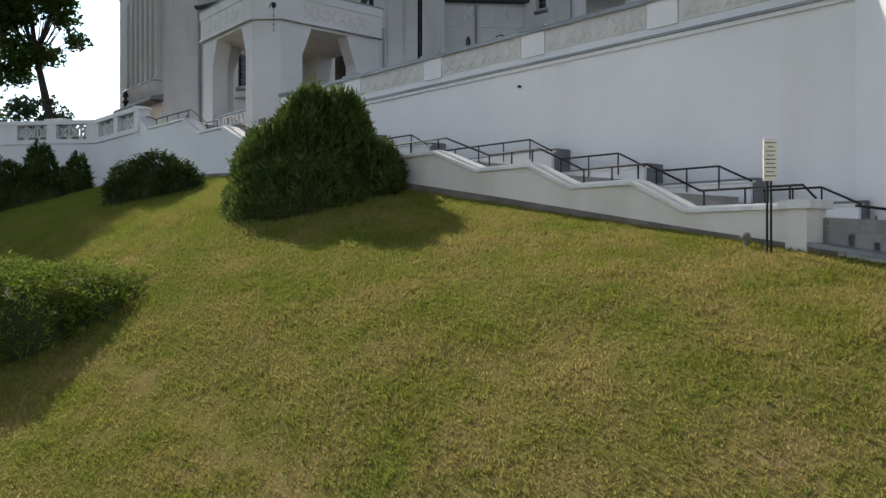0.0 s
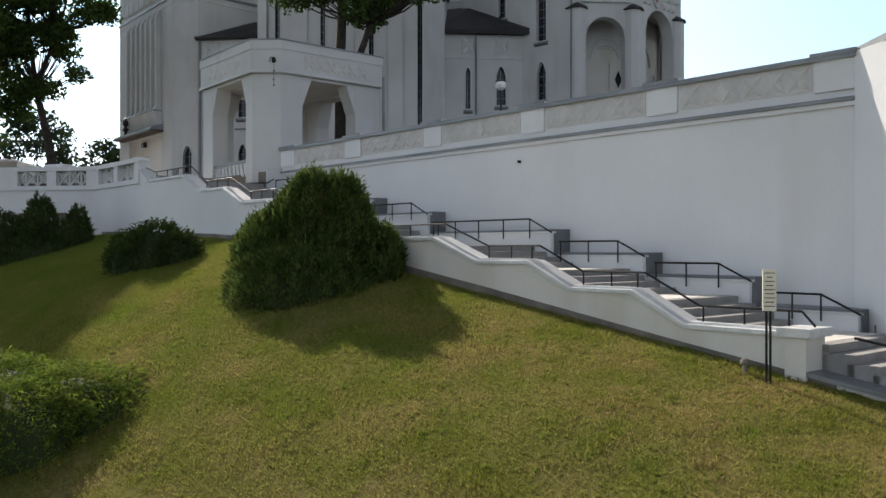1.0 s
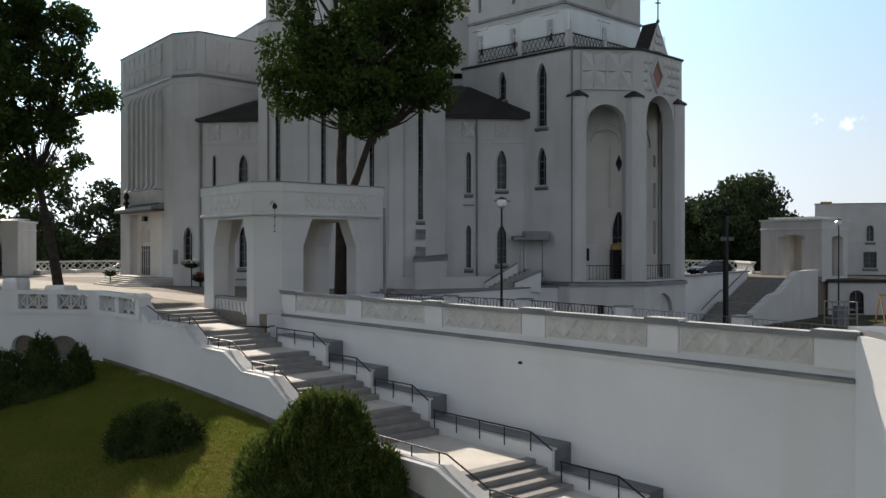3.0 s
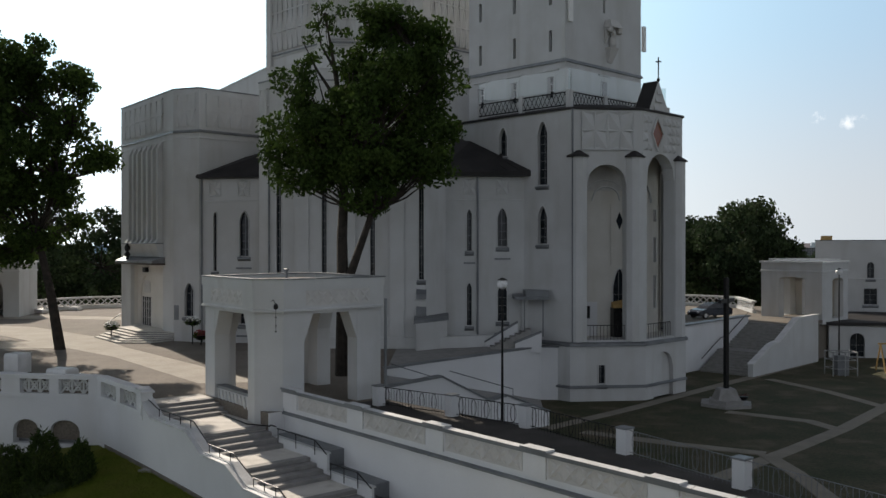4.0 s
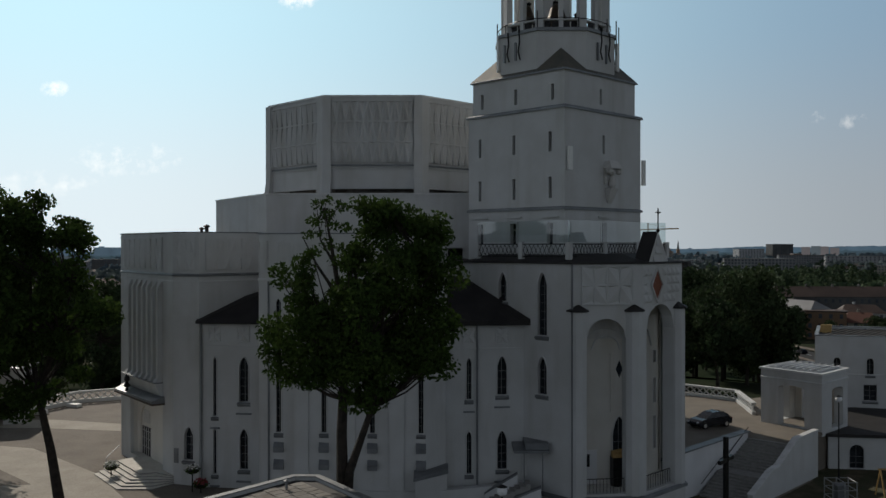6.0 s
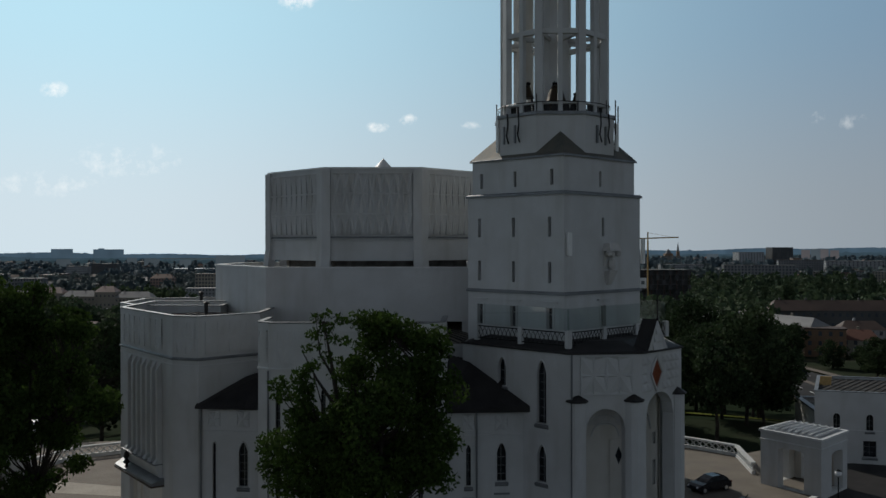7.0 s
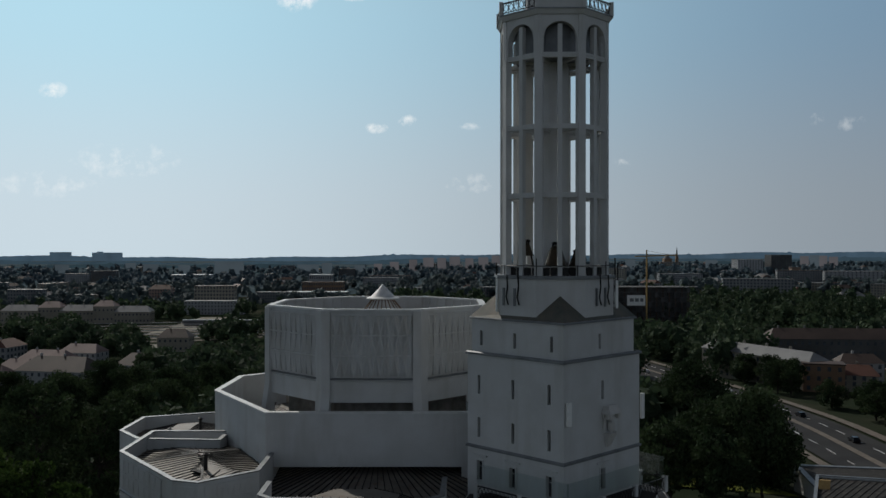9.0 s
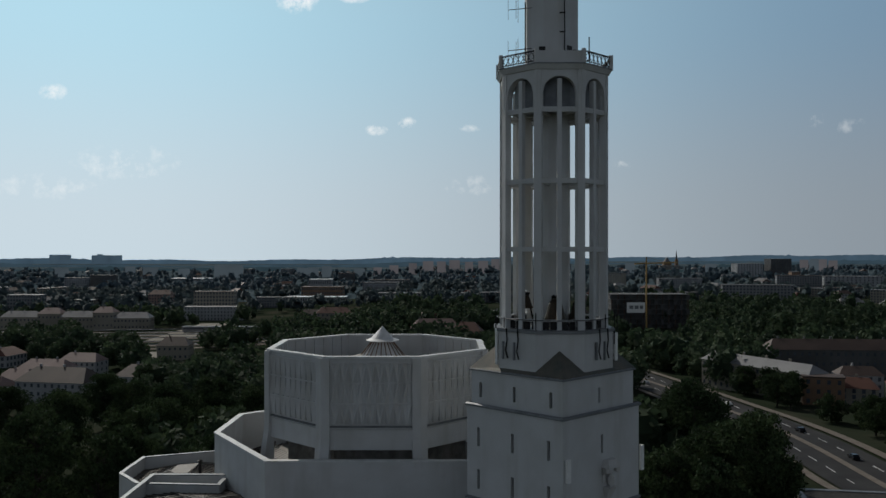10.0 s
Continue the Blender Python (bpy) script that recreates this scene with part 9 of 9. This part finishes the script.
# tower blocks of the skyline, in flat glowing tones that stand for haze
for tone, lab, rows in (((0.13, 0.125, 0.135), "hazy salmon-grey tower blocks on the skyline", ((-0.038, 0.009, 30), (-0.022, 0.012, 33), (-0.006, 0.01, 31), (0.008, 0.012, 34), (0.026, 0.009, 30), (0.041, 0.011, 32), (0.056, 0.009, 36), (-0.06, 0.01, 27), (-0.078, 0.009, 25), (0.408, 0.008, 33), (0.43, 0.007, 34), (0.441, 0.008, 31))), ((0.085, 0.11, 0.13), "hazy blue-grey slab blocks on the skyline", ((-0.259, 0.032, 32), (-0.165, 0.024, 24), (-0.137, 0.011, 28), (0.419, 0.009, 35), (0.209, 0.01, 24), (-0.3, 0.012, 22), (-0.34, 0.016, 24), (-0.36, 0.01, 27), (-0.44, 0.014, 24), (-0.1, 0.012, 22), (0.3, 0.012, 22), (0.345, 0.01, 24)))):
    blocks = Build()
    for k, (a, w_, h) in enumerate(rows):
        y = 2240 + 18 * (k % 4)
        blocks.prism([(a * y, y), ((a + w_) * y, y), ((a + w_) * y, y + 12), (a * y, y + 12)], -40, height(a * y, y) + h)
    tagged(blocks.obj("backdrop", haze_glow_mat("distant_tower_blocks", tone)), lab, "backdrop", kind="structure")
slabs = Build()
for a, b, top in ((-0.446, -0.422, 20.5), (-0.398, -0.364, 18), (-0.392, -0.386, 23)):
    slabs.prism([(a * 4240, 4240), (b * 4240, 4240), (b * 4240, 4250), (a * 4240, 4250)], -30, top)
tagged(slabs.obj("backdrop", haze_glow_mat("distant_slabs", (0.075, 0.12, 0.165))), "hazy long slabs on the far ridge", "backdrop", kind="structure")
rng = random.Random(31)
# each ridge farther off glows a paler blue, for the haze before it
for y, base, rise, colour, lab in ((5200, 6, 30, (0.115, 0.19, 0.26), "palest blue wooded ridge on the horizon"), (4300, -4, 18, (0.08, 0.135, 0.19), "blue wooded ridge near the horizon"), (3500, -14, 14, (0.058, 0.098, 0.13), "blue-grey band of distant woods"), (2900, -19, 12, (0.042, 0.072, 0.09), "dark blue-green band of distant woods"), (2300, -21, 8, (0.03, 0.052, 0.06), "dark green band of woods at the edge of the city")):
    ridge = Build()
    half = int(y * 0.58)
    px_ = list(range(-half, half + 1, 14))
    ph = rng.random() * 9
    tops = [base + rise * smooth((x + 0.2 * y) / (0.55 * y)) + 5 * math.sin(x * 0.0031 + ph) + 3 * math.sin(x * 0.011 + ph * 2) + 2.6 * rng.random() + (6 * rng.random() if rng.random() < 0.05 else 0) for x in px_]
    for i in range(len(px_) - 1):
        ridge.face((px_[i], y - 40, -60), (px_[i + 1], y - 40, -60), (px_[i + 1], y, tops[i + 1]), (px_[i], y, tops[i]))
    tagged(ridge.obj("backdrop", haze_glow_mat("distant_woods", colour)), lab, "backdrop", kind="structure")

# ---- grass ----
rng = np.random.default_rng(4)
n_g = 680000
gx = rng.uniform(-27, 15, n_g * 3)
gy = rng.uniform(5, 44, n_g * 3)
bb = (gx - P0.x) * N.x + (gy - P0.y) * N.y
keep = (bb < -0.05) & (np.hypot(gx + 1.5, gy - 20) < 17 + 10 * (gx < -7)) & (gx > -0.53 * gy - 3)
gx, gy = gx[keep][:n_g], gy[keep][:n_g]
gz = np.array([height(x, y) for x, y in zip(gx, gy)])
tuft = np.array([noise.noise(Vector((x * 0.9, y * 0.9, 7))) + 0.6 * noise.noise(Vector((x * 3, y * 3, 2))) for x, y in zip(gx, gy)])
hh = (0.03 + 0.03 * rng.random(len(gx)) + 0.06 * np.clip(tuft - 0.1, 0, 1)) * (1 + 1.1 * np.clip((-gx - 5) / 5, 0, 1) * np.clip((gy - 22) / 4, 0, 1))
an = rng.uniform(0, 6.283, len(gx))
wd = 0.006 + 0.006 * rng.random(len(gx))
lean = rng.normal(0, 0.9, (len(gx), 2)) * hh[:, None]
a = np.stack([gx - np.cos(an) * wd, gy - np.sin(an) * wd, gz - 0.01], 1)
b = np.stack([gx + np.cos(an) * wd, gy + np.sin(an) * wd, gz - 0.01], 1)
c = np.stack([gx + lean[:, 0], gy + lean[:, 1], gz + hh], 1)
verts = np.stack([a, b, c], 1).reshape(-1, 3)


def loose_mesh(name, pts, corners, material):
    me_ = bpy.data.meshes.new(name)
    me_.vertices.add(len(pts))
    me_.vertices.foreach_set("co", pts.ravel())
    me_.loops.add(len(pts))
    me_.loops.foreach_set("vertex_index", np.arange(len(pts)))
    me_.polygons.add(len(pts) // corners)
    me_.polygons.foreach_set("loop_start", np.arange(0, len(pts), corners))
    me_.materials.append(material)
    me_.update(calc_edges=True)
    return new(name, me_)


tagged(loose_mesh("grass", verts, 3, BLADE), "short dry summer grass on the slope", "grass", kind="stuff")
# greener tufts and broad weeds
n_t = 5000
tx, ty = rng.uniform(-21, 15, n_t * 3), rng.uniform(5, 40, n_t * 3)
tb = (tx - P0.x) * N.x + (ty - P0.y) * N.y
ok = (tb < -0.1) & (np.hypot(tx + 1.5, ty - 20) < 17 + 4 * (tx < -7))
tx, ty = tx[ok][:n_t], ty[ok][:n_t]
rows_ = []
for x, y in zip(tx, ty):
    dens = noise.noise(Vector((x * 0.35, y * 0.35, 11)))
    if dens < -0.1 and rng.random() < 0.75:
        continue
    z, r_t = height(x, y), 0.02 + 0.05 * rng.random() ** 2
    for _ in range(14):
        w_, d_ = rng.uniform(0, 6.283), r_t * rng.random() ** 0.5
        x0, y0 = x + d_ * math.cos(w_), y + d_ * math.sin(w_)
        hgt, wid, ang = (0.04 + 0.07 * rng.random()) * (0.6 + 5 * r_t), 0.006 + 0.008 * rng.random(), rng.uniform(0, 6.283)
        rows_ += [(x0 - wid * math.cos(ang), y0 - wid * math.sin(ang), z - 0.01), (x0 + wid * math.cos(ang), y0 + wid * math.sin(ang), z - 0.01), (x0 + 0.5 * hgt * math.cos(w_), y0 + 0.5 * hgt * math.sin(w_), z + hgt)]
tagged(loose_mesh("weeds", np.array(rows_), 3, TUFT), "scattered greener weed tufts in the lawn", "weeds", kind="stuff")
